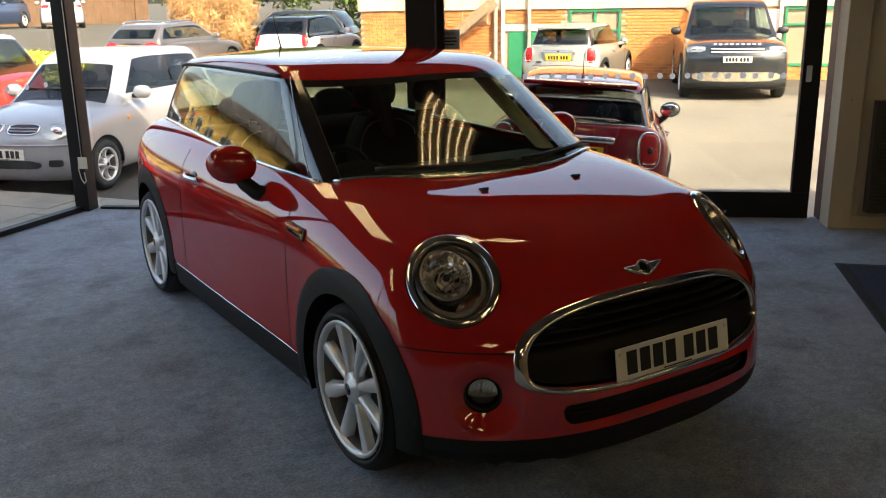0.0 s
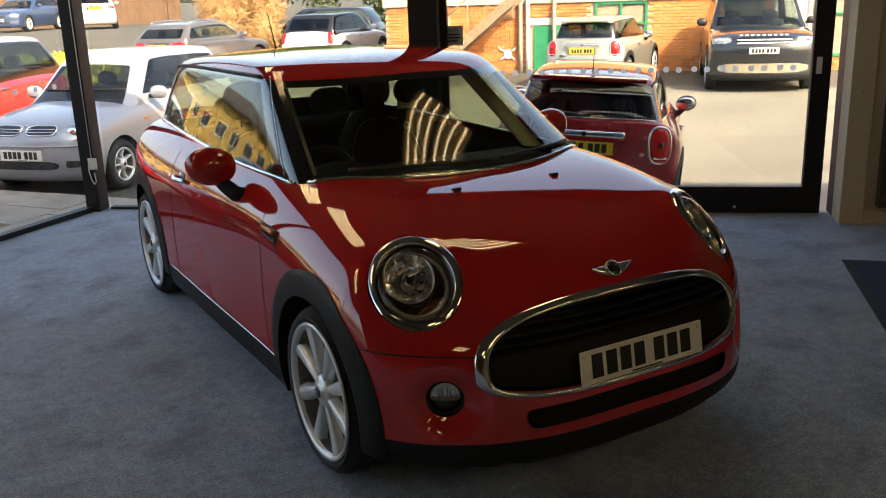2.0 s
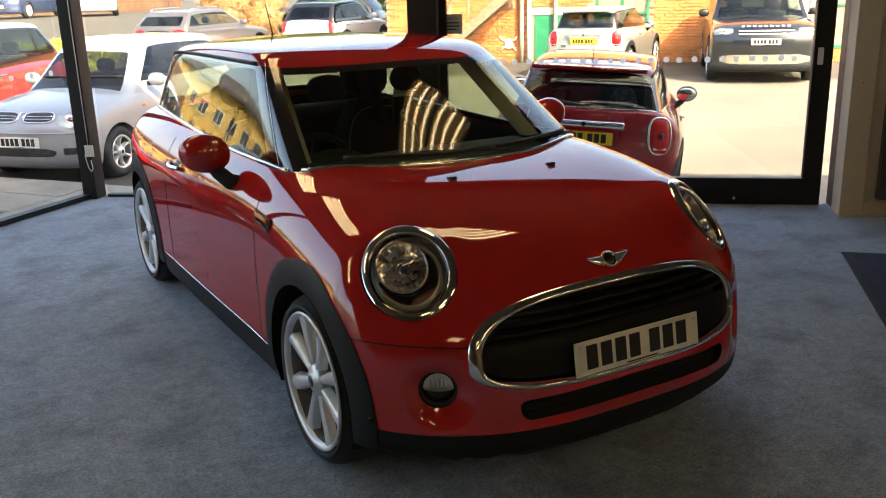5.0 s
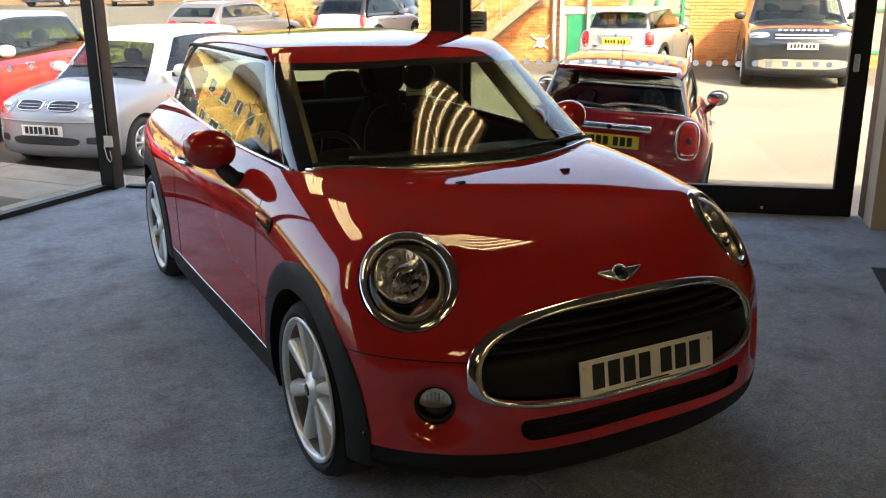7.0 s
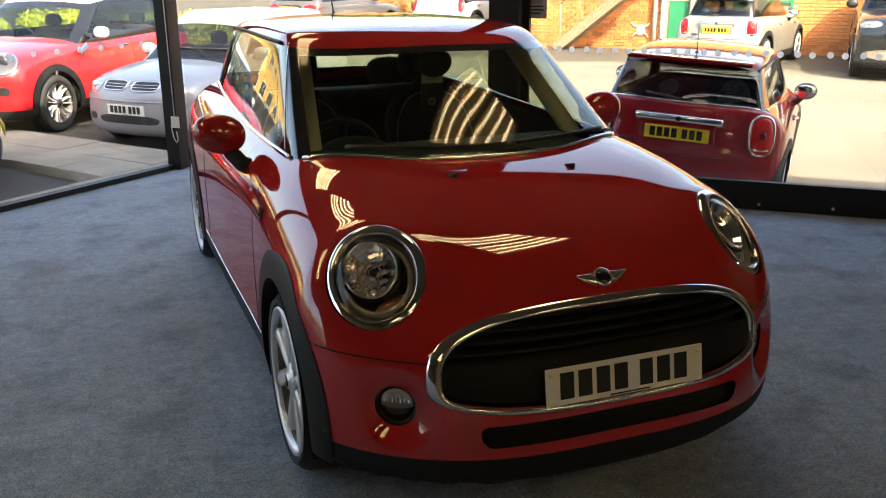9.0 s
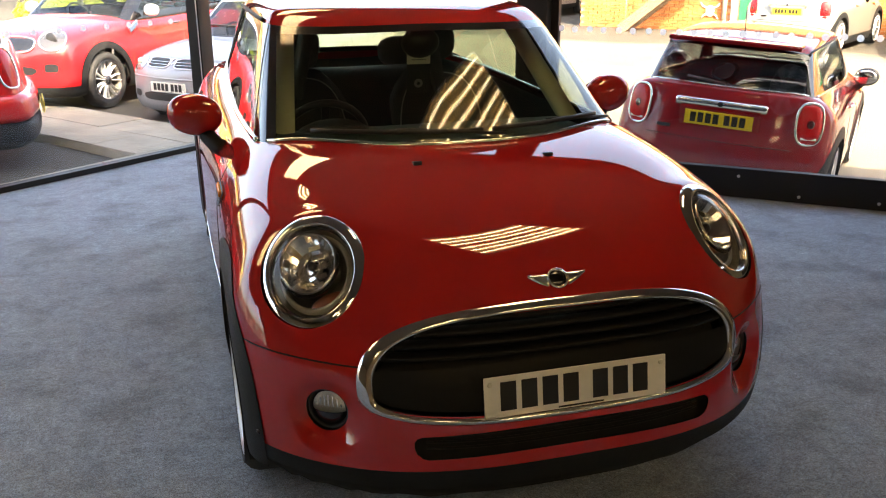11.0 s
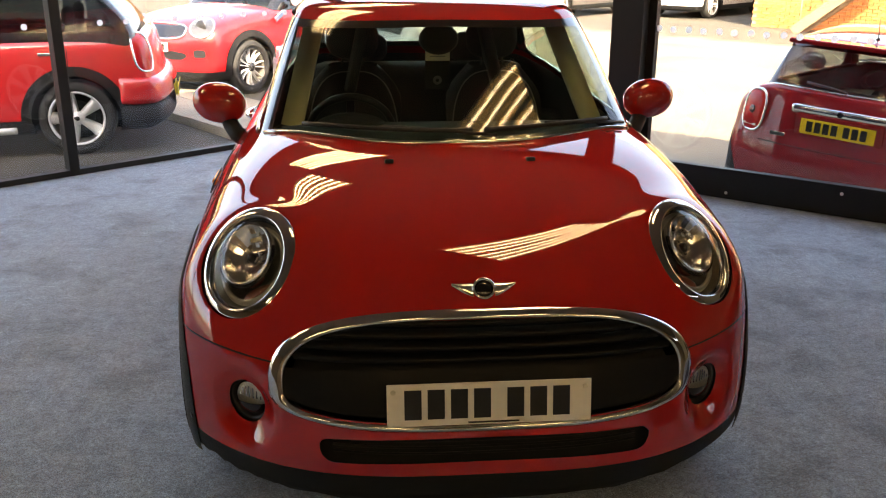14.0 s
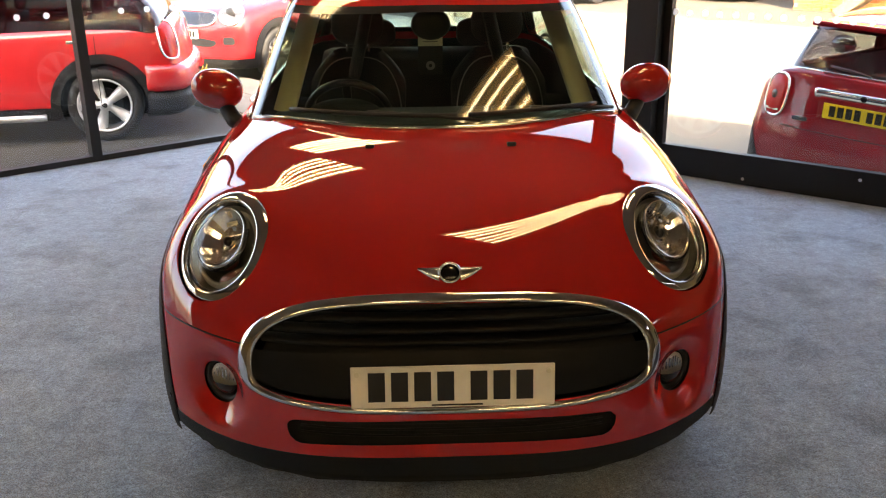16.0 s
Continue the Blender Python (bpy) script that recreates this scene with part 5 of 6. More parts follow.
    im = part("inside_mirror", lathe(bmesh.new(), [(0.0001, -0.03), (0.03, -0.028), (0.055, -0.015), (0.062, 0.0), (0.058, 0.010), (0.0001, 0.012)], "y", 32, Matrix.Diagonal((1.25, 1, 1, 1))), "black", car, "round black inside mirror", smooth=True, m=pose(-0.01, 0.775, 1.262, 10))
    part("glass", lathe(bmesh.new(), [(0.0001, 0.0135), (0.05, 0.0135), (0.053, 0.0115)], "y", 28, Matrix.Diagonal((1.25, 1, 1, 1))), "chrome", im, smooth=True)
    sheet = part("price_sheet", boxed((-0.048, -0.001, -0.09), (0.048, 0.001, 0.09)), "paper", car, "white price sheet with a dark printed photo", m=pose(-0.012, 0.80, 1.155, 6))
    part("photo_bar", boxed((-0.0485, -0.0025, -0.091), (0.0485, -0.001, 0.022)), "seat", sheet)
    part("photo_disc", lathe(bmesh.new(), [(0.007, -0.004), (0.017, -0.004), (0.018, -0.0025)], "y", 20, pose(0, 0, -0.055)), "pipe_grey", sheet)
    for z in (0.038, 0.053):
        part("text_bar", boxed((-0.03, -0.0025, z), (0.03, -0.001, z + 0.003)), "pipe_grey", sheet)


M["black_leather"] = material("black_leather", (0.014, 0.014, 0.015), 0.42, var=0.15, bump=0.2, bscale=400)
M["pipe_grey"] = material("grey_piping", (0.2, 0.2, 0.2), 0.6, var=0.05)
hero = hatchback("hatchback_car", pose(0, 0, 0), "red three-door hatchback with black trim on the carpet", "red", 0.016, rear_glass="glass")
interior(hero)


def mini_tail(car, plate="plate_y", lamps=True):
    """Rear lamps, tailgate handle, plate and wiper of the hatchback."""
    part("handle_bar", boxed((-0.353, -0.03, -0.036), (0.353, 0.03, 0.036), 0.024), "chrome", car, "broad chrome tailgate handle", smooth=True, m=pose(0, 2.992, 0.880, -10))
    part("badge_disc", lathe(bmesh.new(), [(0.0001, 0.034), (0.020, 0.033), (0.022, 0.02)], "y", 20), "black_gloss", car, m=pose(0, 2.998, 0.885))
    bm = boxed((-0.31, -0.03, -0.085), (0.31, 0.004, 0.085), 0.02)
    part("plate_recess", bm, car["paint"], car, m=pose(0, 3.012, 0.772, -8))
    number_plate(car, pose(0, 3.022, 0.766, 4, 0, 180), plate, front=False)
    for sx in (-1, 1):
        c = onto(lower, [[sx * 0.655, 2.94, 0.806]], (0.25 * sx, 1, 0.05))[0]
        n = Vector((sx * 0.42, 0.9, 0.12)).normalized()
        m = Matrix.Translation(Vector(c) + n * 0.004) @ n.to_track_quat("Y", "Z").to_matrix().to_4x4()
        bm = bmesh.new()
        ball(bm, (0, 0, 0), (0.094, 0.034, 0.150), 28, 18, power=0.72)
        t = part("tail_lamp", bm, "red_lens", car, "upright red tail lamp in a chrome ring", smooth=True, m=m)
        ring = [(0.100 * math.copysign(abs(math.cos(q)) ** 0.72, math.cos(q)), 0.006, 0.157 * math.copysign(abs(math.sin(q)) ** 0.72, math.sin(q))) for q in (2 * math.pi * k / 40 for k in range(40))]
        part("ring", tube(bmesh.new(), ring, 0.012, 8, closed=True), "chrome", t, smooth=True)
        bm = bmesh.new()
        ball(bm, (0, 0.022, 0.0), (0.036, 0.016, 0.040), power=0.8)
        part("inner_lens", bm, "dark_lens", t, smooth=True)
        part("reverse_lens", boxed((-0.06, 0.012, -0.118), (0.06, 0.027, -0.10), 0.004), "paper", t)
    part("rear_wiper", tube(bmesh.new(), [(0.0, 2.965, 1.03), (0.12, 2.955, 1.05), (0.30, 2.93, 1.065)], 0.010, 6), "black", car, smooth=True)
    part("name_bar", boxed((0.36, 0.0, 0.66), (0.47, 0.006, 0.69), 0.002, pose(0, 3.018, 0)), "chrome", car)
    part("tailgate_gap", tube(bmesh.new(), [tuple(p) for p in onto(lower, [[x, 3.0, 0.60] for x in np.linspace(-0.56, 0.56, 20)], (0, 1, 0))], 0.004, 6), "void", car, smooth=True)
    xs = np.linspace(-0.60, 0.60, 30)
    P = np.stack([xs, 2.90 - 0.10 * (ab(xs) / 0.6) ** 2, np.full(30, 1.0)], 1)
    for _ in range(25):
        for F in (cabin, lower):
            g = grad(F, P)
            g[:, 0] = 0
            P = P - g * (F(*P.T) / np.maximum((g * g).sum(1), 1e-9))[:, None]
    part("tailgate_strip", tube(bmesh.new(), lift(both, P, 0.003), 0.008, 8), "chrome", car, "thin chrome strip below the rear window", smooth=True)
    part("roof_spoiler", boxed((-0.50, 2.70, 1.325), (0.50, 2.90, 1.362), 0.015), car["paint"], car)
# ---- other parked cars: one builder, many specs ----
def car_fields(c):
    fo, wb, ro, w = c["fo"], c["wb"], c["ro"], c["w"]
    ye = wb + ro
    wid = spline([-fo, -fo * 0.4, 0.3, wb * 0.6, wb, ye], [w * 0.93, w * 0.985, w, w, w * 0.995, w * 0.93])
    tum = spline([0.12, 0.3, 0.5, 0.7, c["belt"]], [0.05, 0.008, 0.0, 0.012, 0.055])
    nose = spline([0.12, 0.3, 0.5, c["hf"] - 0.06, c["hf"] + 0.12], [-fo + 0.06, -fo, -fo + 0.005, -fo + 0.05, -fo + 0.24])
    tail = spline([0.12, 0.3, 0.55, c["belt"], c["belt"] + 0.2], [ye - 0.06, ye, ye - 0.005, ye - c["rake"], ye - c["rake"] - 0.07])
    hood = spline([-fo, -fo * 0.45, c["yc"], c["yc"] + 0.5, wb * 0.8, ye], [c["hf"], c["hf"] + (c["hc"] - c["hf"]) * 0.55, c["hc"], c["belt"] + 0.03, c["belt"] + 0.05, c["belt"] + 0.05])

    def low(x, y, z):
        a = np.sqrt(x * x + 1e-4)
        side = a - wid(y) + tum(z)
        front = (nose(z) + c["bow"] * (a / w) ** 2.4 - y) * 0.95
        rear = (y - tail(z) + c["bow"] * 0.5 * (a / w) ** 2.4) * 0.95
        top = (z - hood(y) + 0.10 * (a / w) ** 3) * 0.96
        return smax(30.0, smax(24.0, side, front, rear), top, 0.2 * c["R"] / 0.33 - z)

    hr, b = c["roof"], c["belt"]
    scr = spline([b - 0.1, b, hr - 0.02, hr + 0.2], [c["yc"] - 0.16, c["yc"], c["yt"], c["yt"] + 0.42])
    roof = spline([c["yt"] - 0.4, c["yt"] + 0.15, (c["yt"] + c["yr"]) / 2, c["yr"], c["yr"] + 0.3], [hr - 0.12, hr - 0.012, hr, hr - c["drop"], hr - c["drop"] - 0.05])
    back = spline([b - 0.1, b + 0.05, hr - 0.1, hr + 0.1], [c["yb"] + 0.03, c["yb"], c["yr"] + 0.06, c["yr"] - 0.06])
    lean = c.get("lean", 0.16)

    def cab(x, y, z):
        a = np.sqrt(x * x + 1e-4)
        u = (z - b) / (hr - b)
        side = (a - (w - 0.10) + lean * u + 0.03 * u * u) * 0.95
        front = (scr(z) + 0.20 * (a / w) ** 2.2 - y) * 0.6
        rear = (y - back(z) + 0.10 * (a / w) ** 2.2) * 0.8
        top = z - roof(y) + 0.04 * (a / w) ** 2.4
        return smax(45.0, smax(34.0, side, front, rear), top, b - 0.12 - z)
    return low, cab, scr, roof, back


def decal(F, base, centre, way, up, hw, hh, mat, name, parent, label="", power=2.6, raise_by=0.004, skew=0.0):
    """A piece of the skin within a rounded outline, a little proud of it."""
    way, up = Vector(way).normalized(), Vector(up)
    u = way.cross(up).normalized()
    v = u.cross(way)
    c = np.array(centre, float)

    def g(x, y, z):
        dx, dy, dz = x - c[0], y - c[1], z - c[2]
        p, q, d = (dx * k[0] + dy * k[1] + dz * k[2] for k in (u, v, way))
        return np.minimum(1 - ((ab(p - skew * q) / hw) ** power + (ab(q) / hh) ** power), 0.35 - ab(d))
    V, T = clip(*base, g)
    if not len(V):
        return None
    n = grad(F, V)
    n /= np.linalg.norm(n, axis=1)[:, None]
    return part(name, surf(V + n * raise_by, T, mat, F), None, parent, label)


def plain_car(name, m, label, c, paint, roof_paint=None, detail=0.035, group=""):
    low, cab, scr, roof, back = car_fields(c)
    fo, wb, ro, w, R = c["fo"], c["wb"], c["ro"], c["w"], c["R"]
    ye, b, hr = wb + ro, c["belt"], c["roof"]
    car = thing(name, m, label, "car", group)
    base = shell(low, (-w - 0.1, -fo - 0.15, 0.0), (w + 0.1, ye + 0.12, b + 0.2), detail)
    c0 = shell(cab, (-w, c["yc"] - 0.5, b - 0.15), (w, c["yb"] + 0.2, hr + 0.1), detail)
    ra = R + 0.045
    far = lambda y, z, r: np.minimum(np.hypot(y, z - R), np.hypot(y - wb, z - R)) - r
    out = clip(*base, cab)
    body = clip(*out, lambda x, y, z: far(y, z, ra))
    cl = c.get("clad", 0.0)
    if cl:
        trim = clip(*out, lambda x, y, z: np.minimum(far(y, z, ra), np.maximum(ra + cl - far(y, z, 0), 0.33 - z)))
        body = clip(*body, lambda x, y, z: -np.maximum(ra + cl - far(y, z, 0), 0.33 - z))
        g = grad(low, trim[0])
        g /= np.linalg.norm(g, axis=1)[:, None]
        part("wheel_arch_trim", surf(trim[0] + g * 0.012, trim[1], "clad", low), None, car, "black plastic lower trim")
    part("body", surf(*body, paint, low), None, car)
    lin = clip(*shell(lambda x, y, z: low(x, y, z) + 0.05, (-w, -fo, 0.0), (w, ye, b + 0.2), 0.08), lambda x, y, z: np.minimum(cab(x, y, z) + 0.02, np.maximum(far(y, z, ra + 0.02), w - 0.34 - ab(x))))
    part("inner_shell", surf(*lin, "void"), None, car)
    top = clip(*c0, low)
    skin = lambda x, y, z: np.minimum(z - (roof(y) - 0.030 - 0.05 * (ab(x) / (w - 0.2)) ** 2.2), c["yr"] + 0.12 - y)
    part("roof", surf(*clip(*top, skin), roof_paint or paint, cab), None, car)
    gf = lambda x, y, z: np.minimum.reduce([w - 0.20 - (c.get("lean", 0.16)) * (z - b) / (hr - b) - ab(x), roof(y) - 0.075 - 0.05 * (ab(x) / (w - 0.2)) ** 2.2 - z, (c["yc"] + c["yt"]) / 2 + 0.55 - y, z - b + 0.06])
    aline = lambda z: c["yc"] + 0.30 + (z - b) * (c["yt"] - c["yc"]) / (hr - b) * 0.95
    cline = lambda z: c["yb"] - 0.16 - (z - b) * (c["yb"] - c["yr"]) / (hr - b) * c.get("cslope", 0.9)
    gs = lambda x, y, z: np.minimum.reduce([y - aline(z), cline(z) - y, roof(y) - 0.105 - z, z - b - 0.055, ab(x) - 0.35])
    gr = lambda x, y, z: np.minimum.reduce([w - 0.26 - 0.7 * c.get("lean", 0.16) * (z - b) / (hr - b) - ab(x), z - b - 0.08, hr - c["drop"] - 0.11 - z, y - (c["yr"] + c["yb"]) / 2 + 0.35])
    rest = clip(*top, lambda x, y, z: -skin(x, y, z))
    for g in (gf, gs, gr):
        rest = clip(*rest, lambda x, y, z, g=g: -g(x, y, z))
    part("pillar_shell", surf(*rest, c.get("pillar", paint), cab), None, car)
    part("windscreen", surf(*clip(*top, gf), c.get("screen", "glass"), cab), None, car)
    part("rear_window", surf(*clip(*top, gr), c.get("rear_glass", "dark_glass"), cab), None, car)
    sw = clip(*top, gs)
    splits = [-9.0, *c["splits"], 99.0]
    for sx in (-1, 1):
        one = clip(*sw, lambda x, y, z: sx * x)
        for p, q in zip(splits, splits[1:]):
            V, T = clip(*one, lambda x, y, z: np.minimum(y - p - 0.02, q - 0.02 - y))
            if len(V):
                part("side_window", surf(V, T, c.get("side_glass", "glass"), cab), None, car)
        for p in c["splits"]:
            gap_line(low, [(sx * w, p + 0.02, 0.33), (sx * w, p + 0.02, b - 0.08)], (1, 0, 0), car, "door_gap", 0.004)
            q = onto(low, [[sx * w, p - 0.14, b - 0.13]], (1, 0, 0))[0]
            part("door_handle", boxed((-0.012, -0.08, -0.014), (0.014, 0.08, 0.014), 0.006), c.get("trim", paint), car, m=Matrix.Translation(Vector(q)))
        q = aline(b + 0.06)
        bm = bmesh.new()
        ball(bm, (0, 0, 0), (0.105, 0.06, 0.075), 20, 12, power=0.85)
        part("door_mirror", bm, c.get("mirror", paint), car, smooth=True, m=pose(sx * (w + 0.06), q + 0.06, b + 0.07))
        part("mirror_stalk", boxed((-0.07, -0.02, -0.03), (0.02, 0.03, 0.02), 0.008), "clad", car, m=pose(sx * (w - 0.0), q + 0.06, b + 0.03))
        wheel(car, sx * (w - 0.015), 0.0, c["wheel"], sx, R, c["rim"], 0.2)
        wheel(car, sx * (w - 0.015), wb, c["wheel"], sx, R, c["rim"], 0.2)
    part("underbody", boxed((-w + 0.25, -fo + 0.3, 0.2), (w - 0.25, ye - 0.3, 0.26)), "void", car)
    # cabin: dashboard, seats
    part("dashboard", boxed((-w + 0.2, c["yc"] + 0.15, b - 0.35), (w - 0.2, c["yc"] + 0.5, b - 0.02), 0.04), "seat", car)
    for x in (-0.38, 0.38):
        for yy in (c["yt"] + 0.45, c["yt"] + 1.3):
            s = part("seat", boxed((x - 0.24, yy, b - 0.5), (x + 0.24, yy + 0.16, b + 0.06), 0.05), "seat", car, smooth=True)
            bm = bmesh.new()
            ball(bm, (x, yy + 0.13, b + 0.16), (0.13, 0.05, 0.09), 16, 10, power=0.8)
            part("headrest", bm, "seat", s, smooth=True)
    sw_ = part("steering_wheel", tube(bmesh.new(), [(0.18 * math.cos(t), 0, 0.18 * math.sin(t)) for t in (2 * math.pi * k / 24 for k in range(24))], 0.014, 6, closed=True), "black", car, smooth=True, m=pose(-0.38, c["yc"] + 0.66, b - 0.04, 24))
    return car, base, low, cab


def nose_kit(car, base, low, c, lamp, grilles, plate_z, lamp_mat="lamp_front", bumper=None):
    w, fo = c["w"], c["fo"]
    for sx in (-1, 1):
        x, z, hw, hh = lamp[:4]
        p = onto(low, [[sx * x, -fo + 0.15, z]], (0.3 * sx, -1, 0))[0]
        h = decal(low, base, p, (sx * 0.35, -1, 0.3), (0, 0, 1), hw, hh, lamp_mat, "headlamp", car, "clear headlamp", lamp[4] if len(lamp) > 4 else 2.2, 0.006)
        if h:
            bm = bmesh.new()
            n = Vector((sx * 0.35, -1, 0.3)).normalized()
            ball(bm, Vector(p) + n * 0.0, (hw * 0.55, 0.02, hh * 0.62), 18, 12)
            part("reflector", bm, "alloy_dark" if lamp_mat == "dark_lamp" else "reflector", h, smooth=True)
    for x, z, hw, hh, mat, name in grilles:
        p = onto(low, [[x, -fo + 0.1, z]], (0, -1, 0))[0]
        decal(low, base, p, (0, -1, 0.0), (0, 0, 1), hw, hh, mat, name, car, "", 4.0, 0.005)
    if plate_z:
        p = onto(low, [[0, -fo, plate_z]], (0, -1, 0))[0]
        number_plate(car, pose(0, p[1] - 0.012, plate_z), "plate_w")


def tail_kit(car, base, low, c, lamp, plate_z, recess=True, lamp_way=(0.5, 1, 0), ahead=0.014):
    ye = c["wb"] + c["ro"]
    for sx in (-1, 1):
        x, z, hw, hh, power = lamp
        p = onto(low, [[sx * x, ye - 0.1, z]], (0.4 * sx, 1, 0))[0]
        decal(low, base, p, (sx * lamp_way[0], lamp_way[1], lamp_way[2]), (0, 0, 1), hw, hh, "red_lens", "tail_lamp", car, "red tail lamp", power, 0.012)
    p = onto(low, [[0, ye, plate_z]], (0, 1, 0))[0]
    if recess:
        decal(low, base, p, (0, 1, 0), (0, 0, 1), 0.34, 0.10, "clad", "plate_recess", car, "", 4.0, 0.003)
    number_plate(car, pose(0, p[1] + ahead, plate_z, 4, 0, 180), "plate_y", front=False)


M["dark_lamp"] = material("dark_lamp_lens", (0.07, 0.07, 0.075), 0.08, metal=0.3, var=0.2, coat=1.0)
M["grey_lamp"] = material("grey_lamp_lens", (0.34, 0.35, 0.33), 0.12, metal=0.6, var=0.2, coat=1.0)
M["lamp_front"] = material("clear_lamp", (0.55, 0.56, 0.56), 0.1, metal=0.7, var=0.1, coat=1.0)


def turned(x, y, rz):
    return pose(x, y, yard(x, y), 0, 0, rz)


def tilted(x, y, rz):
    n = Vector((0.0598, -0.0231, 1)).normalized()
    q = Vector((0, 0, 1)).rotation_difference(n).to_matrix().to_4x4()
    return Matrix.Translation((x, y, yard(x, y))) @ q @ pose(0, 0, 0, 0, 0, rz)


# the deep red hatchback outside the glass door, its tail to the glass
red_two = hatchback("hatchback_car", tilted(5.104, 5.505, 135.8), "deep red three-door hatchback parked outside, tail towards the glass", "deep_red", 0.03, rear_glass="tint_glass", roof_mat="deep_red", group="parked cars", mirror_mat="black_gloss")
mini_tail(red_two)
grey_mini = hatchback("hatchback_car", turned(12.34, 13.53, 125.0), "pale grey three-door hatchback parked by the brick wall", "pale", 0.045, roof_mat="pale", group="parked cars", wheel_style="multi")
mini_tail(grey_mini)

COUNTRY = dict(fo=0.80, wb=2.595, ro=0.78, w=0.895, hf=0.86, hc=1.07, belt=1.04, roof=1.56, yc=0.42, yt=1.12, yr=2.85, yb=3.20, rake=0.10, bow=0.22, drop=0.04,
               R=0.335, rim=0.242, wheel="five", splits=(1.62, 2.55), clad=0.085, pillar="black_gloss", side_glass="dark_glass", lean=0.13, trim="chrome", mirror="white_paint")
cm1, b1, l1, k1 = plain_car("crossover_car", turned(-5.613, 6.048, -81.2), "bright red crossover car with white roof and black arches", COUNTRY, "bright_red", "white_paint", 0.03, "parked cars")
tail_kit(cm1, b1, l1, COUNTRY, (0.79, 0.895, 0.095, 0.160, 3.0), 0.47, False, (1.0, 0.8, 0), 0.085)
for sx in (-1, 1):
    c = onto(l1, [[sx * 0.79, 3.275, 0.895]], (0.4 * sx, 1, 0))[0]
    wv = np.array([sx * 1.0, 0.8, 0.0]) / math.hypot(1.0, 0.8)
    uv = np.array([-wv[1], wv[0], 0.0])
    P = onto(l1, [c + uv * 0.098 * math.copysign(abs(math.cos(t)) ** 0.7, math.cos(t)) + np.array([0, 0, 0.165 * math.copysign(abs(math.sin(t)) ** 0.7, math.sin(t))]) for t in (2 * math.pi * k / 36 for k in range(36))], tuple(wv))
    part("lamp_ring", tube(bmesh.new(), lift(l1, P, 0.012), 0.012, 6, closed=True), "chrome", cm1, smooth=True)
    ys = np.linspace(0.75, 3.0, 40)
    P = onto(l1, np.stack([np.full(40, sx * 0.85), ys, np.full(40, 1.035)], 1), (1, 0, 0))
    part("waist_strip", tube(bmesh.new(), lift(l1, P, 0.004), 0.010, 6), "chrome", cm1, smooth=True)
    part("step_bar", tube(bmesh.new(), [(sx * 0.90, 0.55, 0.25), (sx * 0.93, 0.62, 0.25), (sx * 0.93, 2.0, 0.25), (sx * 0.90, 2.08, 0.25)], 0.032, 8), "alloy", cm1, smooth=True)
def bumper_skin(car, base, low, z0, z1, y0, out, mat, label):
    """A bumper: the skin between two heights, swelling outwards."""
    V, T = clip(*base, lambda x, y, z: np.minimum.reduce([z - z0, z1 - z, y - y0]))
    n = grad(low, V)
    n /= np.linalg.norm(n, axis=1)[:, None]
    s = np.clip(np.minimum(V[:, 2] - z0, z1 - V[:, 2]) / 0.05, 0, 1) * np.clip((V[:, 1] - y0) / 0.12, 0, 1)
    return part("rear_bumper", surf(V + n * (0.003 + out * np.sqrt(s))[:, None], T, mat), None, car, label)


bumper_skin(cm1, b1, l1, 0.44, 0.68, 2.98, 0.065, "bright_red", "")
bumper_skin(cm1, b1, l1, 0.24, 0.44, 2.98, 0.050, "clad", "black plastic lower bumper")
decal(l1, b1, onto(l1, [[0.0, 3.3, 0.47]], (0, 1, 0))[0], (0, 1, 0), (0, 0, 1), 0.36, 0.13, "chrome", "plate_surround", cm1, "", 5.0, 0.075)
cm2, b2, l2, k2 = plain_car("crossover_car", turned(-2.45, 9.533, -36.0), "bright red crossover car with white mirrors and dark alloy wheels", dict(COUNTRY, wheel="dark", side_glass="glass"), "bright_red", "white_paint", 0.035, "parked cars")
nose_kit(cm2, b2, l2, COUNTRY, (0.64, 0.86, 0.155, 0.135), [(0, 0.80, 0.46, 0.075, "black_gloss", "grille"), (0, 0.52, 0.50, 0.06, "black", "lower_grille"), (0.66, 0.55, 0.08, 0.06, "black", "side_intake"), (-0.66, 0.55, 0.08, 0.06, "black", "side_intake")], 0.62, "dark_lamp")
for sx in (-1, 1):
    P = onto(l2, [[sx * 0.64 + 0.16 * math.cos(t), -0.6, 0.86 + 0.14 * math.sin(t)] for t in (2 * math.pi * k / 36 for k in range(36))], (sx * 0.35, -1, 0.3))
    part("lamp_ring", tube(bmesh.new(), lift(l2, P, 0.008), 0.012, 6, closed=True), "chrome", cm2, smooth=True)
    part("side_vent", boxed((-0.01, -0.10, -0.035), (0.012, 0.10, 0.035), 0.01), "chrome", cm2, m=pose(sx * 0.885, 0.55, 0.93, 0, 0, 0) @ pose(0, 0, 0, 30))
P = onto(l2, [[0.47 * math.copysign(abs(math.cos(t)) ** 0.6, math.cos(t)), -0.75, 0.80 + 0.085 * math.copysign(abs(math.sin(t)) ** 0.6, math.sin(t))] for t in (2 * math.pi * k / 48 for k in range(48))], (0, -1, 0))
part("grille_ring", tube(bmesh.new(), lift(l2, P, 0.008), 0.014, 6, closed=True), "chrome", cm2, smooth=True)

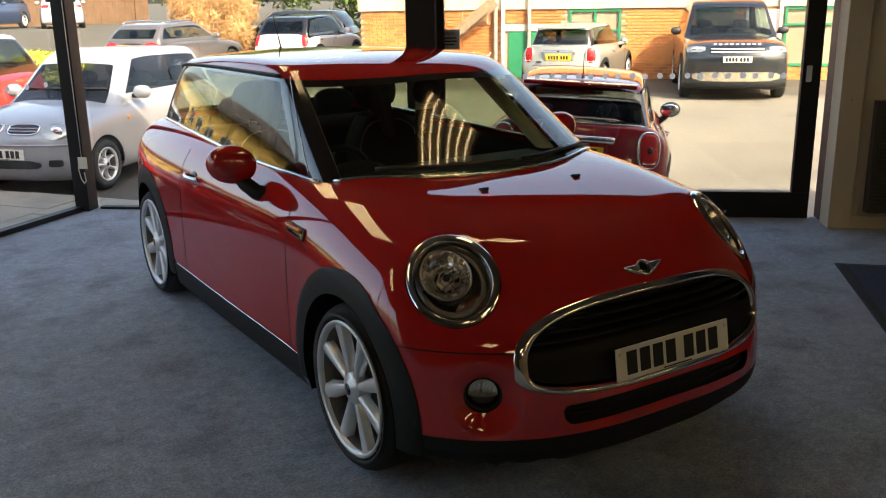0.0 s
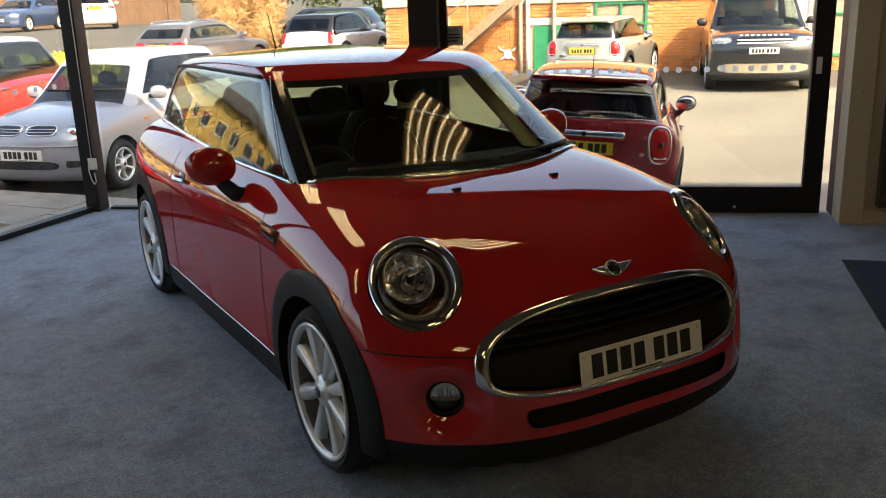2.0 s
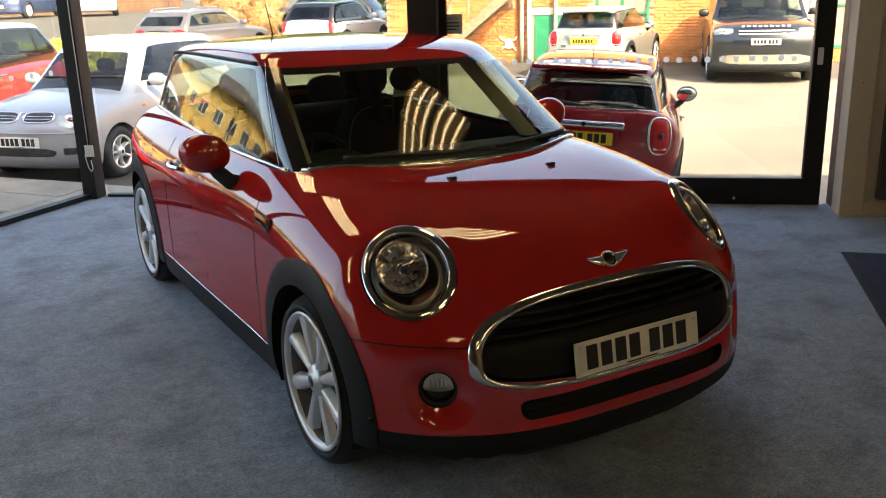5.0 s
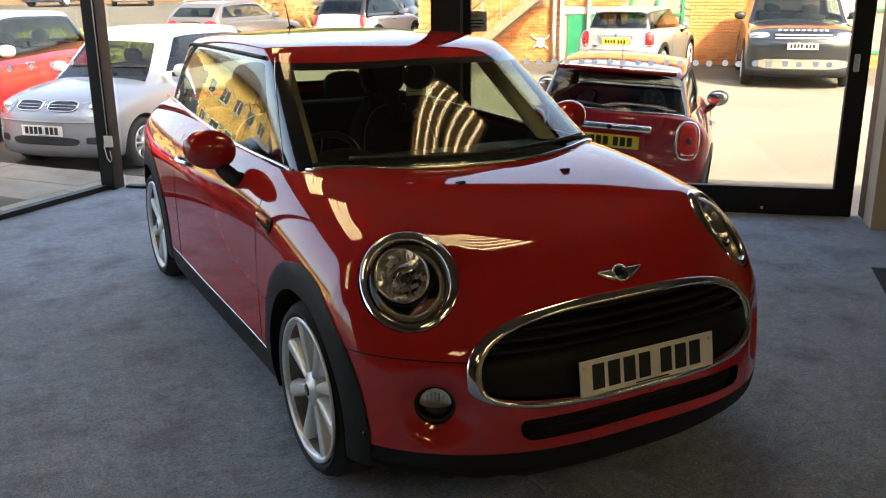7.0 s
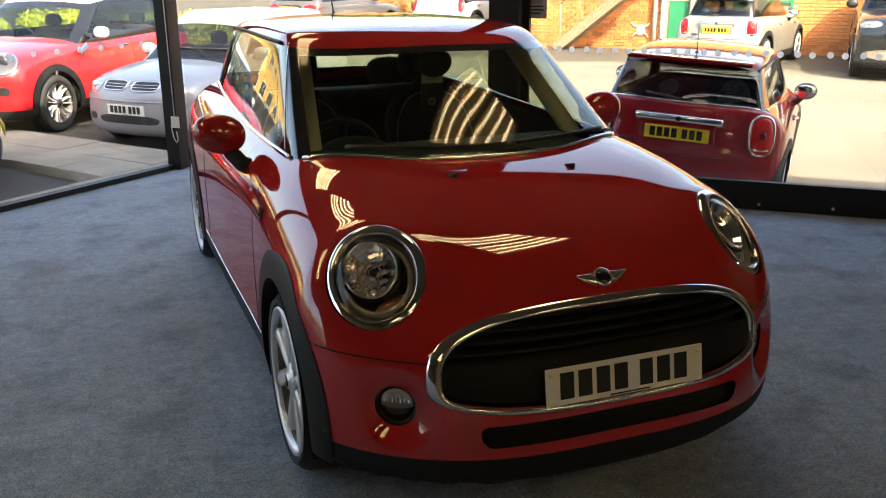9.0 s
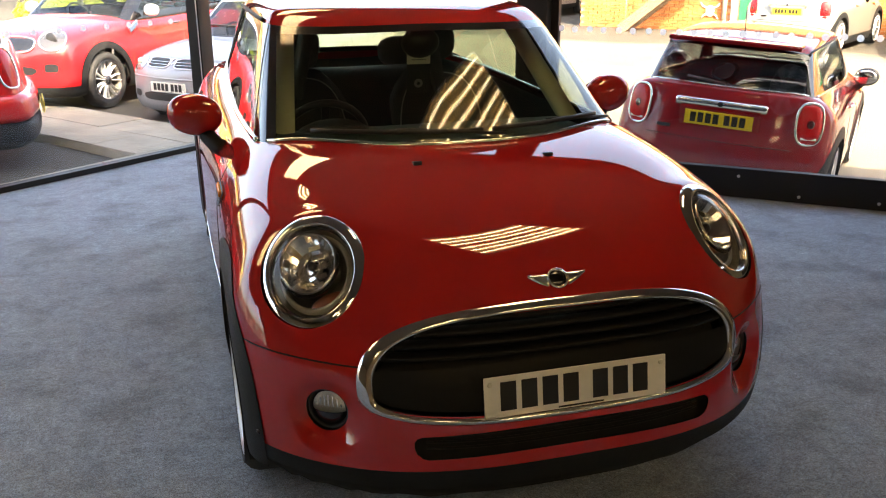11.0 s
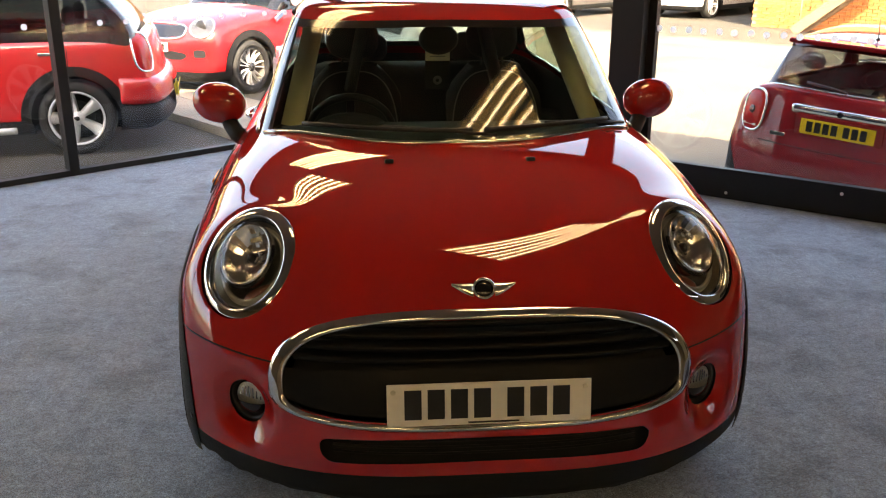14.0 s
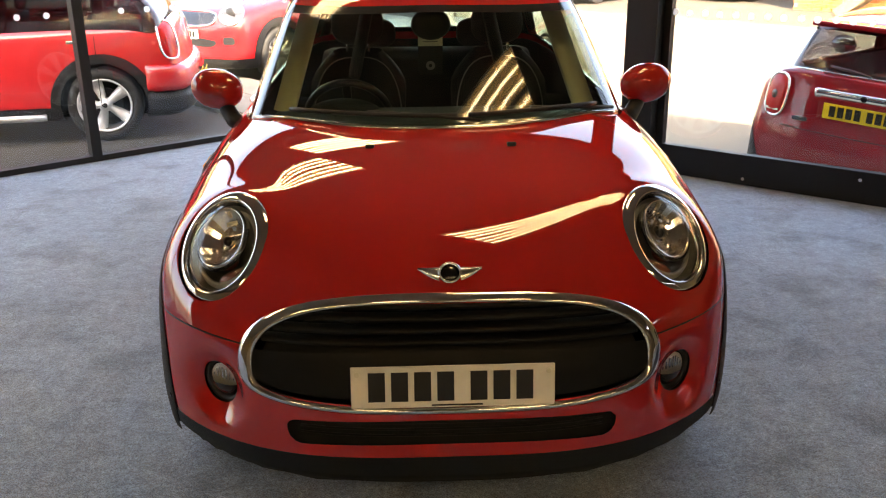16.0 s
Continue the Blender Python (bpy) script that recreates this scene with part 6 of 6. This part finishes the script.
MICRA = dict(fo=0.66, wb=2.36, ro=0.64, w=0.79, hf=0.74, hc=0.93, belt=0.92, roof=1.45, yc=0.27, yt=0.90, yr=2.52, yb=2.78, rake=0.12, bow=0.20, drop=0.04,
             R=0.275, rim=0.182, wheel="multi", splits=(1.72,), lean=0.17, side_glass="tint_glass", rear_glass="tint_glass", screen="tint_glass")
micra, bM, lM, kM = plain_car("small_hatchback", turned(-0.561, 8.057, -46.1), "silver small three-door hatchback parked outside the glass", MICRA, "silver", None, 0.028, "parked cars")
nose_kit(micra, bM, lM, MICRA, (0.555, 0.695, 0.13, 0.088, 2.6), [(-0.21, 0.715, 0.165, 0.042, "black", "grille"), (0.21, 0.715, 0.165, 0.042, "black", "grille"), (0, 0.36, 0.42, 0.050, "black", "lower_grille"), (0.56, 0.37, 0.075, 0.045, "black", "side_intake"), (-0.56, 0.37, 0.075, 0.045, "black", "side_intake")], 0.47, "grey_lamp")
for sx in (-1, 1):
    P = onto(lM, [[sx * 0.21 + 0.17 * math.copysign(abs(math.cos(t)) ** 0.6, math.cos(t)), -0.6, 0.715 + 0.047 * math.copysign(abs(math.sin(t)) ** 0.6, math.sin(t))] for t in (2 * math.pi * k / 36 for k in range(36))], (0, -1, 0))
    part("grille_ring", tube(bmesh.new(), lift(lM, P, 0.006), 0.008, 6, closed=True), "chrome", micra, smooth=True)
    for dz in (-0.014, 0.012):
        P = onto(lM, [[sx * 0.21 + q, -0.6, 0.715 + dz] for q in np.linspace(-0.15, 0.15, 12)], (0, -1, 0))
        part("grille_bar", tube(bmesh.new(), lift(lM, P, 0.006), 0.005, 6), "chrome", micra, smooth=True)
    p = onto(lM, [[sx * 0.79, 0.50, 0.72]], (1, 0, 0))[0]
    bm = bmesh.new()
    ball(bm, p, (0.012, 0.03, 0.018))
    part("side_repeater", bm, "orange", micra, smooth=True)
P = onto(lM, [[q, -0.7, 0.56] for q in np.linspace(-0.70, 0.70, 30)], (0, -1, 0))
part("bumper_strip", tube(bmesh.new(), lift(lM, P, 0.002), 0.010, 6), "silver", micra, smooth=True)
for x0, x1 in ((0.05, -0.5), (0.52, 0.05)):
    P = settle(kM, np.array([[x, 0.47 + 0.2 * (abs(x) / 0.79) ** 2.2, 0.98] for x in np.linspace(x0, x1, 10)]))
    part("wiper", tube(bmesh.new(), lift(kM, P, 0.012), 0.009, 6), "black", micra, smooth=True)
P = onto(lM, [[0.035 * math.cos(t), -0.55, 0.74 + 0.035 * math.sin(t)] for t in (2 * math.pi * k / 20 for k in range(20))], (0, -1, 0.4))
part("badge_ring", tube(bmesh.new(), lift(lM, P, 0.005), 0.006, 6, closed=True), "chrome", micra, smooth=True)

DISCO = dict(fo=0.88, wb=2.92, ro=1.0, w=0.995, hf=1.02, hc=1.20, belt=1.18, roof=1.85, yc=0.50, yt=1.25, yr=3.35, yb=3.75, rake=0.10, bow=0.25, drop=0.02,
             R=0.385, rim=0.26, wheel="five", splits=(1.75, 2.75), lean=0.15, pillar="black_gloss", mirror="black", clad=0.05)
disco, bD, lD, kD = plain_car("suv_car", turned(12.3, 9.42, -43.8), "dusty dark green large off-road car facing the showroom", DISCO, "dark_green", "dark_green", 0.04, "parked cars")
nose_kit(disco, bD, lD, DISCO, (0.76, 0.96, 0.19, 0.065, 3.5), [(0, 0.94, 0.50, 0.095, "black_gloss", "grille"), (0, 0.62, 0.62, 0.05, "black", "lower_grille"), (0, 0.46, 0.80, 0.09, "dusty", "bumper_skirt"), (0.80, 0.66, 0.05, 0.13, "black", "side_intake"), (-0.80, 0.66, 0.05, 0.13, "black", "side_intake")], 0.78, "grey_lamp")
for z in (0.91, 0.965):
    P = onto(lD, [[q, -0.85, z] for q in np.linspace(-0.48, 0.48, 20)], (0, -1, 0))
    part("grille_bar", tube(bmesh.new(), lift(lD, P, 0.010), 0.016, 6), "alloy", disco, smooth=True)
for k in range(9):
    x = -0.40 + 0.1 * k
    p = onto(lD, [[x, -0.80, 1.045]], (0, -1, 0))[0]
    part("letter_bar", boxed((-0.028, -0.012, -0.022), (0.028, 0.006, 0.022), 0.002), "alloy", disco, m=Matrix.Translation(Vector(p)))

GLA = dict(fo=0.90, wb=2.70, ro=0.83, w=0.90, hf=0.82, hc=1.02, belt=1.02, roof=1.48, yc=0.45, yt=1.25, yr=2.95, yb=3.38, rake=0.12, bow=0.25, drop=0.05,
           R=0.34, rim=0.23, wheel="multi", splits=(1.65, 2.60), lean=0.17, cslope=1.1, clad=0.04)
_d = Vector((0.766, 0.643))
_o = Vector((3.58, 20.98)) + _d * 3.5
gla, bG, lG, kG = plain_car("family_hatchback", turned(_o.x, _o.y, math.degrees(math.atan2(0.766, -0.643))), "grey family hatchback with roof rails, seen from behind", GLA, "grey", None, 0.05, "parked cars")
tail_kit(gla, bG, lG, GLA, (0.66, 0.93, 0.22, 0.085, 2.4), 0.90, True, (0.7, 1, 0.1))
for sx in (-1, 1):
    part("roof_rail", tube(bmesh.new(), [(sx * 0.60, 1.5, 1.47), (sx * 0.61, 1.6, 1.51), (sx * 0.60, 2.7, 1.50), (sx * 0.58, 2.85, 1.45)], 0.018, 6), "chrome", gla, smooth=True)

white_c, bW, lW, kW = plain_car("crossover_car", turned(10.2, 23.2, 130.0), "white crossover car with black roof, seen from behind", dict(COUNTRY, mirror="white_paint"), "white_paint", "black_gloss", 0.05, "parked cars")
tail_kit(white_c, bW, lW, COUNTRY, (0.74, 0.90, 0.085, 0.165, 3.0), 0.52, False, (0.6, 1, 0))
black_c, bB, lB, kB = plain_car("suv_car", turned(11.5 - 0.75 * 3.7, 24.2 + 0.66 * 3.7, math.degrees(math.atan2(-0.75, -0.66))), "black off-road car behind the white one", dict(DISCO, roof=1.66, belt=1.10, hc=1.12, hf=0.95, R=0.36, rim=0.24), "navy", None, 0.06, "parked cars")
tail_kit(black_c, bB, lB, DISCO, (0.70, 1.0, 0.2, 0.05, 3.0), 0.85)
far_c, bF, lF, kF = plain_car("family_hatchback", turned(6.0, 42.8, 170.5), "silver hatchback parked far off by the fence", dict(GLA, clad=0.0), "silver", None, 0.06, "parked cars")
tail_kit(far_c, bF, lF, GLA, (0.66, 0.93, 0.16, 0.085, 2.4), 0.90)
blue_c, bC, lC, kC = plain_car("family_hatchback", turned(2.2, 41.5, -35.0), "dark blue hatchback parked far off by the fence", dict(GLA, clad=0.0), "blue", None, 0.06, "parked cars")
nose_kit(blue_c, bC, lC, GLA, (0.66, 0.72, 0.17, 0.08, 2.4), [(0, 0.68, 0.36, 0.06, "black", "grille"), (0, 0.42, 0.5, 0.06, "black", "lower_grille")], 0.52)
# ---- outside: ground, paving, walls ----
gx = np.concatenate([[-900, -120, -30, -6], np.arange(-2, 11.3, 0.35), [14, 30, 120, 900]])
gy = np.concatenate([[-900, -120, -30, -6], np.arange(-2, 11.6, 0.35), [14, 20], np.arange(26, 41, 1.5), [60, 120, 900]])
GX, GY = np.meshgrid(gx, gy, indexing="ij")
gi = np.arange(GX.size).reshape(GX.shape)
gv = np.stack([GX.ravel(), GY.ravel(), yard(GX.ravel(), GY.ravel())], 1)
gq = np.stack([gi[:-1, :-1].ravel(), gi[1:, :-1].ravel(), gi[1:, 1:].ravel(), gi[:-1, 1:].ravel()], 1)
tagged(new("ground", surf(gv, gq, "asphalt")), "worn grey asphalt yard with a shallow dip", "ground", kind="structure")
solo("plinth", slab_poly([(room[0][0], room[0][1]), (pl.x, pl.y), (-7.2, -8.0), (9.0, -8.0), (pr2.x, pr2.y), (pr.x, pr.y)], GROUND - 0.4, -0.062), "concrete", "concrete base under the showroom floor", "plinth", kind="structure")
SLAB = -0.17


def paving(name, m, x0, x1, y0, y1, nx, ny, label):
    """Separate flagstones on a bed, with a kerb edge."""
    ob = tagged(new(name, mesh_of(boxed((x0, y0, GROUND - 0.3), (x1, y1, SLAB - 0.012)), "kerb")), label, "pavement", kind="structure")
    ob.matrix_world = m
    dx, dy = (x1 - x0) / nx, (y1 - y0) / ny
    me = mesh_of(boxed((-dx / 2 + 0.005, -dy / 2 + 0.005, -0.03), (dx / 2 - 0.005, dy / 2 - 0.005, 0.0), 0.006), "slab")
    for i in range(nx):
        for j in range(ny):
            part("flagstone", me, None, ob, m=pose(x0 + dx * (i + 0.5), y0 + dy * (j + 0.5), SLAB + random.uniform(-0.004, 0.003), random.uniform(-0.4, 0.4), random.uniform(-0.4, 0.4)))
    return ob


paving("pavement_path", LW, -1.05, 0.09, 0.92, 4.5, 2, 5, "worn pale flagstone path from the corner")
paving("pavement_strip", LW, -1.05, 8.2, 0.10, 0.90, 12, 1, "pale flagstone strip below the window")
paving("pavement_side", RW, -0.05, 2.9, 0.10, 0.50, 4, 1, "pale flagstone strip below the door")


# brick building across the yard
BN = Vector((0.72, 0.694, 0)).normalized()
BD = Vector((BN.y, -BN.x, 0))
BW = Matrix(((BD.x, BN.x, 0, BN.x * 19.3), (BD.y, BN.y, 0, BN.y * 19.3), (0, 0, 1, 0), (0, 0, 0, 1)))   # (along, away, up)
HOLES = ((-3.40, -2.60, GROUND, 0.98), (-1.85, -0.60, -0.08, 1.36), (3.12, 4.6, 0.0, 1.36), (1.2, 2.0, 0.1, 1.36))


def in_hole(a0, a1, z0, z1):
    return any(a1 > h[0] and a0 < h[1] and z1 > h[2] and z0 < h[3] for h in HOLES)


brick_house = thing("brick_building", label="low orange brick building with green doors and concrete band", category="building")
part("mortar_wall", boxed((-7.2, 0.02, GROUND), (14, 0.35, 1.36), m=BW), "mortar", brick_house)
part("concrete_band", boxed((-7.25, -0.06, 1.36), (14.05, 0.40, 2.05), 0.01, BW), "concrete", brick_house)
part("upper_wall", boxed((-7.2, 0.0, 2.05), (14.0, 0.35, 3.4), m=BW), "brick", brick_house)
part("flat_roof", boxed((-7.4, -0.25, 3.4), (14.2, 9.0, 3.55), 0.02, BW), "slate", brick_house)
part("end_wall", boxed((-7.2, 0.35, GROUND), (-6.9, 9.0, 1.36), m=BW), "brick", brick_house)
me_brick = mesh_of(boxed((-0.1065, -0.012, -0.0315), (0.1065, 0.03, 0.0315), 0.0), "brick")
rows_n = int((1.36 - GROUND) / 0.075)
verts, faces = [], []
count = 0
for r in range(rows_n):
    z = GROUND + 0.0375 + r * 0.075
    for k in range(96):
        a = -7.1 + k * 0.225 + (0.1125 if r % 2 else 0)
        if a > 13.9 or in_hole(a - 0.10, a + 0.10, z - 0.03, z + 0.03):
            continue
        push = random.uniform(-0.004, 0.004)
        if -0.55 < a < 3.05 and z > 0.05 and count < 280:
            part("brick", me_brick, None, brick_house, m=BW @ pose(a, push, z))
            count += 1
            continue
        b0 = len(verts)
        for dx in (-0.1065, 0.1065):
            for dy in (-0.012, 0.03):
                for dz in (-0.0315, 0.0315):
                    verts.append(tuple(BW @ Vector((a + dx, push + dy, z + dz))))
        faces += [tuple(b0 + q for q in f) for f in ((0, 1, 3, 2), (4, 6, 7, 5), (0, 4, 5, 1), (2, 3, 7, 6), (1, 5, 7, 3), (0, 2, 6, 4))]
me = bpy.data.meshes.new("bricks")
me.from_pydata(verts, [], faces)
me.materials.append(M["brick"])
part("brickwork", me, None, brick_house)["kind"] = "stuff"


def green_window(a0, a1, z0, z1, mullions, transom):
    w = part("window_frame", boxed((a0, -0.03, z0), (a1, 0.03, z0 + 0.07), 0.004, BW), "green", brick_house, "green painted window frame")
    part("top_rail", boxed((a0, -0.03, z1 - 0.07), (a1, 0.03, z1), 0.004, BW), "green", w)
    for x in (a0, *mullions, a1 - 0.06):
        part("mullion", boxed((x, -0.032, z0 + 0.07), (x + 0.06, 0.028, z1 - 0.07), 0.004, BW), "green", w)
    if transom:
        part("transom", boxed((a0 + 0.06, -0.028, transom), (a1 - 0.06, 0.024, transom + 0.05), 0.004, BW), "green", w)
    part("pane", boxed((a0 + 0.05, 0.0, z0 + 0.05), (a1 - 0.05, 0.006, z1 - 0.05), m=BW), "shop_glass", w)
    n = int((a1 - a0 - 0.1) / 0.105)
    for k in range(n):
        x = a0 + 0.09 + k * 0.105
        part("blind_slat", boxed((x, 0.06, z0 + 0.03), (x + 0.062, 0.075, z1 - 0.03), 0.0, BW), "white", w)
    part("dark_room", boxed((a0, 0.30, z0), (a1, 0.33, z1), m=BW), "void", w)


green_window(-1.85, -0.60, -0.08, 1.36, (-1.25,), 0.82)
green_window(3.12, 4.6, 0.0, 1.36, (3.80,), 0.93)
green_window(1.2, 2.0, 0.1, 1.36, (), 0.9)
gd = part("green_door", boxed((-3.34, -0.02, GROUND + 0.02), (-2.64, 0.03, 0.82), 0.006, BW), "green", brick_house, "plain green painted door")
part("door_lintel", boxed((-3.46, -0.03, 0.84), (-2.0, 0.05, 1.0), 0.008, BW), "cream", brick_house, "cream painted lintel")
part("white_panel", boxed((2.25, -0.05, 0.62), (2.98, 0.0, 1.30), 0.01, BW), "white", brick_house)
for a, r, mat in ((-3.66, 0.055, "pipe"), (-3.47, 0.05, "white"), (-2.82, 0.05, "pipe"), (3.02, 0.04, "white")):
    part("drainpipe", tube(bmesh.new(), [BW @ Vector((a, -0.10, z)) for z in (GROUND, 0.4, 1.2, 1.95)], r, 10), mat, brick_house, smooth=True)

bm = bmesh.new()
ball(bm, (0, 0, 0), (0.10, 0.03, 0.13), 16, 10)
for sx in (-1, 1):
    tube(bm, [(sx * 0.06, 0, 0.07), (sx * 0.17, -0.01, 0.11), (sx * 0.22, -0.01, 0.19)], 0.025, 6, r1=0.012)
    tube(bm, [(sx * 0.06, 0, -0.06), (sx * 0.15, -0.01, -0.10), (sx * 0.19, -0.01, -0.17)], 0.022, 6, r1=0.012)
solo("wall_ornament", bm, "white", "small white painted ornament on the brick wall", "ornament", m=BW @ pose(-4.0, -0.03, 0.15), smooth=True)
vent = part("air_vent", boxed((-4.16, -0.03, 1.0), (-3.78, 0.0, 1.22), 0.004, BW), "pipe", brick_house, "pale cast air vent")
for k in range(5):
    part("vent_bar", boxed((-4.14 + 0.075 * k, -0.04, 1.02), (-4.10 + 0.075 * k, -0.028, 1.20), 0.0, BW), "brick", vent)

# outside stair against the brick wall
st_ = thing("outside_stair", label="rusty metal outside stair rising along the brick wall", category="stair")
for off in (-0.35, -0.95):
    part("stringer", boxed((-0.11, -0.02, 0), (0.11, 0.02, 2.9), 0.004, BW @ pose(-5.85, off, -0.28) @ Matrix.Rotation(radians(51), 4, "Y")), "rust", st_)
for k in range(9):
    part("tread", boxed((-0.12, -0.95, -0.012), (0.12, -0.35, 0.012), 0.003, BW @ pose(-5.72 + 0.235 * k, 0, -0.12 + 0.19 * k)), "rust", st_)
    if k % 2 == 0:
        part("baluster", tube(bmesh.new(), [BW @ Vector((-5.72 + 0.235 * k, -0.95, -0.12 + 0.19 * k)), BW @ Vector((-5.72 + 0.235 * k, -0.95, 0.78 + 0.19 * k))], 0.014, 6), "pipe", st_, smooth=True)
part("handrail", tube(bmesh.new(), [BW @ Vector((-5.72, -0.95, 0.78)), BW @ Vector((-3.84, -0.95, 2.30))], 0.022, 8), "pipe", st_, smooth=True)

# ochre block of flats beyond the cars on the left, with white windows
flats = thing("apartment_building", pose(-14.0, 61.7, 0, 0, 0, 55), "long ochre brick block with white windows and dark eaves", "building")
part("wall", boxed((-32, 0, GROUND), (9.5, 8, 6.2)), "render_wall", flats)
part("roof_slab", boxed((-32.6, -0.55, 6.2), (10.1, 8.5, 6.55), 0.03), "slate", flats)
roof_bm = bmesh.new()
for x in (-32.5, 10.0):
    for y, z in ((-0.5, 6.56), (4.0, 8.2), (8.4, 6.56)):
        roof_bm.verts.new((x, y, z))
rv = list(roof_bm.verts)
for f in ((0, 1, 4, 3), (1, 2, 5, 4), (0, 2, 1), (3, 4, 5), (0, 3, 5, 2)):
    roof_bm.faces.new([rv[i] for i in f])
bmesh.ops.recalc_face_normals(roof_bm, faces=roof_bm.faces)
part("roof", roof_bm, "slate", flats)
for fl in range(2):
    for k in range(15):
        x, z = -31.1 + 2.75 * k, 0.75 + 2.75 * fl
        w = part("window", boxed((-0.75, -0.03, -0.62), (0.75, 0.05, 0.62), 0.01), "white", flats, m=pose(x, 0, z + 0.62))
        for sx in (-1, 1):
            part("pane", boxed((sx * 0.36 - 0.31, -0.036, -0.52), (sx * 0.36 + 0.31, -0.030, 0.52)), "window_dark", w)
        part("sill", boxed((-0.85, -0.12, -0.70), (0.85, 0.0, -0.62), 0.01), "concrete", w)
for x in (-20.0, -9.0, 2.0):
    part("downpipe", tube(bmesh.new(), [(x, -0.08, GROUND), (x, -0.08, 6.2)], 0.05, 8), "void", flats, smooth=True)

# fence, hedge, bush and ivy behind the far cars
fence = thing("timber_fence", pose(4.0, 47.0, yard(4.0, 47.0), 0, 0, -4), "tall brown timber fence with posts", "fence")
for k in range(70):
    part("board", boxed((-14 + 0.30 * k, -0.02, 0), (-14 + 0.30 * k + 0.285, 0.02, 3.0 + random.uniform(-0.02, 0.02)), 0.0), "fence", fence)
for k in range(8):
    part("post", boxed((-14 + 2.9 * k, -0.14, 0), (-13.85 + 2.9 * k, -0.02, 3.1), 0.01), "fence", fence)


def foliage(name, centre, size, count, leaf, mat, label, category, twig=None, group=""):
    """Many small leaves through an uneven clump, on a few stems."""
    rnd = np.random.RandomState(int(centre[0] * 7 + centre[1] * 3 + 500))
    ob = thing(name, pose(centre[0], centre[1], yard(centre[0], centre[1])), label, category, group)
    blobs = [(np.array([rnd.uniform(-1, 1) * size[0] * 0.7, rnd.uniform(-1, 1) * size[1] * 0.6, size[2] * rnd.uniform(0.3, 0.85)]), rnd.uniform(0.3, 0.55)) for _ in range(16)]
    C = np.array([b[0] for b in blobs])
    pick = rnd.randint(len(blobs), size=count)
    rad = np.array([b[1] for b in blobs])[pick]
    d = rnd.normal(size=(count, 3))
    d /= np.linalg.norm(d, axis=1)[:, None]
    p = C[pick] + d * (rad * rnd.uniform(0.55, 1.0, count))[:, None] * np.array([min(size[0], size[2]), min(size[1], size[2]), size[2] * 0.7])
    p[:, 2] = np.maximum(p[:, 2], 0.03)
    u = rnd.normal(size=(count, 3))
    u /= np.linalg.norm(u, axis=1)[:, None]
    v = np.cross(u, d)
    v /= np.linalg.norm(v, axis=1)[:, None] + 1e-9
    s = (leaf * rnd.uniform(0.6, 1.4, count))[:, None]
    v = v * s * (0.06 if twig else 0.5)
    vs = np.stack([p - u * s, p + v, p + u * s, p - v], 1).reshape(-1, 3).tolist()
    fs = np.arange(count * 4).reshape(-1, 4).tolist()
    me = bpy.data.meshes.new("leaves")
    me.from_pydata(vs, [], fs)
    me.materials.append(M[mat])
    part("crown", me, None, ob)
    bm = bmesh.new()
    for k in range(7):
        c, r = blobs[k]
        tube(bm, [(c[0] * 0.2, c[1] * 0.2, 0), (c[0] * 0.6, c[1] * 0.6, c[2] * 0.5), tuple(c)], 0.035, 6, r1=0.008)
    part("trunk", bm, "bark", ob)
    return ob


foliage("hedge", (0.7, 18.6), (1.8, 0.8, 1.0), 9000, 0.055, "yellow_leaf", "sunlit yellow-green clipped hedge behind the cars", "hedge")
foliage("hedge", (-2.9, 19.3), (2.2, 0.8, 1.0), 8000, 0.055, "yellow_leaf", "sunlit yellow-green clipped hedge behind the cars", "hedge")
foliage("dry_bush", (7.4, 25.6), (1.5, 1.3, 2.5), 14000, 0.16, "dry", "large bare orange-brown twiggy bush", "bush", twig=True)
foliage("ivy_bank", (12.5, 36.5), (4.5, 1.5, 3.6), 12000, 0.12, "leaf", "dark green ivy bank behind the cars", "bush")
foliage("ivy_bank", (19.0, 33.5), (4.0, 1.5, 3.4), 9000, 0.12, "leaf", "dark green ivy bank behind the cars", "bush")
